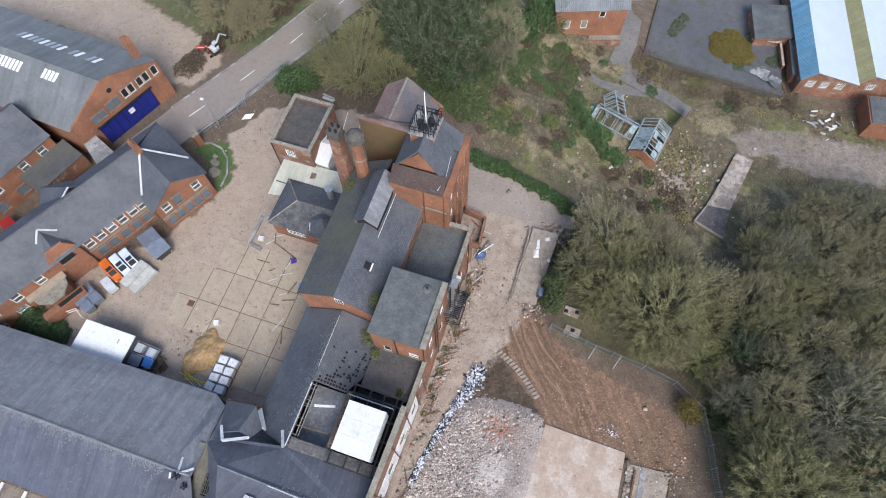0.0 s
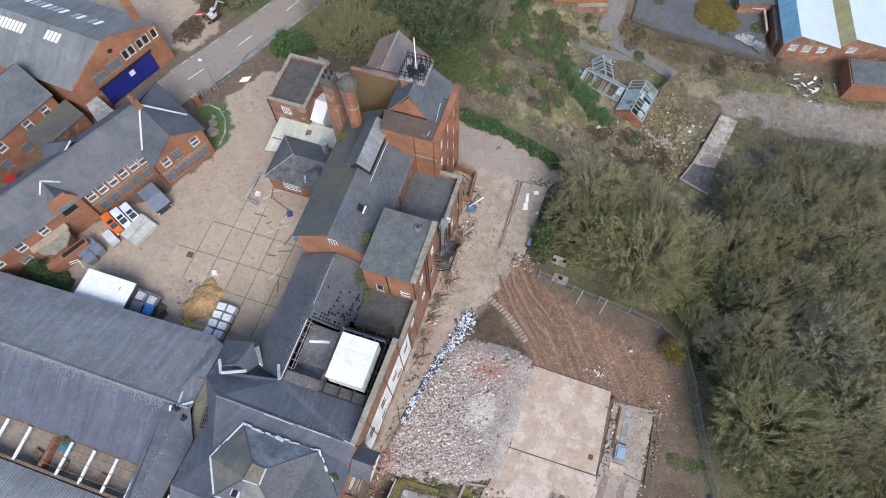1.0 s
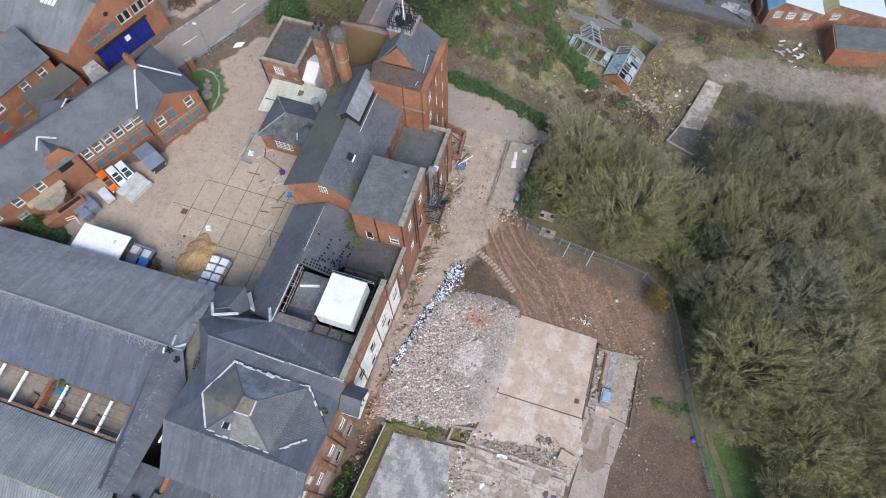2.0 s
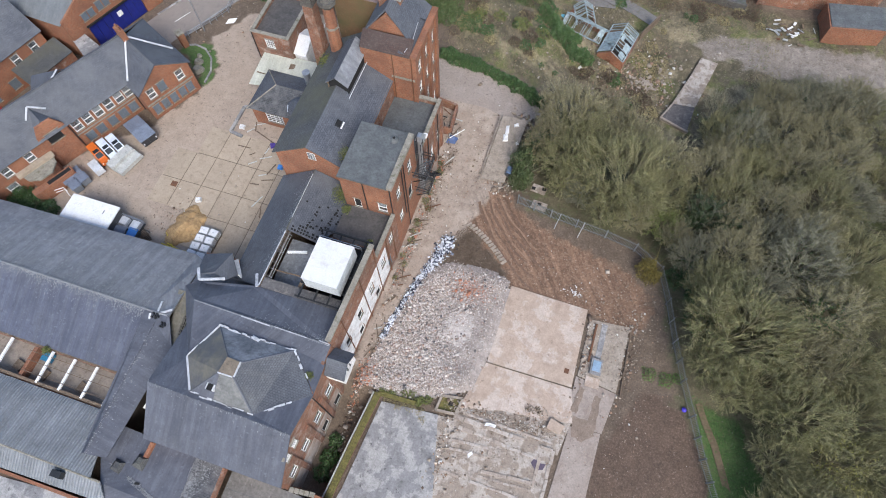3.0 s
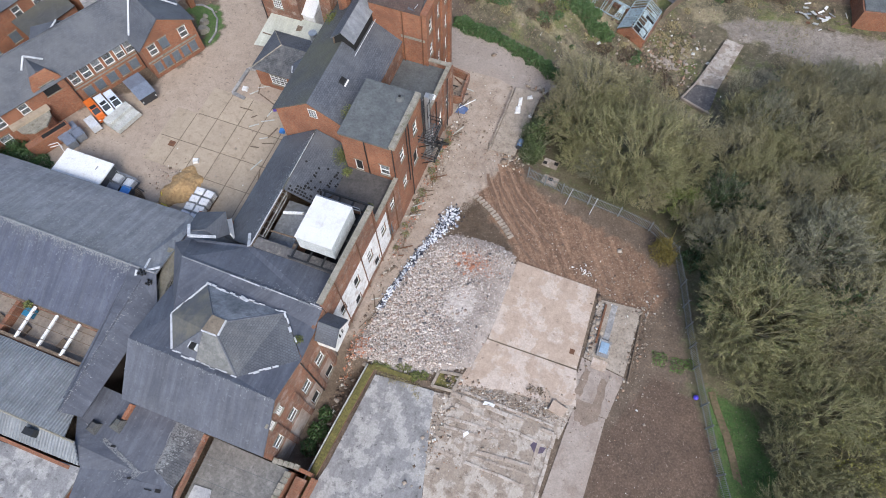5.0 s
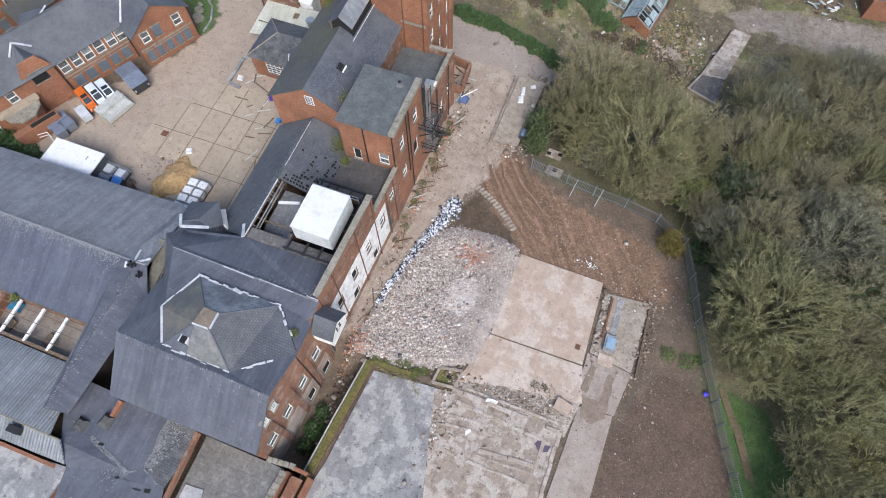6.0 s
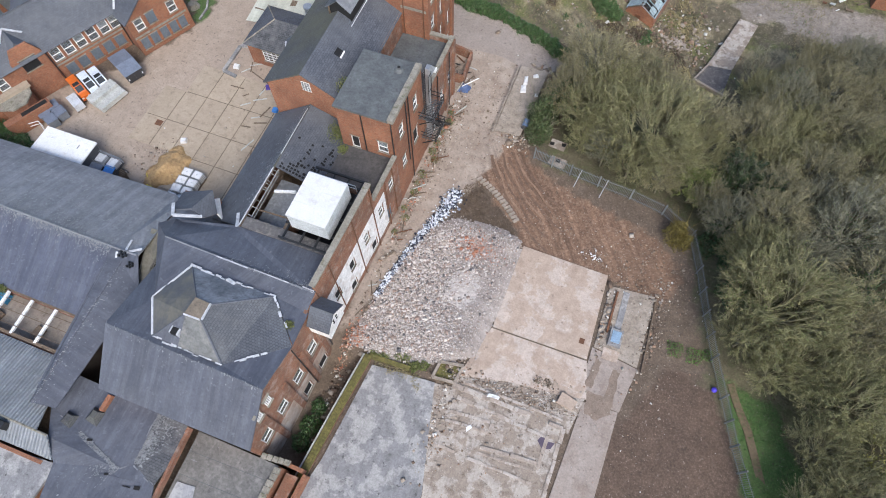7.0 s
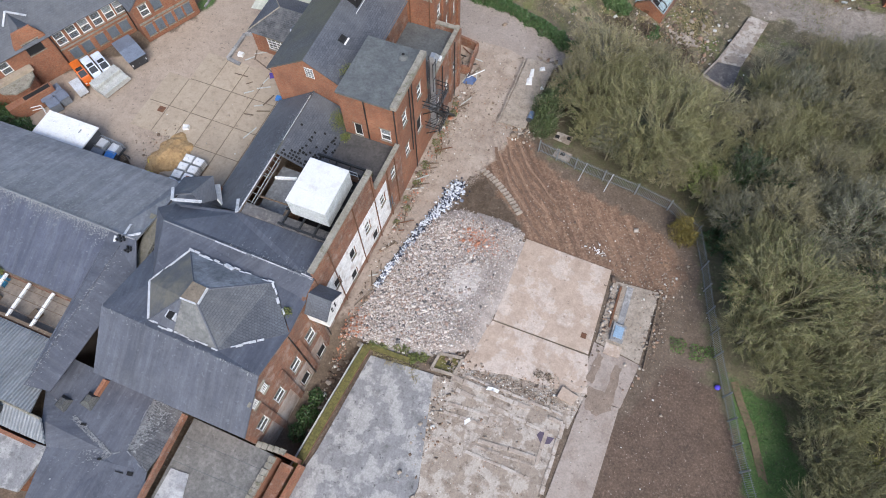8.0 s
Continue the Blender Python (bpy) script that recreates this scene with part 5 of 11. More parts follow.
    part("wall", Geo().box(x0, y0, 6.7, x1, y1, 8.6), PAINT_WHITE, h)
    ym = (y0 + y1) / 2
    part("gable", Geo().wall((x1 - 0.01, y0), (x1 - 0.01, y1), 8.6, 8.62, [], 0.1, [((y1 - y0) / 2, 9.7)]), PAINT_WHITE, h)
    for y in (ym - 0.3, ym + 0.2):
        for z in (7.9, 8.35):
            part("vent", Geo().box(x1 + 0.002, y, z, x1 + 0.02, y + 0.22, z + 0.3), DARK, h)
    roofed(h, [(x0, y0 - 0.15, 8.5), (x1 + 0.15, y0 - 0.15, 8.5), (x1 + 0.15, ym, 9.85), (x0, ym, 9.85)], SLATE, 0.1)
    roofed(h, [(x0, ym, 9.85), (x1 + 0.15, ym, 9.85), (x1 + 0.15, y1 + 0.15, 8.5), (x0, y1 + 0.15, 8.5)], SLATE, 0.1)
    part("bracket", Geo().bar((x1 - 0.3, y0 + 0.3, 6.7), (-7.1, y0 + 0.3, 5.2), 0.14), TIMBER, h)
    part("bracket", Geo().bar((x1 - 0.3, y1 - 0.3, 6.7), (-7.1, y1 - 0.3, 5.2), 0.14), TIMBER, h)
    # small link roof with the white gable beside the yard
    k = thing("link_roof", (-23.5, 2, 0), "small slate link building with a pale gable", "building")
    roofed(k, [(-24.9, 3.3, 6.2), (-23.2, 0.2, 8.9), (-21.4, 0.9, 9.1), (-21.1, 3.6, 8.2)], SLATE)
    roofed(k, [(-21.1, 3.6, 8.2), (-21.4, 0.9, 9.1), (-20.2, 0.7, 8.5), (-19.8, 1.8, 7.6)], SLATE)
    part("wall", Geo().wall((-24.8, 3.2), (-21.2, 3.5), 0, 6.2, [], 0.3), BRICK, k)
    part("valley_roof", Geo().slab([(-25.2, 2.7, 4.8), (-24.9, -1.0, 6.0), (-23.2, -2.0, 6.2), (-17.5, -2.0, 6.2), (-17.5, 2.4, 5.4)], 0.1), ROOFING_GREY, k)
    part("gable", Geo().hull([(-21.15, 3.62, 6.6), (-19.75, 1.75, 6.6), (-19.65, 1.85, 6.6), (-21.05, 3.72, 6.6)], [(-21.1, 2.5, 8.15), (-20.9, 2.2, 8.2), (-20.8, 2.3, 8.2), (-21.0, 2.6, 8.15)]), PAINT_WHITE, k, "white painted gable")
    for a, b_ in (((-22.3, -0.38, 9.5), (-23.2, 0.85, 9.05)), ((-22.3, -0.38, 9.5), (-20.3, 0.66, 8.7)), ((-16.8, 0.85, 8.85), (-17.7, 2.3, 8.2))):
        part("flashing", Geo().bar(a, b_, 0.28, 0.08), LEAD, k)


BAY_FLOOR = rough_mat("bay_floor", (0.27, 0.235, 0.2), (0.2, 0.165, 0.135), 0.6, (0.12, 0.095, 0.08), 2.2, 0.95, 0.3, 4.0)


def long_shed():
    t = thing("long_shed", (-40, -4, 0), "long shed with a lichened sheet roof and open light well", "building")
    xe, xw, yr, zr = -27.3, -78, -4.3, 7.1
    roofed(t, [(xw, yr, zr), (xe, yr, zr), (xe, 3.7, 3.6), (xw, 2.4, 3.6)], ROOFING_GREY, label="grey lichened roof slope")
    roofed(t, [(xw, -10.7, 4.4), (xe, -10.7, 4.4), (xe, yr, zr), (xw, yr, zr)], ROOFING_BLUE, label="bluish roof slope with dark run-off streaks")
    roofed(t, [(xe, -18.6, 4.9), (-25.95, -18.5, 6.5), (-25.8, -5.3, 6.95), (xe, yr, zr)], ROOFING)
    roofed(t, [(-25.95, -18.5, 6.5), (-24.0, -18.2, 6.1), (-23.2, -7.0, 6.35), (-25.8, -5.3, 6.95)], ROOFING)
    roofed(t, [(xe, yr, zr), (-25.8, -5.3, 6.95), (-23.2, -7.0, 6.35), (-24.6, yr, 7.2)], ROOFING)
    part("ridge", Geo().tube((-25.95, -18.5, 6.5), (-25.8, -5.3, 6.95), 0.07, n=6), ROOFING, t)
    roofed(t, [(xe, yr, zr), (-24.6, yr, 7.2), (-24.9, -1.0, 6.2), (-25.3, 2.8, 5.0), (xe, 3.7, 3.6)], ROOFING_GREY)
    # shed wall on the alley, darkened by colour to look shaded
    part("wall", Geo().wall((-25.2, -18), (-25.1, 2.4), 0, 4.9, [], 0.3), BRICK_SHADED, t)
    part("wall", Geo().wall((xe, 3.4), (xw, 2.2), 0, 3.5, [], 0.3), BRICK, t)
    for a, b_ in (((-25.9, -4.5, 7.2), (-26.3, -3.0, 6.7)), ((-25.9, -4.5, 7.2), (-24.6, -3.6, 7.2)), ((-26.6, -4.6, 7.15), (-26.3, -6.0, 6.6))):
        part("flashing", Geo().bar(a, b_, 0.22, 0.06), LEAD, t)
    vent, vent_east = Geo(), Geo()
    for i in range(4):
        for j in range(3):
            if (i + j) % 2 == 0:
                vent.box(-26.25 + i * 0.2, -5.0 + j * 0.2, 7.2, -26.07 + i * 0.2, -4.82 + j * 0.2, 7.42)
                vent_east.box(-25.05 + i * 0.14, -5.6 + j * 0.2, 7.0, -24.93 + i * 0.14, -5.42 + j * 0.2, 7.25)
    part("ridge_vent", vent, STEEL_DARK, t, "broken dark ventilator grid")
    part("ridge_vent", vent_east, STEEL_DARK, t, "broken dark ventilator grid")
    part("ridge", Geo().tube((xw, yr, zr), (xe, yr, zr), 0.1, n=6).tube((xe, yr, zr), (-24.7, yr, 7.22), 0.12, n=6), ROOFING_GREY, t)
    # roofless bays
    part("floor", Geo().box(xw, -14.5, 0.7, -27.4, -10.5, 3.2), BAY_FLOOR, t, "dusty floor of the roofless bay")
    part("wall", Geo().wall((xw, -10.9), (-27.3, -10.9), 0, 4.2, [], 0.3), BRICK_OLD, t)
    part("wall", Geo().wall((-27.3, -14.3), (xw, -14.3), 0, 4.2, [], 0.3), BRICK_OLD, t)
    part("wall", Geo().wall((-27.35, -14.3), (-27.35, -10.9), 0, 4.2, [], 0.25), BRICK_OLD, t)
    part("cross_wall", Geo().box(-37.9, -14.2, 2.6, -37.5, -11, 4.3), BRICK, t)
    part("wall_plate", Geo().bar((xw, -14.2, 4.35), (-27.3, -14.2, 4.35), 0.3, 0.16), TIMBER, t)
    part("wall_plate", Geo().bar((xw, -10.75, 4.28), (-27.3, -10.75, 4.28), 0.2, 0.12), TIMBER, t)
    for x in (-27.9, -30.4, -33.0, -35.6, -40.5, -43.2):
        part("roof_beam", Geo().bar((x, -14.2, 4.35), (x, -10.9, 4.45), 0.26, 0.2), PAINT_WHITE, t, "white painted roof beam")
    for y in (-13.5, -12.4, -11.5):
        part("purlin", Geo().bar((-38, y, 4.5), (-27.5, y, 4.5), 0.06), TIMBER, t)
    part("blue_tank", Geo().box(-37.2, -12.0, 3.2, -36.0, -11.1, 3.6), plain("blue_plastic", (0.03, 0.2, 0.35)), t)
    for x in (-39.6, -36.6, -32, -28.6):
        part("debris", Geo().prism([(x, -13.6), (x + 0.9, -13.8), (x + 1.1, -12.8), (x + 0.2, -12.6)], 3.2, 3.5), TIMBER, t)
    # second roof to the south
    s = thing("south_shed", (-40, -20, 0), "shed with a grey corrugated roof", "building")
    roofed(s, [(xw, -20.0, 6.4), (-24.8, -20.2, 5.6), (-26.6, -14.5, 4.5), (xw, -14.45, 4.5)], CORRUGATED, label="grey corrugated sheet slope")
    roofed(s, [(xw, -23.2, 4.6), (-22.8, -21.9, 4.6), (-23.8, -20.3, 5.5), (xw, -20.0, 6.4)], CORRUGATED)
    part("ridge", Geo().tube((xw, -20.0, 6.42), (-23.8, -20.3, 5.5), 0.1, n=6), STONE, s)
    part("wall", Geo().wall((xw, -23.0), (-23.6, -22.5), 0, 4.4, [], 0.3), BRICK, s)
    part("roof_vent", Geo().box(-28.3, -21.2, 5.2, -27.3, -20.6, 6.0), STEEL_DARK, s)
    f = thing("flat_annex", (-26, -25, 0), "annex with a pale flat roof", "building")
    part("roof", Geo().prism([(-34, -27.4), (-22.75, -25.7), (-22.35, -22.0), (-34, -22.9)], 4.0, 4.3), CONCRETE_GREY, f)
    part("wall", Geo().wall((-34, -27.3), (-22.85, -25.6), 0, 4.0, [], 0.3), BRICK, f)
    part("wall", Geo().wall((-22.85, -25.6), (-22.45, -22.1), 0, 4.0, [], 0.3), BRICK, f)


def south_roofs():
    t = thing("low_slate_roofs", (-18, -20, 0), "low linked roofs of slate and sheet with holes", "building")
    roofed(t, [(-25.2, -15.2, 4.6), (-25.5, -18.2, 4.6), (-22.1, -19.2, 4.3), (-21.2, -15.3, 4.4)], ROOFING)
    roofed(t, [(-21.2, -15.3, 4.4), (-22.1, -19.2, 4.3), (-17.58, -20.6, 4.0), (-16.55, -19.8, 4.0), (-16.7, -15.3, 4.3)], ROOFING, label="smooth blue-grey sheeted slope")
    roofed(t, [(-25.5, -18.2, 4.6), (-24.0, -20.4, 4.9), (-22.6, -22.0, 4.5), (-17.58, -20.6, 4.0), (-22.1, -19.2, 4.28)], ROOFING)
    roofed(t, [(-22.6, -22.0, 4.5), (-21.0, -30, 4.2), (-12.5, -30, 3.6), (-13.6, -22.4, 3.8), (-14.2, -20.7, 4.0), (-16.55, -19.8, 4.0), (-17.58, -20.6, 4.0)], ROOFING)
    roofed(t, [(-16.7, -15.3, 4.5), (-16.55, -19.8, 4.1), (-14.2, -20.7, 4.1), (-13.7, -18.6, 4.4), (-13.9, -15.6, 4.5)], SLATE_BROKEN, label="rough lichened slate slope")
    rnd = random.Random(77)
    for a, b_ in (((-22.1, -19.2, 4.33), (-17.58, -20.6, 4.05)), ((-17.58, -20.6, 4.05), (-16.55, -19.8, 4.05)), ((-16.7, -15.5, 4.5), (-16.6, -19.8, 4.15)), ((-16.5, -19.9, 4.12), (-14.2, -20.7, 4.12)), ((-25.3, -18.3, 4.65), (-22.1, -19.2, 4.33))):
        a, b_ = Vector(a), Vector(b_)
        n = int((b_ - a).length / 0.5)
        for k in range(n):
            if rnd.random() < 0.7:
                o = Vector((rnd.uniform(-0.09, 0.09), rnd.uniform(-0.09, 0.09), 0.01))
                part("mortar_fillet", Geo().bar(a.lerp(b_, k / n) + o, a.lerp(b_, (k + 0.9) / n) + o, rnd.uniform(0.04, 0.12), 0.05), ROOFING_GREY, t)
    for x, y, w, h in ((-21.2, -19.6, 0.45, 0.3), (-18.4, -21.4, 0.3, 0.3), (-15.65, -21.5, 0.5, 0.4), (-16.6, -21.6, 0.7, 0.18)):
        z = 4.33 - (x + 21) * 0.03 if y > -20 else 4.42 - (x + 22) * 0.07
        part("roof_hole", Geo().slab([(x, y, z), (x + w, y + 0.1, z), (x + w - 0.05, y + h, z), (x - 0.05, y + h - 0.1, z)], 0.03), DARK, t)
    part("parapet", Geo().bar((-13.75, -15.7, 4.1), (-13.5, -24.4, 4.0), 0.26, 0.75), BRICK_OLD, t, "mossy brick parapet")
    part("brick_stub", Geo().bar((-21.2, -15.7, 4.6), (-21.25, -17.1, 4.5), 0.35, 0.6), BRICK, t)
    for x, y in ((-23.6, -18.7), (-21.7, -17.7)):
        part("upstand", Geo().hull([(x - 0.75, y - 0.55, 4.2), (x + 0.65, y - 0.75, 4.2), (x + 0.75, y + 0.6, 4.2), (x - 0.55, y + 0.75, 4.2)], [(x - 0.05, y - 0.1, 5.0), (x + 0.4, y - 0.15, 5.0), (x + 0.45, y + 0.4, 5.0), (x + 0.0, y + 0.45, 5.0)]), SLATE_MOSS, t, "mossy slate upstand")
    f = thing("flat_plank_roof", (-10, -19, 0), "low block with a grey plank-lined flat roof", "building")
    ring = [(-13.4, -30), (-6.9, -30), (-5.9, -19.3), (-5.85, -15.75), (-13.5, -15.65), (-13.4, -22)]
    part("roof", Geo().prism(ring, 2.4, 2.75), PLANKED, f, "grey stained plank-lined roof")
    for k in range(7):
        y = -17.2 - k * 1.9
        part("roof_board", Geo().bar((-13.3, y - 0.1, 2.755), (-6.2 - 0.13 * k, y + 0.05, 2.755), 0.05, 0.02), FELT, f)
    part("roof_sheet", Geo().prism([(-13.2, -25.5), (-10.4, -25), (-11.0, -21.4), (-11.5, -19.65), (-13.1, -19.8)], 2.78, 2.84), SHEET_PALE, f, "pale roof sheet")
    part("wall", Geo().wall((-6.9, -30), (-5.65, -15.8), -2.2, 2.6, [], 0.35), BRICK, f)
    rnd = random.Random(78)
    for k in range(22):
        y = -15.9 - k * 0.55
        x = -5.75 - (k * 0.55) * 0.09
        part("coping_stone", Geo().box(x - 0.3, y - 0.5, 2.6, x + 0.25, y, 2.9 + rnd.uniform(0, 0.12)), STONE, f)
    for k in range(5):
        x = -7.5 + k * 0.5
        part("coping_stone", Geo().box(x, -15.72 + k * 0.05, 2.6, x + 0.46, -15.25 + k * 0.05, 2.95 + rnd.uniform(0, 0.1)), STONE, f)
    part("wall", Geo().wall((-7.5, -15.5), (-4.0, -15.6), -2.2, 2.0, [], 0.35), BRICK, f)
    part("wall", Geo().wall((-3.9, -15.6), (-5.0, -30), -2.2, 1.6, [], 0.35), BRICK, f)
    part("floor", Geo().prism([(-5.4, -16.0), (-5.9, -29), (-5.3, -29), (-4.3, -16.0)], -2.2, 1.2), BRICK_OLD, f)


CO, CD, CW = Vector((-43.6, 20.7)), Vector((0.44, 0.898)), Vector((-0.898, 0.44))


def cp(u, w):
    q = CO + CD * u + CW * w
    return (q.x, q.y)


def cz_(u, w, z):
    return (*cp(u, w), z)


def yard_house():
    t = thing("yard_offices", cz_(0, 5, 0), "long brick office range with slate roofs and sash windows", "building")
    e, zr, wf, wr, wb = 5.2, 8.2, 2.7, 6.5, 10.2
    us, un = -40.0, 7.2
    top = [(-7.9, 3.1, 1.15, 1.7, "sash"), (-6.4, 3.1, 1.15, 1.7, "sash"), (-4.9, 3.1, 1.15, 1.7, "half"), (-3.4, 3.1, 1.15, 1.7, "sash"), (-1.9, 3.1, 1.15, 1.7, "half"), (-0.6, 3.1, 1.1, 1.7, "half")]
    low = [(u, 0.7, 1.1, 1.4, "board") for u in (-7.4, -5.9, -4.2, -2.6, -1.1)]
    south = [(u, 3.2, 1.1, 1.5, "sash") for u in (-14.4, -17.4, -20.4, -23.4)] + [(u, 0.6, 1.3, 1.6, "half") for u in (-15.2, -18.2, -21.2)]
    wins = [(u - us, *r) for u, *r in top + low + south]
    walled(t, cp(us, wf), cp(0.0, wf), 0, e, BRICK, wins)
    walled(t, cp(un, wb), cp(us, wb), 0, e, BRICK)
    part("wall", Geo().wall(cp(un, 0.1), cp(un, wb), 0, e, [], 0.3), BRICK, t)
    o = 0.35
    roofed(t, [cz_(us, wf - o, e - 0.1), cz_(0.2, wf - o, e - 0.1), cz_(0.2, wr, zr), cz_(us, wr, zr)], SLATE, label="slate slope facing the yard")
    roofed(t, [cz_(0.2, wf - o + 0.3, e + 0.13), cz_(3.45, 5.9, 7.75), cz_(3.45, wr, zr), cz_(0.2, wr, zr)], SLATE)
    roofed(t, [cz_(us, wr, zr), cz_(3.45, wr, zr), cz_(un + o, wb + o, e - 0.1), cz_(us, wb + o, e - 0.1)], SLATE)
    # cross wing with its gable to the yard
    wr_, ze = 3.45, 7.75
    gw = [(1.3, 3.3, 1.1, 1.55, "sash"), (2.9, 3.4, 1.1, 1.5, "board"), (5.6, 3.3, 1.1, 1.55, "sash"), *[(u, 0.7, 0.95, 1.5, "board") for u in (0.9, 2.2, 3.5, 4.8, 6.0)]]
    walled(t, cp(0, 0), cp(6.9, 0), 0, e, BRICK, gw, [(wr_, ze - 0.1)])
    part("wall", Geo().wall(cp(0, wf), cp(0, 0), 0, e, [], 0.3), BRICK, t)
    roofed(t, [cz_(-o, -0.2, e - 0.2), cz_(wr_, -0.2, ze), cz_(wr_, wr, ze), cz_(-o, wf, e - 0.2)], SLATE)
    roofed(t, [cz_(wr_, -0.2, ze), cz_(un + o, -0.2, e - 0.2), cz_(un + o, wb + o, e - 0.2), cz_(wr_, wr, ze)], SLATE)
    part("string_course", Geo().wall(cp(0, -0.05), cp(6.9, -0.05), 2.55, 2.8, [], 0.05), STONE, t)
    part("string_course", Geo().wall(cp(-8.8, wf - 0.05), cp(-0.05, wf - 0.05), 2.55, 2.75, [], 0.05), STONE, t)
    # cross gable with the dark opening
    gu0, gu1, gw_ = -12.4, -8.9, wf - 0.12
    gm = (gu0 + gu1) / 2
    part("gable", Geo().wall(cp(gu0, gw_), cp(gu1, gw_), 0, e + 0.3, [(0.85, 2.65, 3.9, 5.45)], 0.3, [(2.75, 7.1), (0.75, 7.1)]), BRICK, t)
    window(t, cp(gu0, gw_), cp(gu1, gw_), 1.75, 3.9, 1.8, 1.55, "open", STEEL_DARK)
    roofed(t, [cz_(gu0 - 0.1, gw_ + 0.31, e + 0.2), cz_(gm, gw_ + 0.31, 7.4), cz_(gm, wr - 0.9, 7.4), cz_(gu0 - 0.1, wf + 0.4, e + 0.2)], SLATE)
    roofed(t, [cz_(gm, gw_ + 0.31, 7.4), cz_(gu1 + 0.1, gw_ + 0.31, e + 0.2), cz_(gu1 + 0.1, wf + 0.4, e + 0.2), cz_(gm, wr - 0.9, 7.4)], SLATE)
    for a, b_ in (((0.15, 2.55, 5.42), (3.45, 5.95, 7.98)), ((3.5, 6.2, 8.02), (7.2, 2.9, 5.4)), ((gm, wr - 0.9, 7.6), ((gm + gu0 - 0.5) / 2, wr - 1.85, 6.9)), ((gm, wr - 0.9, 7.6), ((gm + gu1 + 0.6) / 2 + 0.3, wr - 2.0, 6.9))):
        part("flashing", Geo().bar(cz_(*a), cz_(*b_), 0.22, 0.08), LEAD, t)
    roofed(t, [(-58.4, 19.2, 5.1), (-56.2, 16.0, 5.2), (-52.9, 17.4, 7.3), (-52.7, 19.4, 7.9)], SLATE, label="slate slope of the rear wing")
    roofed(t, [(-58.4, 19.2, 5.1), (-52.7, 19.4, 7.9), (-52.2, 20.6, 7.0), (-55.4, 21.2, 5.1)], SLATE)
    part("wall", Geo().wall((-55.6, 21.0), (-58.2, 19.1), 0, 5.0, [], 0.3).wall((-58.2, 19.1), (-56.1, 16.2), 0, 5.0, [], 0.3), BRICK, t)
    for a, b_ in (((-56.2, 16.1, 5.3), (-53.1, 17.3, 7.35)), ((-53.0, 17.4, 7.4), (-52.7, 19.4, 8.0))):
        part("flashing", Geo().bar(a, b_, 0.2, 0.07), LEAD, t)
    part("ridge", Geo().tube(cz_(us, wr, zr), cz_(3.45, wr, zr), 0.1, n=6), SLATE, t)
    part("chimney", Geo().prism([cp(3.0, 5.6), cp(3.7, 5.6), cp(3.7, 6.9), cp(3.0, 6.9)], 6.5, 9.3), BRICK, t)
    for w in (5.9, 6.5):
        part("chimney_pot", Geo().tube(cz_(3.35, w, 9.3), cz_(3.35, w, 9.8), 0.17, 0.14, 8), BRICK, t)
    pipe(t, cp(-8.75, wf - 0.15), 0, e, out=(0, 0))
    pipe(t, cp(-0.12, wf - 0.12), 0, e, out=(0, 0))
    # bay and outbuilding by the south end
    b_ = thing("bay_window", cz_(-15, 1.4, 0), "low bay with a pale lead roof on a brick base", "bay")
    ring = [cp(-16.4, 2.6), cp(-16.2, 1.3), cp(-15.2, 0.4), cp(-13.8, 0.4), cp(-12.8, 1.3), cp(-12.6, 2.6)]
    part("base", Geo().prism(ring, 0, 2.6), BRICK, b_)
    part("roof", Geo().prism([cp(-16.7, 2.6), cp(-16.4, 1.1), cp(-15.3, 0.1), cp(-13.7, 0.1), cp(-12.6, 1.1), cp(-12.3, 2.6)], 2.6, 2.8), STONE, b_)
    part("back_slab", Geo().prism([cp(-17.0, 1.9), cp(-12.2, 1.9), cp(-12.2, 2.65), cp(-17.0, 2.65)], 2.8, 3.2), CONCRETE, b_)
    k = thing("brick_kiosk", cz_(-19.5, 0.5, 0), "small flat-roofed brick store by the office wall", "outbuilding")
    part("wall", Geo().prism([cp(-17.0, -0.6), cp(-11.8, -0.6), cp(-11.8, 0.35), cp(-17.0, 0.35)], 0, 1.9), BRICK, k)
    part("roof", Geo().prism([cp(-15.0, -0.4), cp(-12.0, -0.4), cp(-12.0, 0.15), cp(-15.0, 0.15)], 1.9, 1.93), DARK, k)


GREY_SHEEN = plain("blue_grey_rooflight", (0.3, 0.36, 0.42), 0.4)


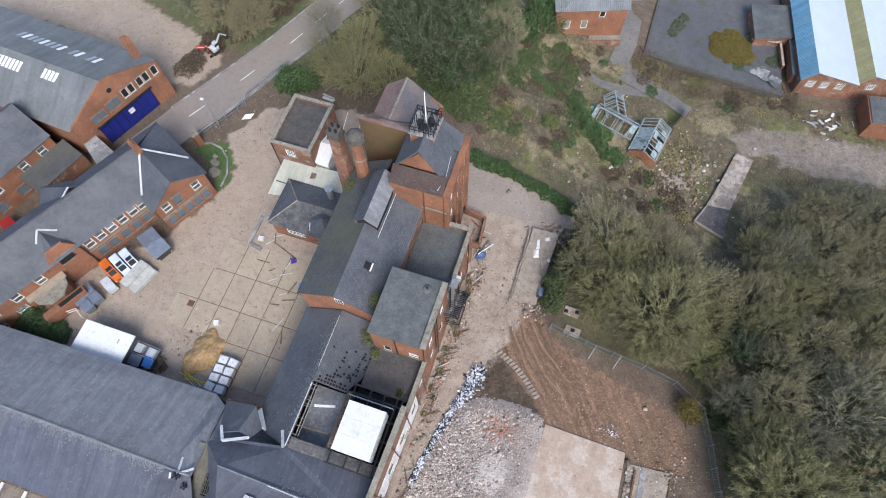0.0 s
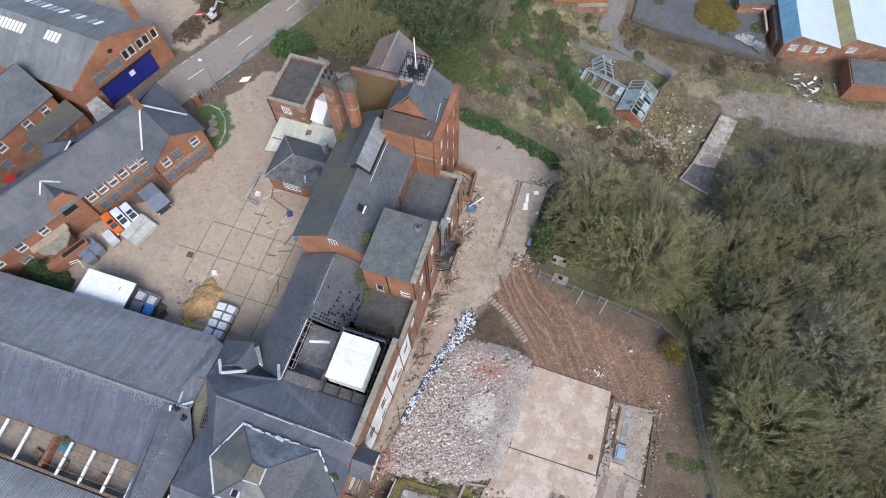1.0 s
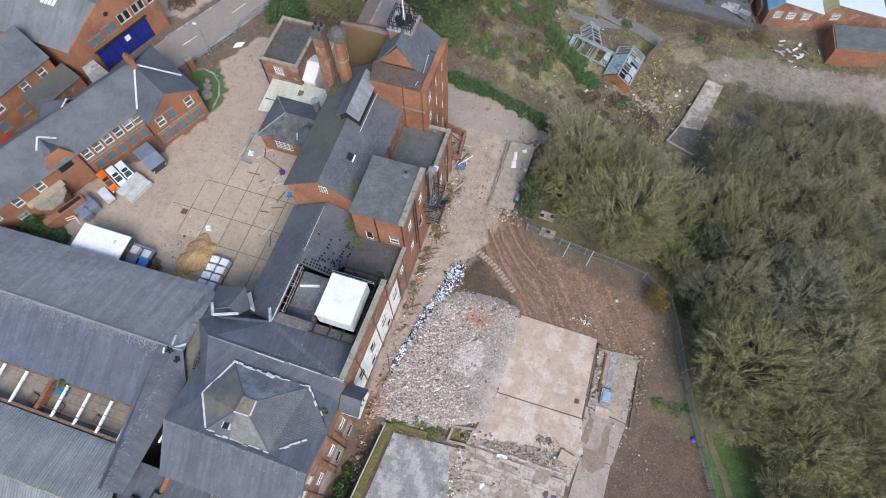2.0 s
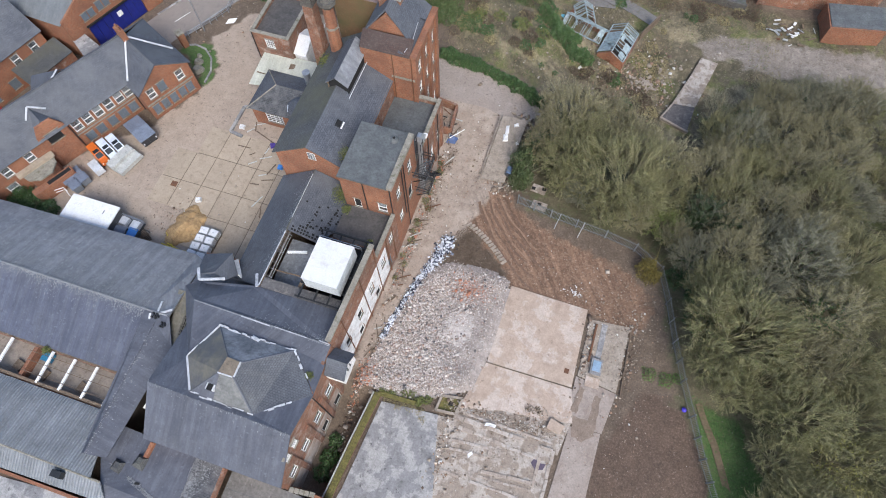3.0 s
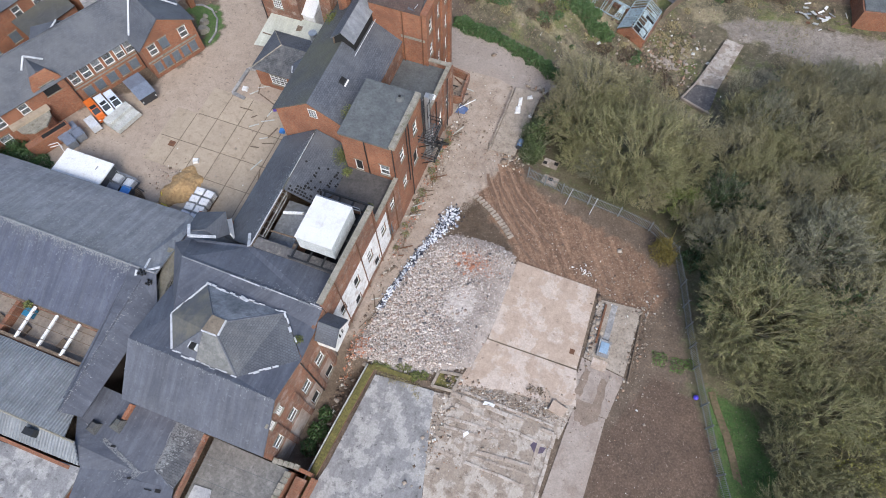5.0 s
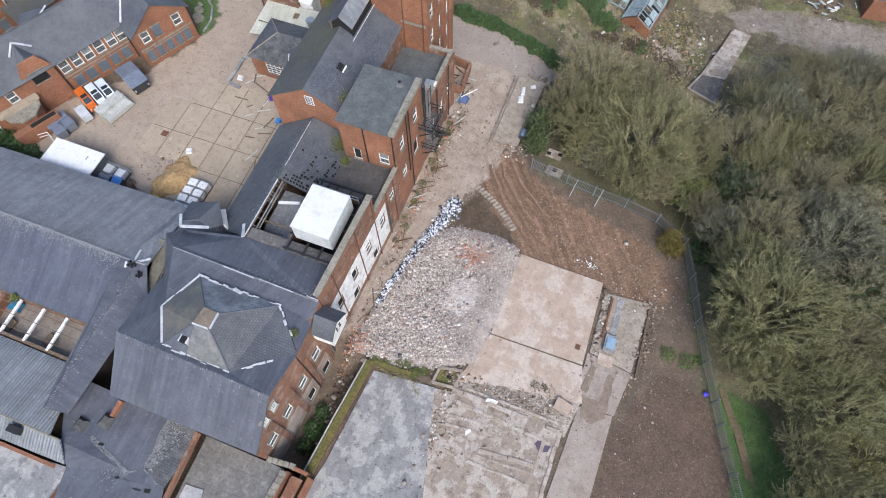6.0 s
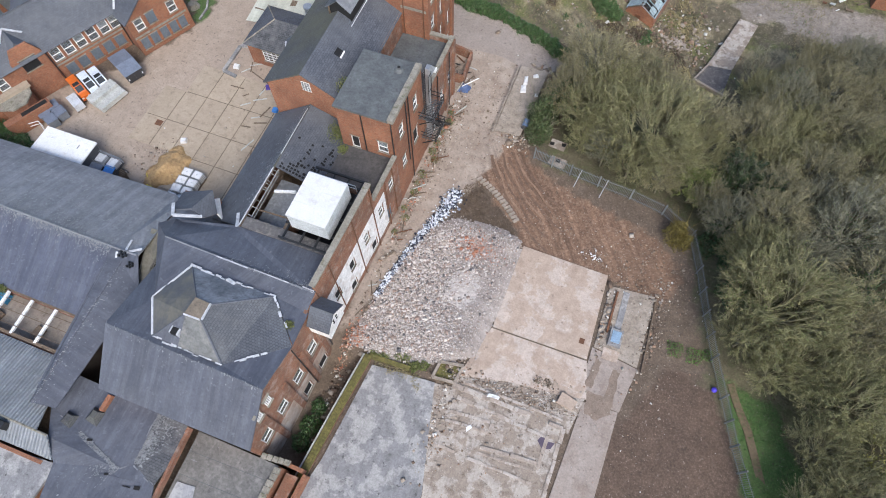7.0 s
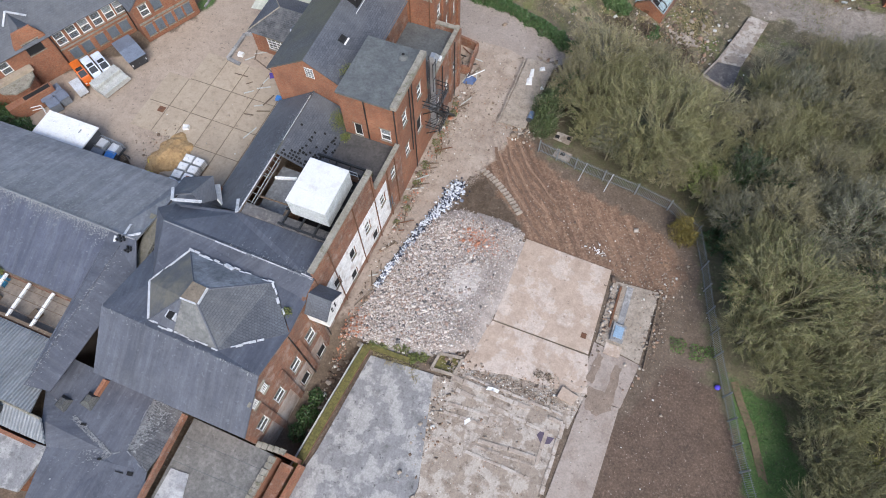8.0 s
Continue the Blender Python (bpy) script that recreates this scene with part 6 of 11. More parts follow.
def garage():
    t = thing("garage_works", (-58, 34, 0), "brick garage with a blue sliding door and grey sheet roof", "building")
    p0, p1 = (-58.4, 27.2), (-53.5, 40.0)
    d = (Vector(p1) - Vector(p0)).normalized()
    length = (Vector(p1) - Vector(p0)).length
    back = Vector((-0.997, 0.07))

    def g(u, w, z):
        q = Vector(p0) + d * u + back * w
        return (q.x, q.y, z)

    wins = [(3.1, 4.5, 0.9, 1.1, "board"), (4.1, 4.5, 0.9, 1.1, "board"), (5.5, 4.6, 0.9, 1.3, "board"), (6.5, 4.6, 0.9, 1.3, "board"), (8.0, 4.7, 0.9, 1.5, "open"), (9.0, 4.7, 0.9, 1.5, "open"), (10.4, 4.7, 0.9, 1.5, "open"), (11.4, 4.7, 0.9, 1.5, "open"), (12.8, 4.7, 0.9, 1.5, "open")]
    walled(t, p0, p1, 0, 6.2, BRICK, wins, [(length - 0.3, 6.6), (7.6, 9.05), (6.2, 9.2)], extra=[(2.6, 11.0, 0, 3.6)])
    for k in range(7):
        u0 = 2.62 + k * 1.2
        a, b_ = g(u0, 0.16, 0), g(u0 + 1.17, 0.16, 0)
        part("door_panel", Geo().wall(a[:2], b_[:2], 0.05, 3.6, [], 0.08), BLUE_DOOR, t, "blue painted sliding door panel")
    part("door_rail", Geo().bar(g(2.4, -0.1, 3.7), g(11.2, -0.1, 3.7), 0.25, 0.2), STEEL_DARK, t)
    part("notice", Geo().wall(g(7.0, 0.1, 0)[:2], g(7.8, 0.1, 0)[:2], 2.0, 2.8, [], 0.03), PAINT_WHITE, t)
    part("round_vent", Geo().tube((Vector(g(6.6, 0, 7.4)) + Vector((0.03, -0.012, 0))), (Vector(g(6.6, 0, 7.4)) + Vector((-0.1, 0.04, 0))), 0.35, n=12), STEEL_DARK, t)
    far = 30
    part("wall", Geo().wall(g(length, 0, 0)[:2], g(length, far, 0)[:2], 0, 6.0, [], 0.3), BRICK, t)
    part("wall", Geo().wall(g(0, far, 0)[:2], g(0, 0, 0)[:2], 0, 6.0, [], 0.3), BRICK, t)
    roofed(t, [g(-0.3, 0.2, 5.9), g(6.4, 0.2, 9.25), g(6.4, far, 9.25), g(-0.3, far, 5.9)], SHEET_GREY, label="plain grey sheet slope with rooflights")
    roofed(t, [g(6.4, 0.2, 9.25), g(length + 0.2, 0.2, 6.5), g(length + 0.2, far, 6.5), g(6.4, far, 9.25)], SHEET_GREY)
    for w, n, u0, u1 in ((5.6, 4, 4.5, 5.7), (11.0, 8, 4.2, 5.5)):
        for k in range(n):
            a, z0_, z1_ = w + k * 0.58, 5.96 + (u0 + 0.3) * 0.5, 5.96 + (u1 + 0.3) * 0.5
            part("rooflight", Geo().slab([g(u0, a, z0_), g(u1, a, z1_), g(u1, a + 0.4, z1_), g(u0, a + 0.4, z0_)], 0.04), PANEL_WHITE, t)
    slope = 2.75 / (length + 0.2 - 6.4)
    for k in range(14):
        a, z0_, z1_ = 4.3 + k * 0.92, 9.3 - 2.9 * slope, 9.3 - 4.1 * slope
        if k in (2, 5):
            continue
        part("rooflight", Geo().slab([g(9.3, a, z0_), g(10.5, a, z1_), g(10.5, a + 0.5, z1_), g(9.3, a + 0.5, z0_)], 0.04), GREY_SHEEN if k % 3 else PANEL_WHITE, t)
    part("chimney", Geo().prism([g(12.8, 1.9, 0)[:2], g(13.5, 1.9, 0)[:2], g(13.5, 2.7, 0)[:2], g(12.8, 2.7, 0)[:2]], 5, 10.3), BRICK, t)
    a = thing("garage_annex", (-57, 24.8, 0), "low annex with a pale flat roof", "outbuilding")
    part("roof", Geo().prism([(-61.2, 28.9), (-55.3, 25.0), (-53.9, 27.2), (-57.6, 28.7), (-60.0, 30.0)], 2.9, 3.1), CONCRETE_GREY, a)
    part("wall", Geo().prism([(-60.9, 28.8), (-55.4, 25.3), (-54.3, 27.0), (-57.7, 28.4), (-60.0, 29.6)], 0, 2.9), BRICK, a)


def west_house():
    t = thing("brick_house", (-64, 22, 0), "brick house with a slate roof across the lane", "building")
    p0, p1 = (-66.1, 11.6), (-61.6, 25.9)
    d = (Vector(p1) - Vector(p0)).normalized()
    back = Vector((-d.y, d.x))
    length = (Vector(p1) - Vector(p0)).length

    def g(u, w, z):
        q = Vector(p0) + d * u + back * w
        return (q.x, q.y, z)

    wins = [(u, z, 1.1, 1.5, "sash") for u in (3.4, 6.2, 10.4, 13.2) for z in (3.2,)] + [(u, 0.7, 1.2, 1.4, "board") for u in (5, 8.2, 10.8, 13.6)]
    walled(t, p0, p1, 0, 5.4, BRICK, wins)
    part("wall", Geo().wall(g(length, 0, 0)[:2], g(length, 8, 0)[:2], 0, 5.4, [], 0.3, [(4, 8.3)]), BRICK, t)
    roofed(t, [g(-4, -0.3, 5.3), g(length + 0.2, -0.3, 5.3), g(length + 0.2, 4, 8.5), g(-4, 4, 8.5)], SLATE)
    roofed(t, [g(-4, 4, 8.5), g(length + 0.2, 4, 8.5), g(length + 0.2, 8.3, 5.3), g(-4, 8.3, 5.3)], SLATE)
    part("lean_to_roof", Geo().slab([g(9, -3.2, 2.6), g(16, -3.2, 2.6), g(16, 0, 3.4), g(9, 0, 3.4)], 0.12), SLATE_MOSS, t)
    part("lean_to_wall", Geo().wall(g(9, -3, 0)[:2], g(16, -3, 0)[:2], 0, 2.5, [], 0.25), BRICK_OLD, t)
    part("canopy", Geo().prism([g(3.2, -3.6, 0)[:2], g(4.6, -3.6, 0)[:2], g(4.6, -1.6, 0)[:2], g(3.2, -1.6, 0)[:2]], 1.0, 1.6), plain("red_cloth", (0.35, 0.02, 0.02)), t)


def north_house():
    t = thing("brick_cottage", (-1, 76, -2.5), "brick cottage with boarded windows on a stone plinth", "house")
    p0, p1 = (-6.0, 69.6), (3.9, 73.2)
    z = -4.0
    walled(t, p0, p1, z, 1.6, BRICK, [(1.9, -2.1, 1.0, 1.6, "pale"), (4.5, -2.1, 1.0, 1.6, "pale"), (6.9, 0.0, 0.9, 1.1, "open")])
    part("plinth", Geo().wall((-7.8, 67.9), (4.3, 71.7), z - 2, z + 0.4, [], 0.5), BRICK_OLD, t)
    part("terrace", Geo().prism([(-7.7, 68.3), (4.2, 72.1), (3.9, 73.1), (-8.0, 69.4)], z - 1, z + 0.35), STONE, t)
    d = (Vector(p1) - Vector(p0)).normalized()
    b_ = Vector((-d.y, d.x))
    q = [Vector(p0) - d * 0.3 - b_ * 0.3, Vector(p1) + d * 0.3 - b_ * 0.3]
    mid, far = [v + b_ * 4 for v in q], [v + b_ * 8 for v in q]
    roofed(t, [(*q[0], 1.6), (*q[1], 1.6), (*mid[1], 4.0), (*mid[0], 4.0)], CORRUGATED)
    roofed(t, [(*mid[0], 4.0), (*mid[1], 4.0), (*far[1], 1.6), (*far[0], 1.6)], CORRUGATED)
    e = Vector(p1)
    part("wall", Geo().wall(p1, tuple(e + b_ * 7.6), z, 1.5, [], 0.3, [(3.8, 3.8)]), BRICK, t)


def east_sheds():
    blue = streaky("blue_sheet_roof", (0.13, 0.33, 0.5), (0.16, 0.38, 0.55), (0.3, 0.45, 0.55), 0.5, 0.25)
    white = rough_mat("white_sheet_roof", (0.5, 0.57, 0.65), (0.46, 0.53, 0.61), 0.4, rough=0.5, bump=0.05, depth=0.2)
    yellow = streaky("yellowed_sheet_roof", (0.4, 0.35, 0.14), (0.46, 0.4, 0.2), (0.3, 0.28, 0.15), 0.6, 0.25)
    t = thing("east_factory", (29.9, 71.3, -6), "brick factory with blue, white and yellowed sheet roofs", "building")
    y0, y1, g = 71.6, 125, -6.6
    part("wall", Geo().wall((30.2, y0), (38.3, y0), g, -2.6, [(u - 0.6, u + 0.6, -4.2, -2.9) for u in (1.6, 3.6, 5.8)], 0.3, [(8.1, -2.6), (1.4, -0.95)]), BRICK_OLD, t)
    for u in (1.6, 3.6, 5.8):
        window(t, (30.2, y0), (38.3, y0), u, -4.2, 1.2, 1.3, "bars")
    part("wall", Geo().wall((38.3, y0 + 0.3), (48, y0 + 0.3), g, -2.6, [(1.4, 2.6, -4.0, -2.8)], 0.3, [(9.7, -2.6), (1.2, -0.95)]), BRICK_OLD, t)
    window(t, (38.3, y0 + 0.3), (48, y0 + 0.3), 2.0, -4.0, 1.2, 1.2, "bars")
    part("wall", Geo().wall((30.2, y1), (30.2, y0), g, -2.6, [], 0.3), BRICK_OLD, t)
    roofed(t, [(29.9, y0 - 0.3, -2.6), (31.6, y0 - 0.3, -0.8), (31.6, y1, -0.8), (29.9, y1, -2.6)], blue, 0.1, label="blue sheet slope")
    roofed(t, [(31.6, y0 - 0.3, -0.8), (38.2, y0 - 0.3, -2.5), (38.2, y1, -2.5), (31.6, y1, -0.8)], white, 0.1, label="white sheet slope")
    roofed(t, [(38.2, y0, -2.5), (39.5, y0, -0.8), (39.5, y1, -0.8), (38.2, y1, -2.5)], yellow, 0.1, label="yellowed sheet slope")
    roofed(t, [(39.5, y0, -0.8), (47.5, y0, -2.5), (47.5, y1, -2.5), (39.5, y1, -0.8)], white, 0.1)
    t.matrix_basis = pose(30.66, 71.7, -6, 0, 0, 10.7)
    k = thing("brick_annex", (43, 66, -6), "brick annex with a flat roof", "outbuilding")
    part("wall", Geo().prism([(41.0, 67.3), (49, 68.8), (49, 74), (40.3, 72.4)], g, -3.2), BRICK, k)
    part("roof", Geo().prism([(41.2, 67.6), (49, 69.1), (49, 73.8), (40.5, 72.2)], -3.2, -3.05), FELT, k)
    w = thing("grey_cabin", (26.5, 78, -4.6), "grey flat-roofed cabin in the tarmac yard", "cabin")
    part("wall", Geo().prism([(23.8, 78.7), (29.1, 80.5), (28.0, 86.5), (22.5, 85.0)], -5.3, -3.4), BRICK_OLD, w)
    part("roof", Geo().prism([(23.62, 78.4), (29.4, 80.24), (28.24, 86.8), (22.25, 85.3)], -3.4, -3.2), FELT, w)
    y_ = thing("yard_wall", (28, 79, -5.3), "low brick yard wall with a pale coping", "wall")
    for a, b_ in (((23.6, 79.2), (27.8, 79.9)), ((27.8, 79.9), (28.7, 75.4))):
        part("wall", Geo().bar((*a, -5.0), (*b_, -5.0), 0.24, 1.3), BRICK_OLD, y_)
        part("coping", Geo().bar((*a, -4.3), (*b_, -4.3), 0.34, 0.12), CONCRETE_PALE, y_)
    n_ = thing("narrow_lean_to", (30, 78, -5.3), "narrow felt-roofed lean-to along the factory wall", "outbuilding")
    part("wall", Geo().prism([(28.7, 81.0), (30.1, 81.3), (31.2, 73.9), (30.0, 73.5)], -5.5, -3.7), BRICK_OLD, n_)
    part("roof", Geo().prism([(28.55, 81.2), (30.2, 81.5), (31.35, 73.8), (29.85, 73.3)], -3.7, -3.55), FELT, n_)
    p_ = thing("sheet_pile", (26.4, 73.4, -5.2), "flat pile of grey sheets and broken panels", "sheets")
    pile = random.Random(52)
    for k in range(14):
        x, y = 24.4 + k * 0.3 + pile.uniform(-0.3, 0.3), 74.6 - k * 0.17 + pile.uniform(-0.7, 0.7)
        a, w_, l_ = pile.uniform(-0.5, 0.3), pile.uniform(0.3, 0.7), pile.uniform(0.5, 1.1)
        ca, sa = math.cos(a), math.sin(a)
        zz = -5.15 + 0.03 * k
        part("panel", Geo().slab([(x + ca * i * l_ - sa * j * w_, y + sa * i * l_ + ca * j * w_, zz + 0.06 * i * j) for i, j in ((-1, -1), (1, -1), (1, 1), (-1, 1))], 0.04), pile.choice((CONCRETE_GREY, CORRUGATED, FELT, FELT)), p_)
    edge_strip("boundary_wall", [(8.4, 72.0), (19.2, 70.9), (29.4, 70.4)], 0.35, -6.5, -4.9, STONE_DARK, "low sooty boundary wall of the tarmac yard", "wall")
    edge_strip("boundary_wall", [(8.4, 72.0), (8.8, 100)], 0.35, -6.5, -4.9, STONE_DARK, "low sooty boundary wall of the tarmac yard", "wall")


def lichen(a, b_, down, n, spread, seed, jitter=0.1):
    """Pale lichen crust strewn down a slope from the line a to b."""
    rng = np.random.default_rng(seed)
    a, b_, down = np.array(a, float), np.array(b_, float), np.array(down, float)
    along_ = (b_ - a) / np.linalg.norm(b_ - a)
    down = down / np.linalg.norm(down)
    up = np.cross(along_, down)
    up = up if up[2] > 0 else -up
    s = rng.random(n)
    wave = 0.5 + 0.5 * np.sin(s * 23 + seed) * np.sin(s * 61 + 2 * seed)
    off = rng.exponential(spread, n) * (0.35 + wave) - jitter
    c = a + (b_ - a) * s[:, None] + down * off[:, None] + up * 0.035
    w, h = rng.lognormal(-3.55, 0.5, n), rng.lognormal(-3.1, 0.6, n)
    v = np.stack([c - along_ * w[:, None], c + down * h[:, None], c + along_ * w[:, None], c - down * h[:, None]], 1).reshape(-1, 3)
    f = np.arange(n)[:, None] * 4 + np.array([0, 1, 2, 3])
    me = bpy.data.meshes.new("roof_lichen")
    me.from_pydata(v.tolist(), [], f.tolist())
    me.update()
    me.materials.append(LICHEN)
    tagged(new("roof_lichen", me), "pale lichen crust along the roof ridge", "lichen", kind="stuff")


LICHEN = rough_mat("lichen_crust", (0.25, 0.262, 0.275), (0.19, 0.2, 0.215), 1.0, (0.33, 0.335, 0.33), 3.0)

for build in (south_range, long_shed, south_roofs, yard_house, garage, west_house, north_house, east_sheds):
    build()
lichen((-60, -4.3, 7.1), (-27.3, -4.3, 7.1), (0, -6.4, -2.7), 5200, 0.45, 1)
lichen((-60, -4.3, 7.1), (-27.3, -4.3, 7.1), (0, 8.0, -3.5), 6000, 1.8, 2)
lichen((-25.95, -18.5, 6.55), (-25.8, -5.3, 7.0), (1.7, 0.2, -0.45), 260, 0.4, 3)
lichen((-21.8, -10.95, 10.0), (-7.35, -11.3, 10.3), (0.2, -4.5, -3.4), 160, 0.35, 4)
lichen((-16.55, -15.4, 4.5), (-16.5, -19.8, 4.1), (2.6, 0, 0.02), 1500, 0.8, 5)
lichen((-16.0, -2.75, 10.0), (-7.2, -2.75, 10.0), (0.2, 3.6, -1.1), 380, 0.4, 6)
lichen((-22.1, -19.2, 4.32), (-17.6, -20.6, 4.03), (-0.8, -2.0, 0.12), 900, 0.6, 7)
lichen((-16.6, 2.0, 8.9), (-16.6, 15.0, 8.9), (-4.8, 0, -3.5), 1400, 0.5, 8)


# ---- foliage helpers ----
def foliage_mat(name, one, two, rough=0.8):
    m, nt, b = material(name)
    g = nt.nodes.new("ShaderNodeNewGeometry")
    info = nt.nodes.new("ShaderNodeObjectInfo")
    c = mixed(nt, one, two, g.outputs["Random Per Island"])
    h = nt.nodes.new("ShaderNodeHueSaturation")
    r = nt.nodes.new("ShaderNodeMapRange")
    r.inputs[3].default_value, r.inputs[4].default_value = 0.86, 1.2
    nt.links.new(info.outputs["Random"], r.inputs[0])
    nt.links.new(r.outputs[0], h.inputs["Value"])
    nt.links.new(c, h.inputs["Color"])
    nt.links.new(h.outputs[0], b.inputs["Base Color"])
    b.inputs["Roughness"].default_value = rough
    return m


TWIG = foliage_mat("spring_twigs", (0.255, 0.242, 0.122), (0.165, 0.163, 0.076))
TWIG_GREY = foliage_mat("bare_twigs", (0.235, 0.228, 0.155), (0.155, 0.153, 0.104))
BUDS = foliage_mat("young_leaves", (0.11, 0.14, 0.042), (0.18, 0.19, 0.065))
IVY = foliage_mat("ivy_leaves", (0.032, 0.078, 0.024), (0.075, 0.13, 0.045), 0.5)
GOLD = foliage_mat("golden_twigs", (0.25, 0.19, 0.045), (0.14, 0.125, 0.035))


def fast_mesh(name, verts, faces, mat):
    me = bpy.data.meshes.new(name)
    verts, faces = np.asarray(verts, np.float32), np.asarray(faces, np.int32)
    me.vertices.add(len(verts))
    me.vertices.foreach_set("co", verts.ravel())
    k = faces.shape[1]
    me.loops.add(faces.size)
    me.loops.foreach_set("vertex_index", faces.ravel())
    me.polygons.add(len(faces))
    me.polygons.foreach_set("loop_start", np.arange(0, faces.size, k, dtype=np.int32))
    me.update(calc_edges=True)
    me.materials.append(mat)
    return me


def needles(rng, base, way, length, width):
    """Thin twigs as slim crossed triangles: base and way are (n, 3)."""
    n = len(base)
    side = np.cross(way, rng.normal(size=(n, 3)))
    side /= np.linalg.norm(side, axis=1, keepdims=True) + 1e-9
    w = (width * rng.uniform(0.7, 1.3, n))[:, None]
    bend = np.cross(way, side) * rng.normal(0, 0.12, n)[:, None] * length[:, None]
    mid = base + way * length[:, None] * 0.55 + bend
    tip = base + way * length[:, None]
    v = np.stack([base - side * w, base + side * w, mid + side * w * 0.7, mid - side * w * 0.7, tip], 1).reshape(-1, 3)
    i = np.arange(n)[:, None] * 5
    return v, np.concatenate([i + [0, 1, 2], i + [0, 2, 3], i + [3, 2, 4]])


def flakes(rng, centre, size):
    """Small leaf blades, one quad each."""
    n = len(centre)
    a = rng.normal(size=(n, 3))
    a /= np.linalg.norm(a, axis=1, keepdims=True)
    b_ = np.cross(a, rng.normal(size=(n, 3)))
    b_ /= np.linalg.norm(b_, axis=1, keepdims=True) + 1e-9
    s = (size * rng.uniform(0.6, 1.4, n))[:, None]
    v = np.stack([centre - a * s, centre + b_ * s * 0.5, centre + a * s, centre - b_ * s * 0.5], 1).reshape(-1, 3)
    i = np.arange(n)[:, None] * 4
    return v, i + [0, 1, 2, 3]




# ---- yard paving ----
JOINT = rough_mat("joint_filling", (0.13, 0.1, 0.075), (0.2, 0.155, 0.115), 0.5, (0.09, 0.085, 0.05), 3.0)


def yard_paving():
    t = thing("yard_paving", (-31, 14, 0), "dusty concrete yard paving in large bays with dark joints", "paving", kind="structure")
    xs = [-38.9, -36.1, -33.3, -30.5, -27.7, -24.9, -22.1]
    ys = [5.2, 9.6, 13.4, 17.7, 22.0]
    rnd = random.Random(8)
    part("joint_bed", boxes((-38.7, 9.7, -0.14, -22.3, 17.6, -0.02), (-35.9, 17.6, -0.14, -22.3, 21.8, -0.02), (-33.2, 5.4, -0.14, -22.3, 9.7, -0.02)), JOINT, t, "dark mossy joint filling")
    for i in range(len(xs) - 1):
        for j in range(len(ys) - 1):
            if j == 0 and i < 2:
                continue
            if j == 3 and i == 0:
                continue
            w, h = xs[i + 1] - xs[i] - 0.09, ys[j + 1] - ys[j] - 0.09

            def make(g):
                b = 0.03
                low = [(-w / 2, -h / 2), (w / 2, -h / 2), (w / 2, h / 2), (-w / 2, h / 2)]
                top = [(-w / 2 + b, -h / 2 + b), (w / 2 - b, -h / 2 + b), (w / 2 - b, h / 2 - b), (-w / 2 + b, h / 2 - b)]
                g.hull([(*p, -0.12) for p in low], [(*p, -0.02) for p in low])
                g.hull([(*p, -0.0201) for p in low], [(*p, 0.0) for p in top])

            me = shared(("slab", round(w, 2), round(h, 2)), make, CONCRETE)
            c = ((xs[i] + xs[i + 1]) / 2, (ys[j] + ys[j + 1]) / 2)
            part("slab", me, CONCRETE, t, basis=pose(*c, 0.012 + rnd.uniform(-0.008, 0.008), rnd.uniform(-0.12, 0.12), rnd.uniform(-0.12, 0.12), rnd.uniform(-0.25, 0.25)))


def put(t, m):
    t.matrix_basis = m
    return t


def boxes(*rows):
    g = Geo()
    for r in rows:
        g.box(*r)
    return g


yard_paving()


# ---- yard things ----
ORANGE = plain("orange_paint", (0.62, 0.14, 0.02), 0.4)
VAN_WHITE = plain("van_white_paint", (0.62, 0.68, 0.78), 0.3)
SCREEN = plain("dark_screen_glass", (0.03, 0.035, 0.04), 0.15)
RUBBER = plain("tyre_rubber", (0.02, 0.02, 0.02), 0.9)
GREY_PLASTIC = plain("grey_plastic", (0.2, 0.22, 0.25), 0.5)
GREY_DARK = plain("charcoal_steel", (0.05, 0.055, 0.065), 0.5)
LID_GREY = plain("blue_grey_lid", (0.17, 0.2, 0.26), 0.45)
BLUE_PLASTIC = plain("bright_blue_plastic", (0.05, 0.22, 0.6), 0.4)
YELLOW = plain("yellow_paint", (0.65, 0.52, 0.05), 0.45)
SAND = rough_mat("builders_sand", (0.4, 0.27, 0.135), (0.33, 0.215, 0.105), 0.8, (0.26, 0.165, 0.085), 2.0, 0.95, 0.5, 6.0)
PANEL_GREY = rough_mat("pale_grey_panel", (0.46, 0.47, 0.45), (0.4, 0.41, 0.39), 1.0, (0.33, 0.33, 0.3), 2.0, 0.7, 0.1)
STACK_WHITE = plain("white_wrapped_stack", (0.55, 0.58, 0.62), 0.5)


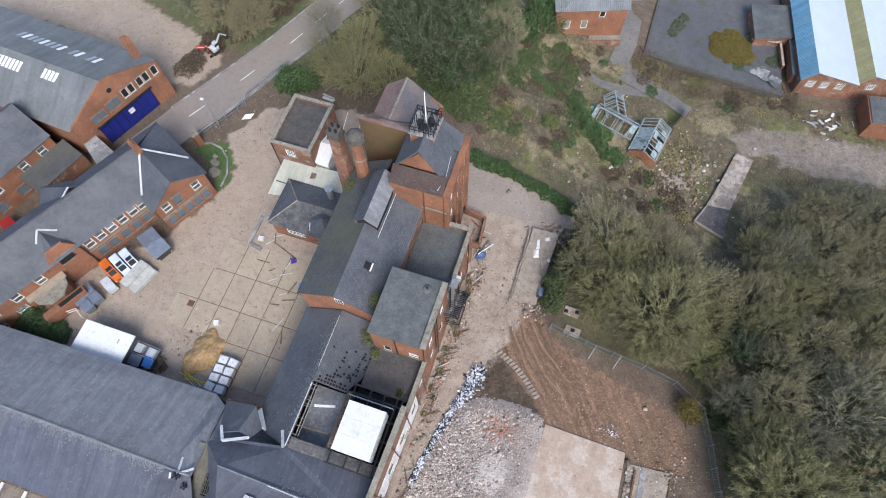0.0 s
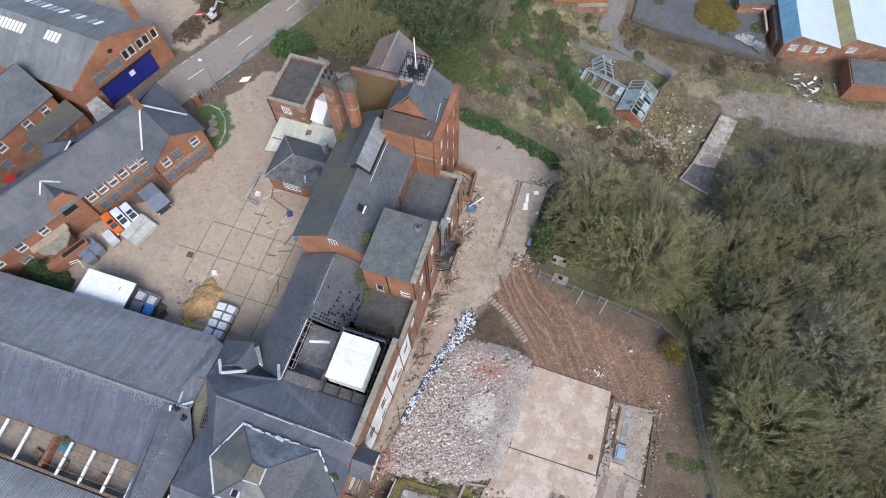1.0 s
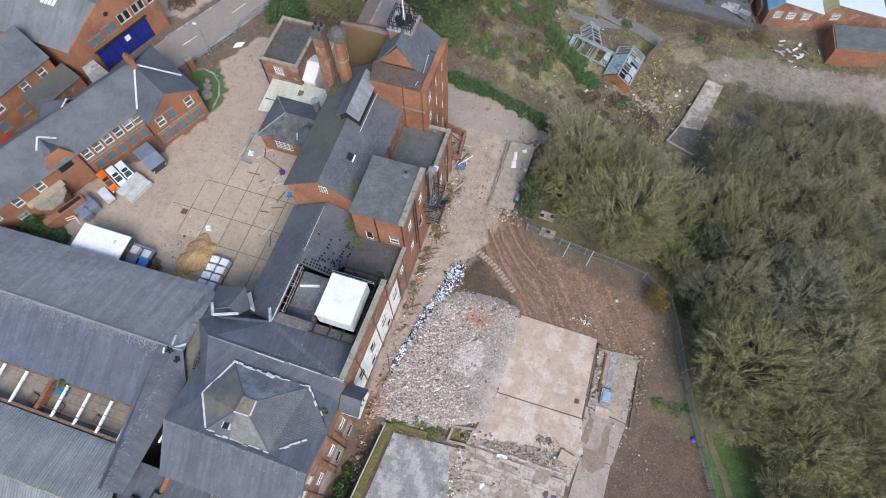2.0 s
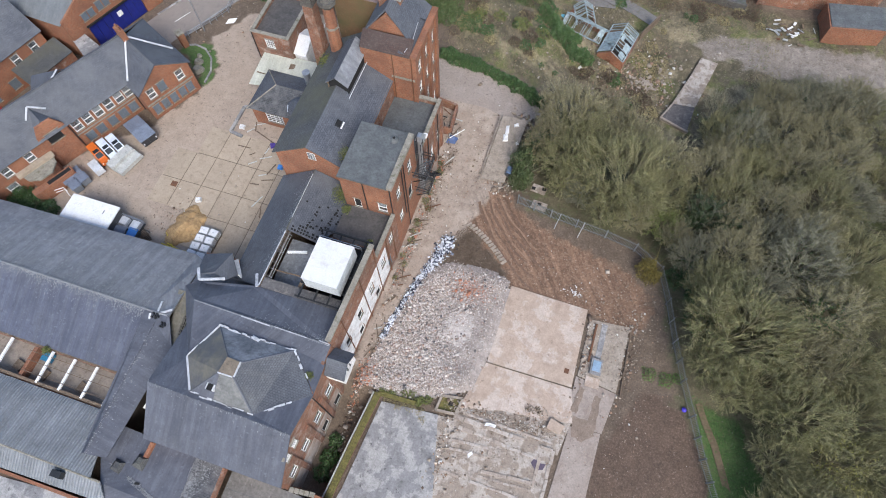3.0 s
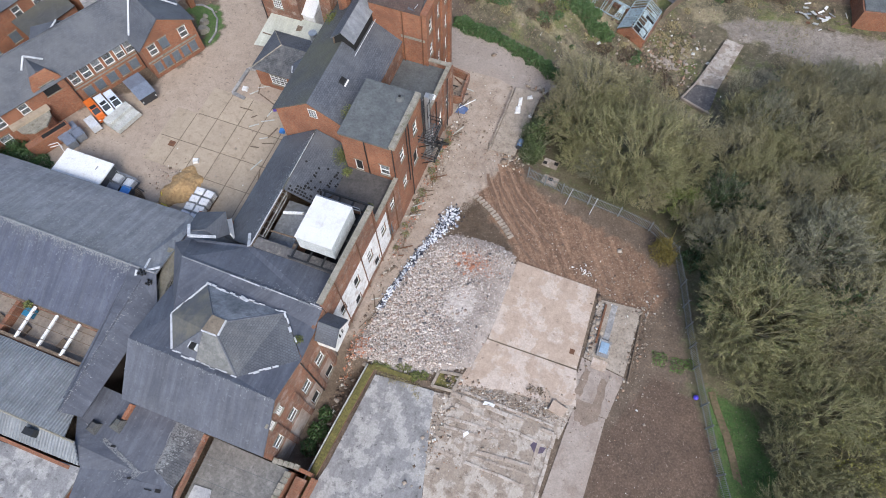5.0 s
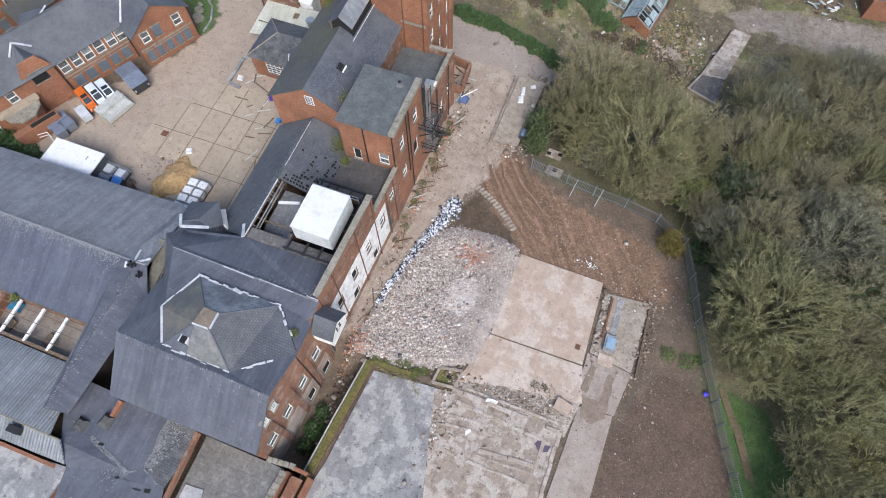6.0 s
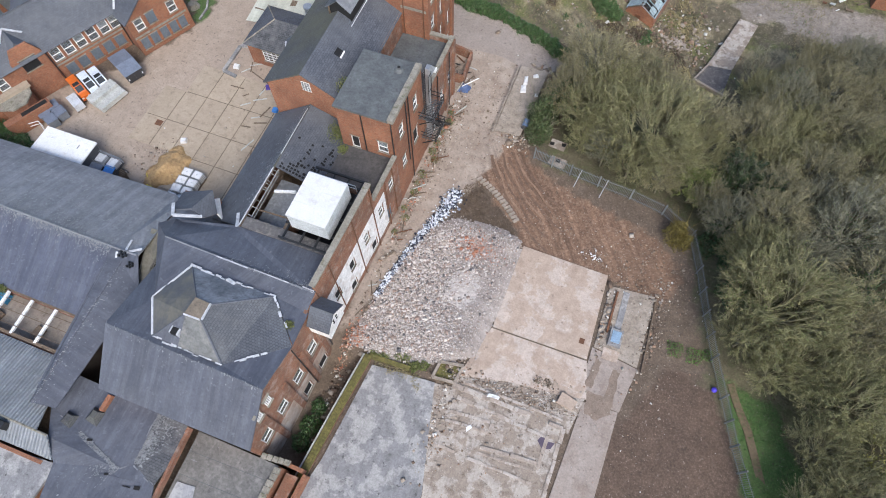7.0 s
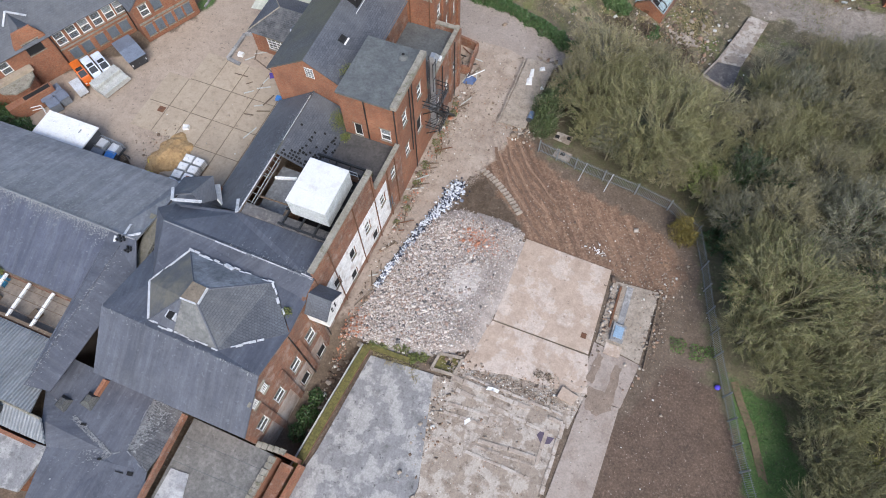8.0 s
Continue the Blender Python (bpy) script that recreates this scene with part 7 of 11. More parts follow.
def van(m, paint, label):
    t = thing("van", (0, 0, 0), label, "van", "vans by the office wall")
    w, length = 0.52, 1.5
    prof = [(-length, 0.35), (length, 0.35), (length, 0.95), (length - 0.55, 1.05), (length - 1.05, 1.75), (-length + 0.1, 1.8), (-length, 1.6)]
    g = Geo()
    g.hull([(x, w, z) for x, z in prof], [(x, -w, z) for x, z in prof])
    part("body", g, paint, t)
    part("windscreen", Geo().slab([(length - 0.62, -w + 0.1, 1.12), (length - 0.62, w - 0.1, 1.12), (length - 1.03, w - 0.14, 1.72), (length - 1.03, -w + 0.14, 1.72)], -0.015), SCREEN, t)
    part("roof_hatch", boxes((-0.1, -0.36, 1.78, 0.4, 0.36, 1.82)), SCREEN, t, "dark tinted roof light")
    for s in (-1, 1):
        part("side_window", boxes((-0.2, s * w - 0.006, 1.15, 0.62, s * w + 0.006, 1.6)), SCREEN, t)
        for x in (-1.15, 1.2):
            wheel = part("wheel", Geo().tube((x, s * (w - 0.16), 0.3), (x, s * (w + 0.02), 0.3), 0.3, n=14), RUBBER, t)
            part("rim", Geo().tube((x, s * (w + 0.021), 0.3), (x, s * (w + 0.03), 0.3), 0.17, n=10), STEEL, wheel)
        part("headlight", boxes((length - 0.02, s * 0.36 - 0.1, 0.68, length + 0.02, s * 0.36 + 0.1, 0.86)), PANEL_WHITE, t)
    return put(t, m)


face = math.degrees(math.atan2(-CW.y, -CW.x))
van(pose(-45.75, 15.1, 0, 0, 0, face), VAN_WHITE, "small white van with a dark tinted roof light")
van(pose(-46.5, 14.1, 0, 0, 0, face), VAN_WHITE, "small white van parked beside an orange one")
van(pose(-47.3, 13.15, 0, 0, 0, face), ORANGE, "small orange van parked by the office wall")


def covered_skip():
    t = thing("covered_skip", (0, 0, 0), "charcoal steel skip with a blue-grey lid", "skip")
    g = Geo()
    g.hull([(-1.3, -1.5, 0.1), (1.3, -1.5, 0.1), (1.3, 1.5, 0.1), (-1.3, 1.5, 0.1)], [(-1.55, -1.75, 1.5), (1.55, -1.75, 1.5), (1.55, 1.75, 1.5), (-1.55, 1.75, 1.5)])
    part("body", g, GREY_DARK, t)
    part("skid", boxes((-1.2, -1.4, 0, -1.0, 1.4, 0.1), (1.0, -1.4, 0, 1.2, 1.4, 0.1)), GREY_DARK, t)
    part("lid", Geo().slab([(-1.6, -1.8, 1.55), (0.2, -1.8, 1.95), (0.2, 1.8, 1.95), (-1.6, 1.8, 1.55)], 0.06), LID_GREY, t)
    part("lid", Geo().slab([(0.2, -1.8, 1.94), (1.6, -1.8, 1.6), (1.6, 1.8, 1.6), (0.2, 1.8, 1.94)], 0.06), LID_GREY, t)
    for y in (-1.2, 0, 1.2):
        part("rib", Geo().bar((1.33, y, 0.15), (1.58, y, 1.45), 0.1), GREY_DARK, t)
    for y in (-1.4, 1.4):
        part("lamp", boxes((1.6, y - 0.1, 0.9, 1.66, y + 0.1, 1.1)), PANEL_WHITE, t)
    put(t, pose(-43.9, 17.9, 0, 0, 0, face) @ Matrix.Diagonal((1.3, 0.62, 1, 1)))


covered_skip()


def panel_stack():
    t = thing("panel_stack", (0, 0, 0), "stack of long pale grey building panels", "panel stack")
    for k in range(5):
        part("panel", boxes((-1.85, 0.0, 0.12 + k * 0.2, 1.85 - 0.04 * k, 1.2, 0.3 + k * 0.2)), PANEL_GREY, t)
    for k in range(3):
        part("panel", boxes((-1.8, -1.2, 0.12 + k * 0.2, 1.8 - 0.05 * k, -0.02, 0.3 + k * 0.2)), PANEL_GREY, t)
    for x in (-1.5, 0, 1.5):
        part("bearer", boxes((x - 0.06, -1.15, 0, x + 0.06, 1.15, 0.12)), TIMBER, t)
    put(t, pose(-43.9, 13.6, 0, 0, 0, 74))


panel_stack()


def grey_bin():
    t = thing("storage_bin", (0, 0, 0), "grey plastic storage bin with a flat lid", "bin", "bins beside the brick store")
    g = Geo()
    g.hull([(-0.5, -0.5, 0.08), (0.5, -0.5, 0.08), (0.5, 0.5, 0.08), (-0.5, 0.5, 0.08)], [(-0.6, -0.6, 1.1), (0.6, -0.6, 1.1), (0.6, 0.6, 1.1), (-0.6, 0.6, 1.1)])
    part("body", g, GREY_PLASTIC, t)
    part("lid", boxes((-0.64, -0.64, 1.1, 0.64, 0.64, 1.2), (-0.5, -0.5, 1.2, 0.5, 0.5, 1.24)), LID_GREY, t)
    for s in (-0.35, 0.35):
        part("foot", boxes((s - 0.1, -0.45, 0, s + 0.1, 0.45, 0.08)), GREY_PLASTIC, t)
    first = put(t, pose(-48.6, 9.95, 0, 0, 0, 64))
    for x, y, a in ((-47.3, 9.5, 66), (-48.9, 8.7, 63), (-47.6, 8.3, 62)):
        copy_thing(first, pose(x, y, 0, 0, 0, a))


grey_bin()


def white_stack():
    t = thing("wrapped_stack", (0, 0, 0), "stack of white wrapped packs on a pallet", "pack stack")
    for i in range(2):
        for k in range(3):
            part("pack", boxes((-0.95 + i * 0.97, -0.55, 0.14 + k * 0.3, -0.02 + i * 0.97, 0.55, 0.43 + k * 0.3)), STACK_WHITE, t)
    for y in (-0.45, 0, 0.45):
        part("pallet_board", boxes((-1.0, y - 0.07, 0, 1.0, y + 0.07, 0.14)), TIMBER, t)
    put(t, pose(-46.8, 11.5, 0, 0, 0, 64 - 90))


white_stack()


def white_cabin():
    t = thing("site_cabin", (0, 0, 0), "site cabin with a plain white flat roof", "cabin")
    part("wall", boxes((-3.0, -1.65, 0.1, 3.0, 1.65, 2.45)), GREY_DARK, t)
    part("roof", boxes((-3.15, -1.8, 2.45, 3.15, 1.8, 2.6)), PANEL_WHITE, t, "plain white roof sheet")
    part("door", boxes((1.2, -1.7, 0.12, 2.1, -1.652, 2.1)), GREY_PLASTIC, t)
    part("roof_fin", boxes((1.6, 0.4, 2.6, 1.68, 0.9, 2.66)), GREY_PLASTIC, t)
    for x in (-2.6, 2.6):
        part("skid", boxes((x - 0.1, -1.6, 0, x + 0.1, 1.6, 0.1)), GREY_DARK, t)
    put(t, pose(-42.55, 4.9, 0, 0, 0, 0))
    s = thing("white_board", (0, 0, 0), "white sheet board leaning low by the cabin", "board")
    part("sheet", boxes((-0.9, -0.5, 0.9, 0.9, 0.5, 0.98)), PANEL_WHITE, s)
    for x in (-0.7, 0.7):
        part("leg", boxes((x - 0.05, -0.4, 0, x + 0.05, 0.4, 0.9)), TIMBER, s)
    put(s, pose(-38.6, 3.15, 0, 0, 0, -2))


white_cabin()


def cage_trailer(m, label):
    t = thing("cage_trailer", (0, 0, 0), label, "trailer", "trailers by the shed")
    part("bed", boxes((-1.4, -0.7, 0.55, 1.4, 0.7, 0.7)), GREY_DARK, t)
    for x in (-1.38, -0.46, 0.46, 1.38):
        for y in (-0.68, 0.68):
            part("post", boxes((x - 0.03, y - 0.03, 0.7, x + 0.03, y + 0.03, 1.5)), STEEL, t)
    for z in (1.0, 1.25, 1.5):
        for y in (-0.68, 0.68):
            part("rail", Geo().bar((-1.4, y, z), (1.4, y, z), 0.05), STEEL, t)
        for x in (-1.4, 0, 1.4):
            part("rail", Geo().bar((x, -0.68, z), (x, 0.68, z), 0.05), STEEL, t)
    for x in (-0.9, 0.75):
        part("load", boxes((x - 0.55, -0.5, 0.7, x + 0.5, 0.5, 1.25)), STACK_WHITE, t)
    for s in (-1, 1):
        part("wheel", Geo().tube((0, s * 0.6, 0.3), (0, s * 0.78, 0.3), 0.3, n=12), RUBBER, t)
    part("drawbar", Geo().bar((1.4, 0, 0.55), (2.2, 0, 0.4), 0.08), GREY_DARK, t)
    part("jack_leg", Geo().bar((2.1, 0, 0.42), (2.1, 0, 0), 0.06), GREY_DARK, t)
    return put(t, m)


cage_trailer(pose(-38.2, 5.7, 0, 0, 0, -3), "grey caged trailer loaded with white packs")


def lid_boxes():
    for x, y, w, mat, label in ((-38.9, 4.35, 1.5, LID_GREY, "blue-grey lidded steel chest"), (-37.3, 4.55, 1.1, BLUE_PLASTIC, "bright blue lidded chest")):
        t = thing("tool_chest", (x, y, 0), label, "chest", "chests beside the shed")
        part("body", boxes((x - w / 2, y - 0.55, 0, x + w / 2, y + 0.55, 1.2)), GREY_DARK, t)
        part("lid", Geo().slab([(x - w / 2 - 0.04, y - 0.6, 1.22), (x + w / 2 + 0.04, y - 0.6, 1.22), (x + w / 2 + 0.04, y + 0.6, 1.38), (x - w / 2 - 0.04, y + 0.6, 1.38)], 0.06), mat, t)
        part("handle", boxes((x - 0.15, y - 0.62, 0.95, x + 0.15, y - 0.56, 1.0)), STEEL, t)


lid_boxes()


def sand_heap():
    rng = np.random.default_rng(4)
    n = 46
    x, y = np.meshgrid(np.linspace(-2.6, 2.6, n), np.linspace(-3.2, 3.2, n))
    r = np.hypot(x / 2.0, y / 2.9)
    ang = np.arctan2(y, x)
    edge = 1 + 0.13 * np.sin(3 * ang + 1) + 0.07 * np.sin(7 * ang)
    h = np.clip(1 - r / edge, 0, 1) ** 0.75 * 1.15
    h = h + (h > 0) * (0.10 * swell(x * 3, y * 3, 0.8) + 0.07 * swell(x * 8, y * 6, 0.9) + 0.02 * rng.normal(size=x.shape))
    h = np.where(h > 0.01, np.maximum(h, 0.02), -0.12)
    v = np.stack([x.ravel(), y.ravel(), h.ravel()], 1)
    i = np.arange(n * n).reshape(n, n)
    f = np.stack([i[:-1, :-1], i[:-1, 1:], i[1:, 1:], i[1:, :-1]], -1).reshape(-1, 4)
    me = fast_mesh("sand_mound", v, f, SAND)
    ob = new("sand_mound", me)
    me.shade_smooth()
    ob.matrix_basis = pose(-32.2, 7.7, 0, 0, 0, -16)
    tagged(ob, "mound of yellow builder's sand on the concrete yard", "sand")


sand_heap()


def ibc():
    t = thing("liquid_container", (0, 0, 0), "caged white plastic liquid container on a pallet", "container", "containers beside the sand")
    part("bottle", boxes((-0.5, -0.42, 0.16, 0.5, 0.42, 1.05), (-0.44, -0.36, 1.05, 0.44, 0.36, 1.1)), PANEL_WHITE, t)
    part("cap", Geo().tube((0, 0, 1.1), (0, 0, 1.14), 0.08, n=10), STACK_WHITE, t)
    cage = Geo()
    for z in (0.3, 0.55, 0.8, 1.05):
        for y in (-0.46, 0.46):
            cage.bar((-0.54, y, z), (0.54, y, z), 0.03)
        for x in (-0.54, 0.54):
            cage.bar((x, -0.46, z), (x, 0.46, z), 0.03)
    for x in (-0.54, -0.18, 0.18, 0.54):
        for y in (-0.46, 0.46):
            cage.bar((x, y, 0.15), (x, y, 1.08), 0.03)
    part("cage", cage, STEEL, t)
    part("pallet", boxes((-0.55, -0.47, 0.1, 0.55, 0.47, 0.16), (-0.55, -0.47, 0, -0.4, 0.47, 0.1), (-0.07, -0.47, 0, 0.07, 0.47, 0.1), (0.4, -0.47, 0, 0.55, 0.47, 0.1)), TIMBER, t)
    first = put(t, pose(-29.4, 7.55, 0, 0, 0, 3))
    rnd = random.Random(2)
    for i in range(2):
        for j in range(4):
            if i or j:
                copy_thing(first, pose(-29.4 + i * 1.22 - 0.05 * j, 7.55 - j * 1.06, 0, 0, 0, rnd.uniform(-5, 5)))


ibc()


def yard_scraps():
    rnd = random.Random(12)
    for a, b_ in (((-34.0, 4.75, 0.12), (-30.2, 4.35, 0.18)), ((-34.1, 6.2, 0.1), (-32.2, 4.5, 0.3)), ((-33.3, 4.95, 0.25), (-29.9, 4.2, 0.22)), ((-32.9, 4.2, 0.3), (-30.4, 4.65, 0.3))):
        t = thing("yellow_pole", a, "yellow painted scaffold pole lying on the ground", "pole", "poles by the shed")
        part("pole", Geo().tube(a, b_, 0.075, n=6), YELLOW, t)
    for k in range(5):
        x, y = -36.3 + rnd.uniform(-0.8, 0.9), 4.2 + rnd.uniform(-0.5, 1.2)
        t = thing("pallet", (0, 0, 0), "loose weathered timber pallet", "pallet", "pallets by the shed")
        for i in range(5):
            part("board", boxes((-0.55, -0.5 + i * 0.23, 0.1, 0.55, -0.38 + i * 0.23, 0.13)), TIMBER, t)
        for x_ in (-0.45, 0, 0.45):
            part("bearer", boxes((x_ - 0.05, -0.5, 0, x_ + 0.05, 0.55, 0.1)), TIMBER, t)
        put(t, pose(x, y, 0.0 + 0.14 * (k % 3), 0, 0, rnd.uniform(0, 90)))
    t = thing("white_ladder", (0, 0, 0), "white metal ladder frame lying by the sand", "ladder")
    for y in (-0.25, 0.25):
        part("stile", Geo().bar((-1.2, y, 0.1), (1.2, y, 0.35), 0.06), PANEL_WHITE, t)
    for k in range(7):
        part("rung", Geo().bar((-1.0 + k * 0.33, -0.25, 0.12 + k * 0.035), (-1.0 + k * 0.33, 0.25, 0.12 + k * 0.035), 0.04), PANEL_WHITE, t)
    put(t, pose(-31.9, 4.3, 0, 0, 0, -20))
    t = thing("white_railing", (-50, 6.6, 0), "bent white tubular railing by the shrubs", "railing")
    for a, b_ in (((-51.2, 5.6, 0.9), (-48.9, 7.6, 0.9)), ((-51.2, 5.6, 0.45), (-48.9, 7.6, 0.45)), ((-48.9, 7.6, 0.9), (-47.6, 6.9, 0.9))):
        part("rail", Geo().tube(a, b_, 0.05, n=6), PANEL_WHITE, t)
    for x, y in ((-51.2, 5.6), (-50.05, 6.6), (-48.9, 7.6), (-47.6, 6.9)):
        part("post", Geo().tube((x, y, -0.1), (x, y, 0.92), 0.05, n=6), PANEL_WHITE, t)
    planks = [(-27.3, 19.6, 30, 1.6), (-29.2, 19.6, 45, 0.8), (-28.6, 18.4, 40, 1.2), (-25.9, 18.2, 75, 1.8), (-26.6, 17.1, 30, 1.0), (-25.7, 16.6, 20, 1.5), (-27.0, 15.6, 10, 1.1), (-25.6, 13.4, 70, 1.9), (-24.6, 12.2, 110, 1.7), (-30.7, 20.3, 2, 1.7), (-29.9, 24.3, 30, 2.2), (-30.6, 23.6, 110, 1.5), (-28.6, 22.4, -20, 3.4), (-31.0, 22.9, 50, 1.2), (-27.6, 20.6, 80, 1.0)]
    for x, y, a, n in planks:
        t = thing("plank", (0, 0, 0), "loose weathered plank on the yard", "plank", "planks on the yard")
        part("board", boxes((-n / 2, -0.07, 0.0, n / 2, 0.07, 0.045)), TIMBER if rnd.random() < 0.6 else PANEL_GREY, t)
        put(t, pose(x, y, 0.02, 0, 0, a))
    for x, y, mat, label in ((-24.9, 18.8, BLUE_PLASTIC, "blue plastic crate"), (-27.2, 21.5, plain("purple_plastic", (0.08, 0.05, 0.3)), "purple plastic tub"), (-32.3, 23.0, PANEL_WHITE, "white crumpled sheet"), (-32.6, 11.4, PANEL_WHITE, "white sack by the sand heap")):
        t = thing("yard_litter", (0, 0, 0), label + " left on the yard", "litter")
        g = Geo()
        g.hull([(-0.35, -0.3, 0), (0.35, -0.35, 0), (0.4, 0.3, 0), (-0.3, 0.35, 0)], [(-0.3, -0.25, 0.3), (0.28, -0.3, 0.38), (0.36, 0.22, 0.26), (-0.25, 0.28, 0.34)])
        part("body", g, mat, t)
        put(t, pose(x, y, 0, 0, 0, rnd.uniform(0, 90)))
    t = thing("drain_cover", (-36.6, 12.6, 0), "dark iron drain grating in the yard", "drain")
    part("grating", boxes((-37.05, 12.25, -0.05, -36.25, 13.0, 0.03)), RUST, t)
    t = thing("planter_bed", (-32, 24, 0), "broken concrete edging of an empty bed", "edging")
    for a, b_ in (((-33.4, 21.9), (-33.4, 26.0)), ((-33.4, 21.9), (-31.6, 21.6)), ((-33.4, 26.0), (-32.0, 26.6))):
        part("edge_block", Geo().bar((*a, 0.1), (*b_, 0.1), 0.4, 0.3), CONCRETE_GREY, t)


yard_scraps()


# ---- gate, road side ----
def roadside():
    t = thing("gate_pier", (-46.3, 33.4, 0), "square brick gate pier with a stone cap", "pier")
    part("shaft", Geo().prism([(-46.8, 33.2), (-46.0, 32.8), (-45.6, 33.5), (-46.4, 33.9)], -0.1, 2.3), BRICK, t)
    part("cap", Geo().prism([(-46.9, 33.2), (-46.0, 32.65), (-45.5, 33.5), (-46.4, 34.05)], 2.3, 2.5), STONE, t)
    f = thing("roadside_railing", (-42, 38, 0), "low grey railing along the pavement", "railing")
    pts = [(-46.4, 34.9), (-44.6, 38.0), (-43.2, 40.8), (-43.4, 42.4), (-41.9, 45.8), (-40.2, 49.6)]
    for a, b_ in zip(pts, pts[1:]):
        for z in (0.5, 1.0):
            part("rail", Geo().bar((*a, z), (*b_, z), 0.06), STEEL, f)
        for k in range(3):
            s = k / 3
            x, y = a[0] + (b_[0] - a[0]) * s, a[1] + (b_[1] - a[1]) * s
            part("post", Geo().bar((x, y, -0.1), (x, y, 1.05), 0.08), STEEL, f)
    w = thing("dwarf_wall", (-45, 32.6, 0), "curved dwarf wall round the grass verge", "wall")
    ring = [(-46.4, 33.2), (-44.9, 33.9), (-43.2, 33.6), (-41.6, 32.3), (-40.6, 30.2), (-40.5, 28.2)]
    for a, b_ in zip(ring, ring[1:]):
        part("wall_length", Geo().bar((*a, 0.0), (*b_, 0.0), 0.22, 0.25), CONCRETE_GREY, w)
    for x, y, r in ((-43.0, 31.2, 0.7), (-42.4, 29.9, 0.9), (-43.4, 32.2, 0.4)):
        s = thing("boulder", (x, y, 0), "rounded pale boulder on the grass verge", "boulder", "boulders on the verge")
        part("stone", Geo().hull([(x + r * math.cos(k * math.tau / 9) * (1 + 0.15 * math.sin(k * 3)), y + r * math.sin(k * math.tau / 9), -0.1) for k in range(9)], [(x + r * 0.6 * math.cos(k * math.tau / 9), y + r * 0.55 * math.sin(k * math.tau / 9), 0.45 * r + 0.1) for k in range(9)]), STONE, s)
    n = thing("white_notice_board", (-41.9, 39.0, 0), "white board lying on the verge", "board")
    part("sheet", Geo().slab([(-42.6, 38.6, 0.12), (-41.5, 39.1, 0.12), (-41.2, 39.9, 0.4), (-42.3, 39.4, 0.4)], 0.06), PANEL_WHITE, n)
    for (x, y) in ((-44.9, 36.6), (-27.0, 63.0)):
        l = thing("street_lamp", (x, y, 0), "slim grey street lamp by the road", "street lamp")
        part("column", Geo().tube((x, y, -0.1), (x, y, 5.2), 0.08, 0.05, 8), STEEL, l)
        part("arm", Geo().tube((x, y, 5.2), (x - 0.7, y + 0.35, 5.35), 0.04, n=6), STEEL, l)
        part("lantern", boxes((x - 1.0, y + 0.2, 5.3, x - 0.55, y + 0.5, 5.42)), PANEL_WHITE, l)
    # road works
    for k, (x, y) in enumerate(((-53.6, 48.0), (-52.6, 48.3), (-52.0, 47.6))):
        b_ = thing("road_barrier", (0, 0, 0), "red and white plastic road barrier", "barrier", "barriers by the road works")
        part("panel", boxes((-0.55, -0.03, 0.35, 0.55, 0.03, 1.0)), plain("red_plastic", (0.5, 0.05, 0.03)) if k == 0 else bpy.data.materials["red_plastic"], b_)
        part("stripe", boxes((-0.5, -0.04, 0.6, 0.5, 0.04, 0.75)), PANEL_WHITE, b_)
        for s in (-0.45, 0.45):
            part("foot", boxes((s - 0.06, -0.25, 0, s + 0.06, 0.25, 0.35)), RUBBER, b_)
        put(b_, pose(x, y, -0.05, 0, 0, 20 - 30 * k))
    d = thing("digger", (0, 0, 0), "small dirty white digger at the road works", "digger")
    part("track", boxes((-1.1, -0.9, 0, 1.1, -0.5, 0.55), (-1.1, 0.5, 0, 1.1, 0.9, 0.55)), RUBBER, d)
    part("cab", boxes((-0.9, -0.7, 0.6, 0.5, 0.7, 1.3), (-0.2, -0.65, 1.3, 0.6, 0.1, 2.3)), STACK_WHITE, d)
    part("boom", Geo().bar((0.6, 0.3, 1.1), (2.2, 0.3, 2.5), 0.25).bar((2.2, 0.3, 2.5), (3.3, 0.3, 1.2), 0.2), STACK_WHITE, d)
    part("bucket", Geo().hull([(3.0, 0.0, 0.5), (3.6, 0.0, 0.5), (3.6, 0.6, 0.5), (3.0, 0.6, 0.5)], [(3.1, 0.0, 1.2), (3.5, 0.0, 1.2), (3.5, 0.6, 1.2), (3.1, 0.6, 1.2)]), GREY_DARK, d)
    part("window", boxes((-0.15, -0.66, 1.5, 0.61, 0.11, 2.1)), SCREEN, d)
    put(d, pose(-51.6, 48.6, -0.05, 0, 0, 70) @ Matrix.Scale(0.75, 4))
    for k in range(5):
        a = Vector((-33.4 + k * 2.1, 43.9 + k * 0.2))
        b2 = a + Vector((0.5, -3.6 + 0.3 * k))
        g = Geo()
        s = Vector((0.05, 0.01))
        g.prism([tuple(b2 - s), tuple(b2 + s), tuple(a + s), tuple(a - s)], -0.05, -0.032)
        alone("bay_line", g, PAINT_WHITE, "faded white parking bay line", "road marking", "structure")
    t = thing("bench", (0, 0, 0), "weathered grey timber bench under the trees", "bench")
    part("seat", boxes((-0.9, -0.25, 0.4, 0.9, 0.2, 0.46)), PANEL_GREY, t)
    part("backrest", boxes((-0.9, 0.2, 0.5, 0.9, 0.26, 0.95)), PANEL_GREY, t)
    for x in (-0.75, 0.75):
        part("leg", boxes((x - 0.05, -0.2, 0, x + 0.05, 0.26, 0.4)), TIMBER, t)
    put(t, pose(-32.4, 45.3, -0.05, 0, 0, -8))


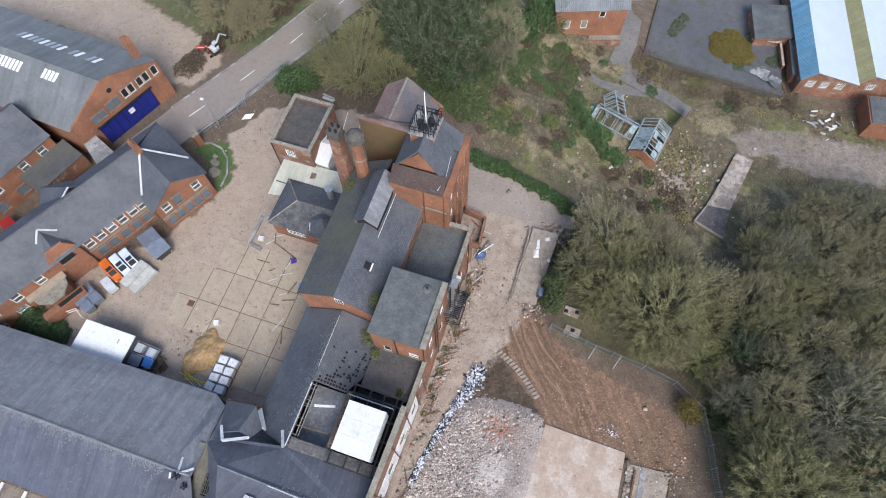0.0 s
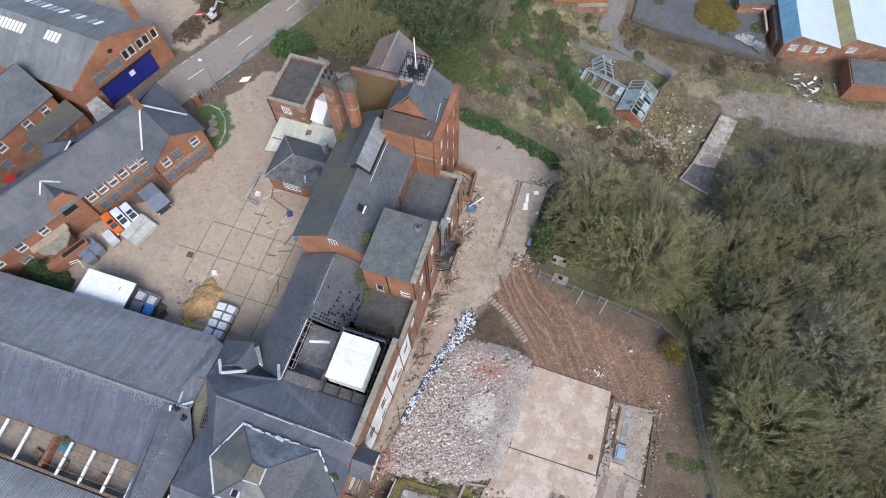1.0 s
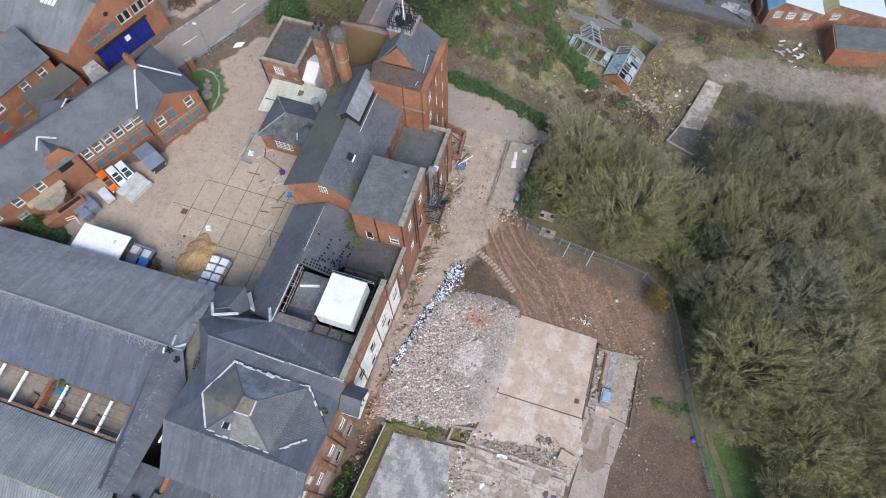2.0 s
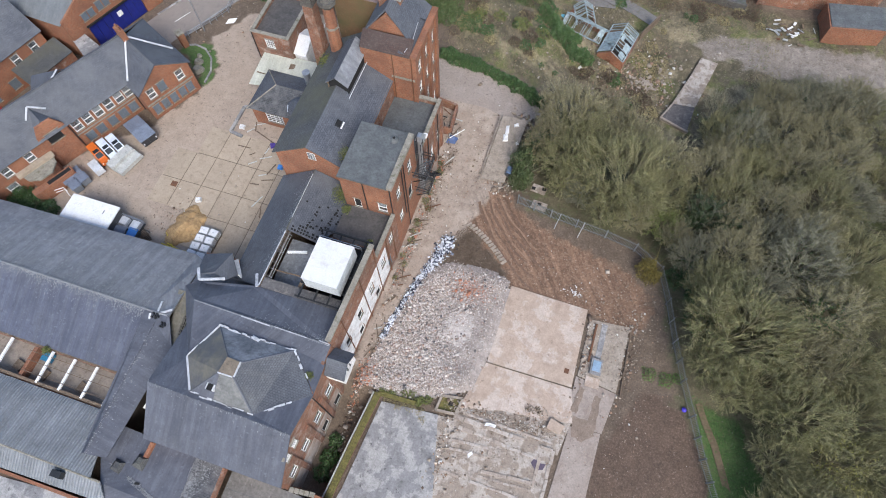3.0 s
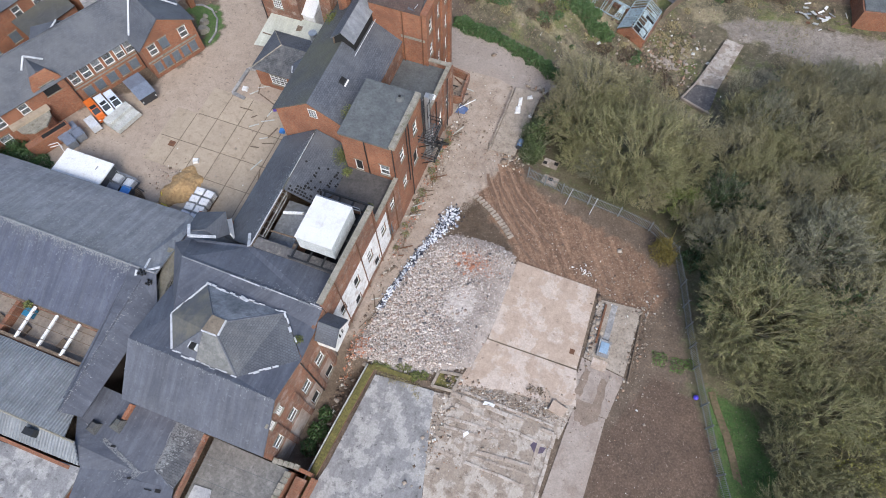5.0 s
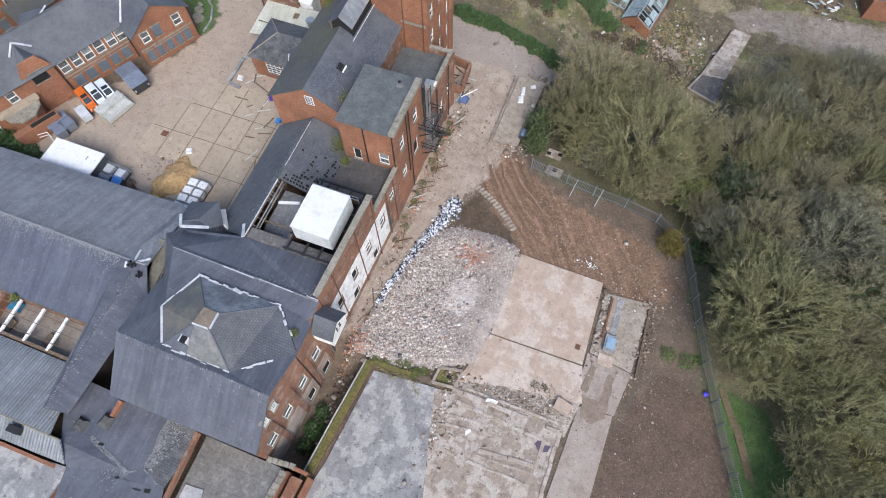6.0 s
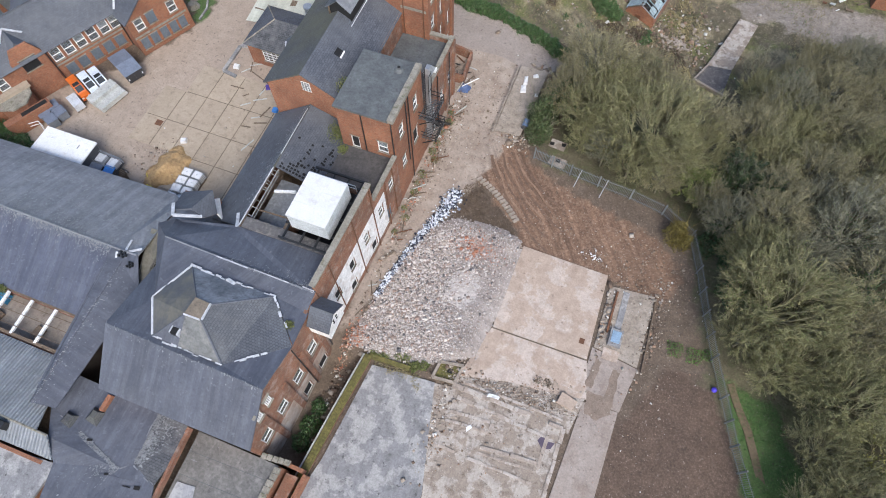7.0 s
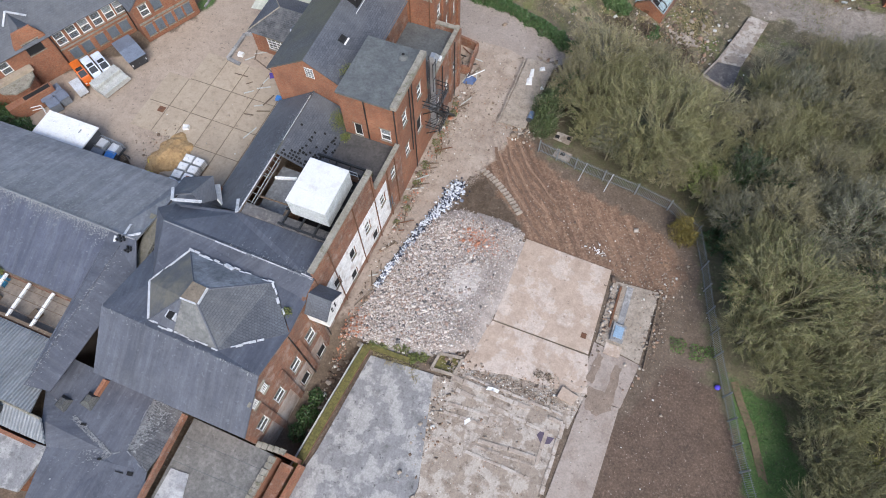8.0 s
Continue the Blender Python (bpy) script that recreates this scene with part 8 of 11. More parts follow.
# ---- demolition ground ----
def ramp_mat(name, stops, rough=0.95):
    m, nt, b = material(name)
    g = nt.nodes.new("ShaderNodeNewGeometry")
    r = nt.nodes.new("ShaderNodeValToRGB")
    r.color_ramp.interpolation = "CONSTANT"
    while len(r.color_ramp.elements) < len(stops):
        r.color_ramp.elements.new(0.5)
    for e, (at, c) in zip(r.color_ramp.elements, stops):
        e.position, e.color = at, (*c, 1)
    nt.links.new(g.outputs["Random Per Island"], r.inputs[0])
    c = graded(nt, graded(nt, r.outputs[0], position(nt), 7, 0.75, 1.25, 4), position(nt), 0.5, 0.8, 1.18, 4)
    nt.links.new(c, b.inputs["Base Color"])
    b.inputs["Roughness"].default_value = rough
    return m


RUBBLE = ramp_mat("mixed_rubble", [(0, (0.56, 0.515, 0.485)), (0.24, (0.4, 0.345, 0.305)), (0.4, (0.6, 0.565, 0.535)), (0.52, (0.3, 0.225, 0.19)), (0.66, (0.5, 0.45, 0.415)), (0.86, (0.37, 0.27, 0.22)), (0.92, (0.12, 0.115, 0.12))])
RUBBLE_RED = ramp_mat("brick_rubble", [(0, (0.42, 0.19, 0.12)), (0.4, (0.36, 0.22, 0.165)), (0.6, (0.52, 0.42, 0.37)), (0.75, (0.46, 0.22, 0.14)), (0.92, (0.14, 0.1, 0.09))])
RUBBLE_WHITE = ramp_mat("white_glazed_rubble", [(0, (0.72, 0.75, 0.8)), (0.4, (0.58, 0.62, 0.7)), (0.55, (0.04, 0.045, 0.065)), (0.85, (0.24, 0.27, 0.34))])
BITS = ramp_mat("scattered_bits", [(0, (0.32, 0.27, 0.22)), (0.3, (0.22, 0.17, 0.13)), (0.5, (0.42, 0.37, 0.32)), (0.62, (0.14, 0.1, 0.075)), (0.8, (0.3, 0.2, 0.14)), (0.95, (0.62, 0.61, 0.58))])


def stones(rng, x, y, z, size, flat=0.6):
    """Many broken stones as bent boxes."""
    n = len(x)
    cube = np.array([(-1, -1, -1), (1, -1, -1), (1, 1, -1), (-1, 1, -1), (-1, -1, 1), (1, -1, 1), (1, 1, 1), (-1, 1, 1)], float)
    v = cube[None] * rng.uniform(0.55, 1.0, (n, 8, 3))
    v[:, :, 2] *= flat
    v *= (size[:, None] * rng.uniform(0.6, 1.3, (n, 3)))[:, None, :] * 0.5
    a, b_ = rng.uniform(0, math.tau, n), rng.normal(0, 0.5, n)
    ca, sa, cb, sb = np.cos(a), np.sin(a), np.cos(b_), np.sin(b_)
    X = v[:, :, 0] * cb[:, None] + v[:, :, 2] * sb[:, None]
    Z = -v[:, :, 0] * sb[:, None] + v[:, :, 2] * cb[:, None]
    Y = v[:, :, 1]
    out = np.stack([X * ca[:, None] - Y * sa[:, None] + x[:, None], X * sa[:, None] + Y * ca[:, None] + y[:, None], Z + z[:, None]], -1)
    quads = np.array([(3, 2, 1, 0), (4, 5, 6, 7), (0, 1, 5, 4), (1, 2, 6, 5), (2, 3, 7, 6), (3, 0, 4, 7)])
    return out.reshape(-1, 3), (np.arange(n)[:, None, None] * 8 + quads[None]).reshape(-1, 4)


HEAP = [(-5.4, -3.2), (-4.6, 2.2), (-3.6, 7.5), (-2.0, 11.2), (-0.4, 12.6), (2, 12.9), (4.6, 13.1), (6.5, 12.4), (6.9, 10), (6.7, 4), (6.1, -0.4), (2.8, -2.2), (-1, -3.3)]


def heap_height(x, y):
    m = within(x, y, HEAP, 1.1)
    return m * (0.36 + 0.14 * swell(x, y, 0.33) + 0.05 * swell(y + 2, x, 0.8)) - 0.1 * (1 - m)


def rubble_field():
    rng = np.random.default_rng(9)
    xs, ys = np.meshgrid(np.arange(-7, 8, 0.3), np.arange(-5, 14.6, 0.3))
    z = heap_height(xs, ys)
    ny, nx = xs.shape
    i = np.arange(nx * ny).reshape(ny, nx)
    f = np.stack([i[:-1, :-1], i[:-1, 1:], i[1:, 1:], i[1:, :-1]], -1).reshape(-1, 4)
    dust = rough_mat("rubble_dust", (0.36, 0.32, 0.295), (0.27, 0.23, 0.205), 0.6, (0.22, 0.182, 0.16), 2.0, 0.95, 0.4, 5.0)
    keep = (within(xs, ys, HEAP, 0.6).ravel() > 0.02)[f].all(1)
    tagged(new("rubble_bed", fast_mesh("rubble_bed", np.stack([xs.ravel(), ys.ravel(), z.ravel()], 1), f[keep], dust)), "crushed pale dust under the demolition rubble", "rubble", kind="stuff")
    calm = np.exp(-(((xs - 2.9) / 1.9) ** 2 + ((ys - 5.6) / 2.5) ** 2)) + 0.12 * swell(xs, ys, 1.9) + 0.1 * swell(ys, xs, 3.1)
    f2 = f[(calm.ravel() > 0.42)[f].all(1)]
    pale = rough_mat("pale_dust", (0.5, 0.465, 0.44), (0.42, 0.378, 0.35), 0.5, (0.33, 0.285, 0.255), 2.4, 0.95, 0.4, 6.0)
    tagged(new("crushed_dust", fast_mesh("crushed_dust", np.stack([xs.ravel(), ys.ravel(), z.ravel() + 0.025], 1), f2, pale)), "patch of pale crushed mortar dust on the heap", "dust", kind="stuff")
    x, y = rng.uniform(-6, 7.2, 90000), rng.uniform(-4, 13.4, 90000)
    m = within(x + 0.35 * swell(x, y, 2.1), y + 0.35 * swell(y, x, 1.7), HEAP, 0.9)
    quiet = np.exp(-(((x - 2.9) / 2.0) ** 2 + ((y - 5.6) / 2.6) ** 2)) * 0.78
    red = np.maximum(np.exp(-(((x - 3.0) / 1.7) ** 2 + ((y - 10.2) / 1.1) ** 2)), 0.7 * np.exp(-(((x + 5.0) / 1.0) ** 2 + ((y + 2.6) / 0.9) ** 2)))
    clump = 0.55 + 0.45 * swell(x, y, 1.3) * swell(y + 3, x, 0.7)
    thin = 1 - 0.75 * np.clip((x - 4.2) / 2.0, 0, 1) * np.clip((10.5 - y) / 2, 0, 1)
    on = rng.random(90000) < m * (1 - quiet) * (0.3 + 0.5 * clump) * thin
    is_red = on & (rng.random(90000) < red * 1.1)
    size = np.clip(rng.lognormal(-2.5, 0.5, 90000), 0.045, 0.4)
    size = np.where((y > 11) | (x > 3.4), size * 0.72, size)
    coarse = np.exp(-(((x + 1.0) / 3.6) ** 2 + ((y - 2.5) / 4.5) ** 2))
    size = np.where(rng.random(90000) < 0.004 + 0.022 * coarse, rng.uniform(0.16, 0.38, 90000), size)
    for name, pick, mat, label in (("rubble", on & ~is_red, RUBBLE, "heap of broken concrete and brick rubble"), ("brick_rubble", is_red, RUBBLE_RED, "patch of orange broken brick in the rubble")):
        tagged(new(name, fast_mesh(name, *stones(rng, x[pick], y[pick], heap_height(x[pick], y[pick]) + size[pick] * 0.02 + rng.uniform(-0.06, 0.06, int(pick.sum())), size[pick], 0.75), mat)), label, "rubble", kind="stuff")
    line = np.array([(-1.5, 15.6), (-1.9, 13.6), (-2.5, 11.8), (-3.5, 8.6), (-4.3, 5), (-4.9, 2)])
    t = rng.uniform(0, 1, 1700) ** 1.3 * (len(line) - 1.001)
    k = t.astype(int)
    c = line[k] + (line[k + 1] - line[k]) * (t - k)[:, None]
    wd = np.interp(t, [0, 1, 2, 3, 4, 5], [0.5, 0.62, 0.42, 0.28, 0.26, 0.18])
    x, y = c[:, 0] + rng.normal(0, 1, 1700) * wd * 0.75, c[:, 1] + rng.normal(0, 0.4, 1700)
    size = np.clip(rng.lognormal(-1.85, 0.4, 1700), 0.08, 0.32)
    tagged(new("glazed_rubble", fast_mesh("glazed_rubble", *stones(rng, x, y, 0.05 + rng.uniform(0, 0.18, 1700), size, 0.45), RUBBLE_WHITE)), "strip of white glazed brick rubble on dark sheeting", "rubble", kind="stuff")
    g = Geo()
    for a, b_ in zip(line, line[1:]):
        g.bar((a[0], a[1], 0.0), (b_[0], b_[1], 0.0), 0.8, 0.06)
    alone("dark_sheeting", g, plain("black_sheeting", (0.03, 0.033, 0.04), 0.5), "dark plastic sheeting under white rubble", "sheeting")
    n = 42
    x, y, size = rng.normal(14.3, 0.55, n), rng.normal(13.6, 0.35, n), rng.uniform(0.06, 0.18, n)
    tagged(new("white_rubble", fast_mesh("white_rubble", *stones(rng, x, y, land(x, y) + 0.06, size), PANEL_WHITE)), "scatter of small white broken pieces on the mud", "rubble", kind="stuff")
    n = 420
    x, y = rng.uniform(-6.2, -5.2, n), np.where(rng.random(n) < 0.45, rng.normal(-3.6, 1.6, n), rng.uniform(8, 27, n))
    size = np.clip(rng.lognormal(-2.1, 0.4, n), 0.05, 0.35)
    tagged(new("fallen_bricks", fast_mesh("fallen_bricks", *stones(rng, x, y, land(x, y) + 0.05 + rng.uniform(0, 0.12, n), size, 0.7), RUBBLE_RED)), "fallen broken brick along the foot of the wall", "rubble", kind="stuff")
    # loose bits over the whole site
    spots = []
    for (cx, cy, sx, sy, n, s) in ((-5.4, 24, 0.7, 4.5, 900, 0.09), (-5.5, 12, 0.6, 6, 900, 0.09), (0.4, 29, 2.4, 4, 500, 0.1), (-2.5, 22, 1.6, 6, 300, 0.08), (12, 15.5, 5, 2.2, 800, 0.055), (20, 13, 2.5, 2.8, 900, 0.07), (10, -6, 4, 2.4, 900, 0.06), (4.6, -9, 0.7, 4, 500, 0.07), (9, -12, 4, 3, 400, 0.06), (10.5, -2.5, 3.2, 0.4, 1100, 0.075), (13.8, -1.2, 1.4, 0.6, 600, 0.075), (5, -7, 0.8, 4, 300, 0.14), (22, 4, 2.0, 5, 500, 0.06), (24, -10, 4, 8, 260, 0.05), (-5.4, -6, 0.9, 3.5, 220, 0.2), (14, 52, 5, 4, 500, 0.16), (0, 50, 8, 5, 400, 0.13), (14, 62, 9, 5, 300, 0.13), (17, 51, 3, 3, 300, 0.25), (-28, 9, 6, 4, 120, 0.08), (-34, 8, 1.4, 1.4, 160, 0.12), (2.4, 25, 0.8, 1.0, 150, 0.22), (2.4, 35.4, 0.8, 0.7, 60, 0.45), (-40, 38, 4, 3, 60, 0.15), (17, 8, 0.3, 3, 160, 0.15), (21.4, 8, 0.5, 3, 160, 0.15)):
        spots.append((rng.normal(cx, sx, n), rng.normal(cy, sy, n), np.clip(rng.lognormal(math.log(s), 0.5, n), 0.05, 0.7)))
    x, y, s = (np.concatenate([q[k] for q in spots]) for k in range(3))
    ok = ~((x < -6.4) & (x > -23) & (y > -20) & (y < 42))
    x, y, s = x[ok], y[ok], s[ok]
    over = np.where((x > 4) & (x < 21) & (y > -14) & (y < 12.4), 0.11, 0.04)
    tagged(new("scattered_debris", fast_mesh("scattered_debris", *stones(rng, x, y, land(x, y) + over + s * 0.1, s, 0.5), BITS)), "small broken bits scattered over the ground", "debris", kind="stuff")


def mossy_walls():
    moss = rough_mat("moss_topped_wall", (0.1, 0.096, 0.03), (0.16, 0.135, 0.045), 1.6, (0.045, 0.045, 0.018), 3.5, 0.95, 0.5, 9.0, depth=1.4)
    t = thing("retaining_wall", (-3.5, -10, 0), "low retaining wall with a thick mossy top", "wall")
    pts = [(-3.1, -3.9), (-3.75, -10), (-4.35, -16.5), (-5.5, -30)]
    for a, b_ in zip(pts, pts[1:]):
        part("wall_length", Geo().bar((*a, -1.0), (*b_, -1.0), 0.7, 2.5), BRICK_OLD, t)
        part("mossy_top", Geo().bar((*a, 0.32), (*b_, 0.32), 0.7, 0.16), moss, t, "thick yellow-green moss")
        part("edge_plank", Geo().bar((a[0] - 0.52, a[1], 0.2), (b_[0] - 0.52, b_[1], 0.2), 0.14, 0.1), PANEL_GREY, t)
    part("wall_length", Geo().bar((-3.1, -3.9, 0.05), (1.0, -3.75, 0.05), 0.45, 0.5), moss, t)
    d = thing("drain_pit", (4.5, -2.6, 0), "square sunken drain pit with a concrete rim", "pit")
    for a, b_ in (((3.4, -2.1), (5.6, -1.7)), ((5.6, -1.7), (5.3, -3.5)), ((5.3, -3.5), (3.2, -3.7)), ((3.2, -3.7), (3.4, -2.1))):
        part("rim", Geo().bar((*a, 0.12), (*b_, 0.12), 0.25, 0.3), CONCRETE_WORN, d)
    part("pit_floor", Geo().prism([(3.4, -3.6), (5.3, -3.4), (5.5, -1.9), (3.5, -2.2)], -0.02, 0.03), moss, d)
    part("drain_hole", boxes((4.3, -2.8, 0.03, 4.8, -2.35, 0.045)), DARK, d)
    f = thing("wall_footings", (10, -7, 0), "low broken footings of demolished walls", "footings")
    crumb = random.Random(91)
    for a, b_, w, h in (((5.2, -3.7), (15.9, -3.9), 0.45, 0.35), ((5.1, -3.1), (15.6, -3.2), 0.2, 0.25), ((15.9, -3.9), (15.8, -10.2), 0.35, 0.25), ((5.8, -6.0), (9.8, -5.7), 0.3, 0.2), ((5.7, -6.9), (9.7, -6.65), 0.35, 0.22), ((9.8, -5.7), (9.8, -6.6), 0.35, 0.2), ((9.4, -8.0), (14.6, -7.6), 0.4, 0.25), ((9.3, -8.6), (14.6, -8.3), 0.25, 0.2), ((5.5, -9.2), (14.6, -9.4), 0.25, 0.18), ((14.7, -5.0), (14.7, -8.4), 0.3, 0.2), ((6.0, -4.6), (14.5, -5.2), 0.35, 0.15)):
        a, b_ = Vector(a), Vector(b_)
        run, d = (b_ - a).length, (b_ - a).normalized()
        side, at = Vector((-d.y, d.x)), 0.0
        while at < run - 0.2:
            n = min(crumb.uniform(1.0, 2.8), run - at)
            if crumb.random() < 0.88:
                p, q = a + d * at + side * crumb.uniform(-0.06, 0.06), a + d * (at + n - 0.05) + side * crumb.uniform(-0.06, 0.06)
                k = 0.09 + h * crumb.uniform(0.05, 0.3)
                wide = w * crumb.uniform(0.75, 1.15)
                ends = [p - side * wide / 2, q - side * wide * crumb.uniform(0.4, 0.55), q + side * wide / 2, p + side * wide * crumb.uniform(0.4, 0.55)]
                part("footing", Geo().hull([(*e, 0.02) for e in ends], [(*(e * 0.97 + (p + q) * 0.015), k) for e in ends]), FOOTING, f)
            at += n
    s = thing("concrete_block", (15.5, -1.5, 0), "large loose concrete cover slab", "slab")
    part("slab", Geo().prism([(14.65, -1.95), (16.1, -2.15), (16.4, -1.25), (14.85, -0.85)], 0.02, 0.42), CONCRETE_PALE, s)
    h = thing("hatch_box", (18.2, 5.8, 0), "raised access hatch with a pale blue lid", "hatch")
    part("rim", boxes((17.6, 5.0, 0, 18.8, 6.7, 0.5)), CONCRETE_GREY, h)
    part("lid", boxes((17.78, 5.3, 0.5, 18.6, 6.45, 0.62)), plain("pale_blue_lid", (0.25, 0.36, 0.48), 0.4), h)
    part("strip", boxes((17.9, 6.9, 0.06, 18.5, 10.9, 0.12)), CONCRETE_GREY, h)
    part("beam", boxes((17.2, 6.2, 0.06, 17.4, 10.6, 0.3)), RUST, h)
    part("flag", boxes((17.4, 3.6, 0.03, 18.9, 4.7, 0.14)), CONCRETE_PALE, h)
    d = thing("drain_cover", (15.3, 4.5, 0.1), "rusty square drain cover in the slab", "drain")
    part("cover", boxes((15.05, 4.25, 0.08, 15.55, 4.8, 0.115)), RUST, d)
    r = thing("timber_edging", (22, 7, 0), "weathered timber edging along the concrete strip", "edging")
    for x in (21.25,):
        part("board", Geo().bar((x, 3.5, 0.1), (x - 0.2, 11.3, 0.1), 0.12, 0.16), TIMBER, r)
    for x0, y0, x1, y1 in ((6.95, 2.8, 16.2, 2.9),):
        j = alone("slab_joint", Geo().prism([(x0, y0 - 0.05), (x1, y1 - 0.05), (x1, y1 + 0.05), (x0, y0 + 0.05)], 0.05, 0.104), JOINT, "dark open joint across the concrete slab", "joint", "structure")
    wet = rough_mat("damp_mud", (0.2, 0.15, 0.115), (0.25, 0.195, 0.152), 0.8, rough=0.5, bump=0.2)
    for k, ring in enumerate(([(16.6, 0.6), (17.3, 0.4), (17.6, 3.2), (17.0, 3.4)], [(18.6, -0.4), (19.5, -0.6), (19.4, 2.8), (18.7, 3.0)], [(17.2, -1.9), (18.4, -2.2), (19.5, -1.2), (19.3, 0.0), (17.0, 0.2)])):
        ring2 = []
        for a, b_ in zip(ring, ring[1:] + ring[:1]):
            for q in range(6):
                s_ = q / 6
                ring2.append((a[0] + (b_[0] - a[0]) * s_ + 0.07 * math.sin(q * 2.1 + k), a[1] + (b_[1] - a[1]) * s_ + 0.07 * math.cos(q * 1.7 + k)))
        alone("mud_patch", Geo().prism(ring2, 0.0, 0.094 if k == 0 else 0.052 + 0.004 * k), wet, "dark damp mud on the driveway", "mud", "structure")
    p = thing("purple_sheet", (14.7, -5.8, 0.06), "torn dark purple roofing sheet", "sheet")
    part("sheet", Geo().prism([(14.0, -5.7), (14.6, -6.3), (15.3, -6.0), (15.5, -5.4), (14.8, -5.5), (14.3, -5.1)], 0.06, 0.1), plain("purple_sheet", (0.1, 0.075, 0.11), 0.6), p)
    for x, y, a in ((8.8, -3.5, 20), (9.3, -3.45, 5), (7.9, -6.9, 60)):
        w = thing("white_scrap", (0, 0, 0), "torn piece of white sheeting", "scrap", "white scraps on the slab")
        part("sheet", Geo().prism([(-0.35, -0.12), (0.3, -0.18), (0.4, 0.1), (-0.1, 0.2)], 0.0, 0.05), PANEL_WHITE, w)
        put(w, pose(x, y, 0.36 if y > -4 else 0.1, 0, 0, a))
    # stone steps down the bank
    st = thing("block_edging", (2.9, 16.5, 0), "row of worn stone blocks edging the bank", "edging")
    n = 15
    for k in range(n):
        s_ = k / (n - 1)
        x, y = 0.2 + 5.2 * s_ + 0.25 * math.sin(s_ * 3), 18.3 - 3.5 * s_ ** 1.2
        part("block", shared(("block",), lambda g: g.hull([(-0.17, -0.36, -0.1), (0.17, -0.36, -0.1), (0.17, 0.36, -0.1), (-0.17, 0.36, -0.1)], [(-0.14, -0.32, 0.14), (0.13, -0.33, 0.14), (0.14, 0.32, 0.14), (-0.13, 0.33, 0.14)]), CONCRETE_WORN), CONCRETE_WORN, st, basis=pose(x, y, 0.0, 0, 0, -38 - 8 * s_ + 9 * math.sin(k * 2.3)))


FENCE_GREY = plain("dull_fence_paint", (0.2, 0.22, 0.225), 0.6, 0.2)


def wheel_ruts():
    """Curved wheel ruts pressed into the mud of the haul ramp."""
    soil = rough_mat("churned_mud", (0.135, 0.082, 0.054), (0.18, 0.112, 0.074), 0.7, (0.1, 0.064, 0.044), 2.0, 0.7, 0.5, 5.0)
    ridge = rough_mat("turned_clay", (0.27, 0.175, 0.12), (0.22, 0.138, 0.094), 0.7, (0.31, 0.215, 0.155), 2.0, 0.9, 0.5, 5.0)
    rnd = random.Random(52)
    mid = [Vector(q) for q in ((0.9, 23.4), (2.4, 20.9), (4.4, 18.5), (6.6, 16.5), (9.0, 14.9), (11.4, 13.6))]
    for off, w, mat in ((-1.5, 0.32, soil), (-1.15, 0.2, ridge), (-0.7, 0.24, soil), (-0.1, 0.3, soil), (0.25, 0.2, ridge), (0.75, 0.3, soil), (1.35, 0.26, soil), (1.7, 0.2, ridge), (2.2, 0.24, soil)):
        g = Geo()
        line = []
        for i in range(len(mid) - 1):
            d = (mid[i + 1] - mid[i]).normalized()
            side = Vector((-d.y, d.x))
            for k in range(5):
                s = i + k / 5
                line.append((mid[i].lerp(mid[i + 1], k / 5) + side * (off * (0.75 + 0.13 * s) + 0.09 * math.sin(s * 4 + off * 3)), side))
        first, last = rnd.randint(0, 5), len(line) - rnd.randint(1, 8)
        for (a, sa), (b_, sb) in zip(line[first:last], line[first + 1:last]):
            wa, wb = w * rnd.uniform(0.3, 0.62), w * rnd.uniform(0.3, 0.62)
            ring = [a - sa * wa, b_ - sb * wb, b_ + sb * wb, a + sa * wa]
            lift = 0.03 if mat is soil else 0.07
            g.hull([(*q, float(land(*q)) - 0.08) for q in ring], [(*(q * 0.98 + (a + b_) * 0.01), float(land(*q)) + lift) for q in ring])
        alone("wheel_rut", g, mat, "churned wheel rut in the brown mud" if mat is soil else "ridge of turned clay between the ruts", "rut", "structure")


def fence_side():
    ribbon("footpath", [(29.2, 5.4), (30.2, 3.6), (31.4, 1.6), (32.6, -0.9), (34.2, -4.6), (36.6, -9.6), (39.4, -15)], 0.7, 0.02, TRODDEN, "trodden brown footpath through the grass", category="path", thick=0.1)
    b_ = thing("purple_ball", (27.8, 4.2, 0), "bright blue-purple plastic ball by the fence", "ball")
    g = Geo()
    z = float(land(27.8, 4.2)) + 0.24
    for k in range(6):
        lo, hi = -math.pi / 2 + k * math.pi / 6, -math.pi / 2 + (k + 1) * math.pi / 6
        g.tube((27.8, 4.2, z + 0.26 * math.sin(lo)), (27.8, 4.2, z + 0.26 * math.sin(hi)), max(0.26 * math.cos(lo), 0.01), max(0.26 * math.cos(hi), 0.01), 12)
    part("shell", g, plain("purple_vinyl", (0.1, 0.07, 0.6), 0.35), b_)


TRODDEN = rough_mat("trodden_earth", (0.16, 0.115, 0.075), (0.115, 0.095, 0.055), 0.8, (0.075, 0.095, 0.035), 1.2, 0.95, 0.3, 6.0)


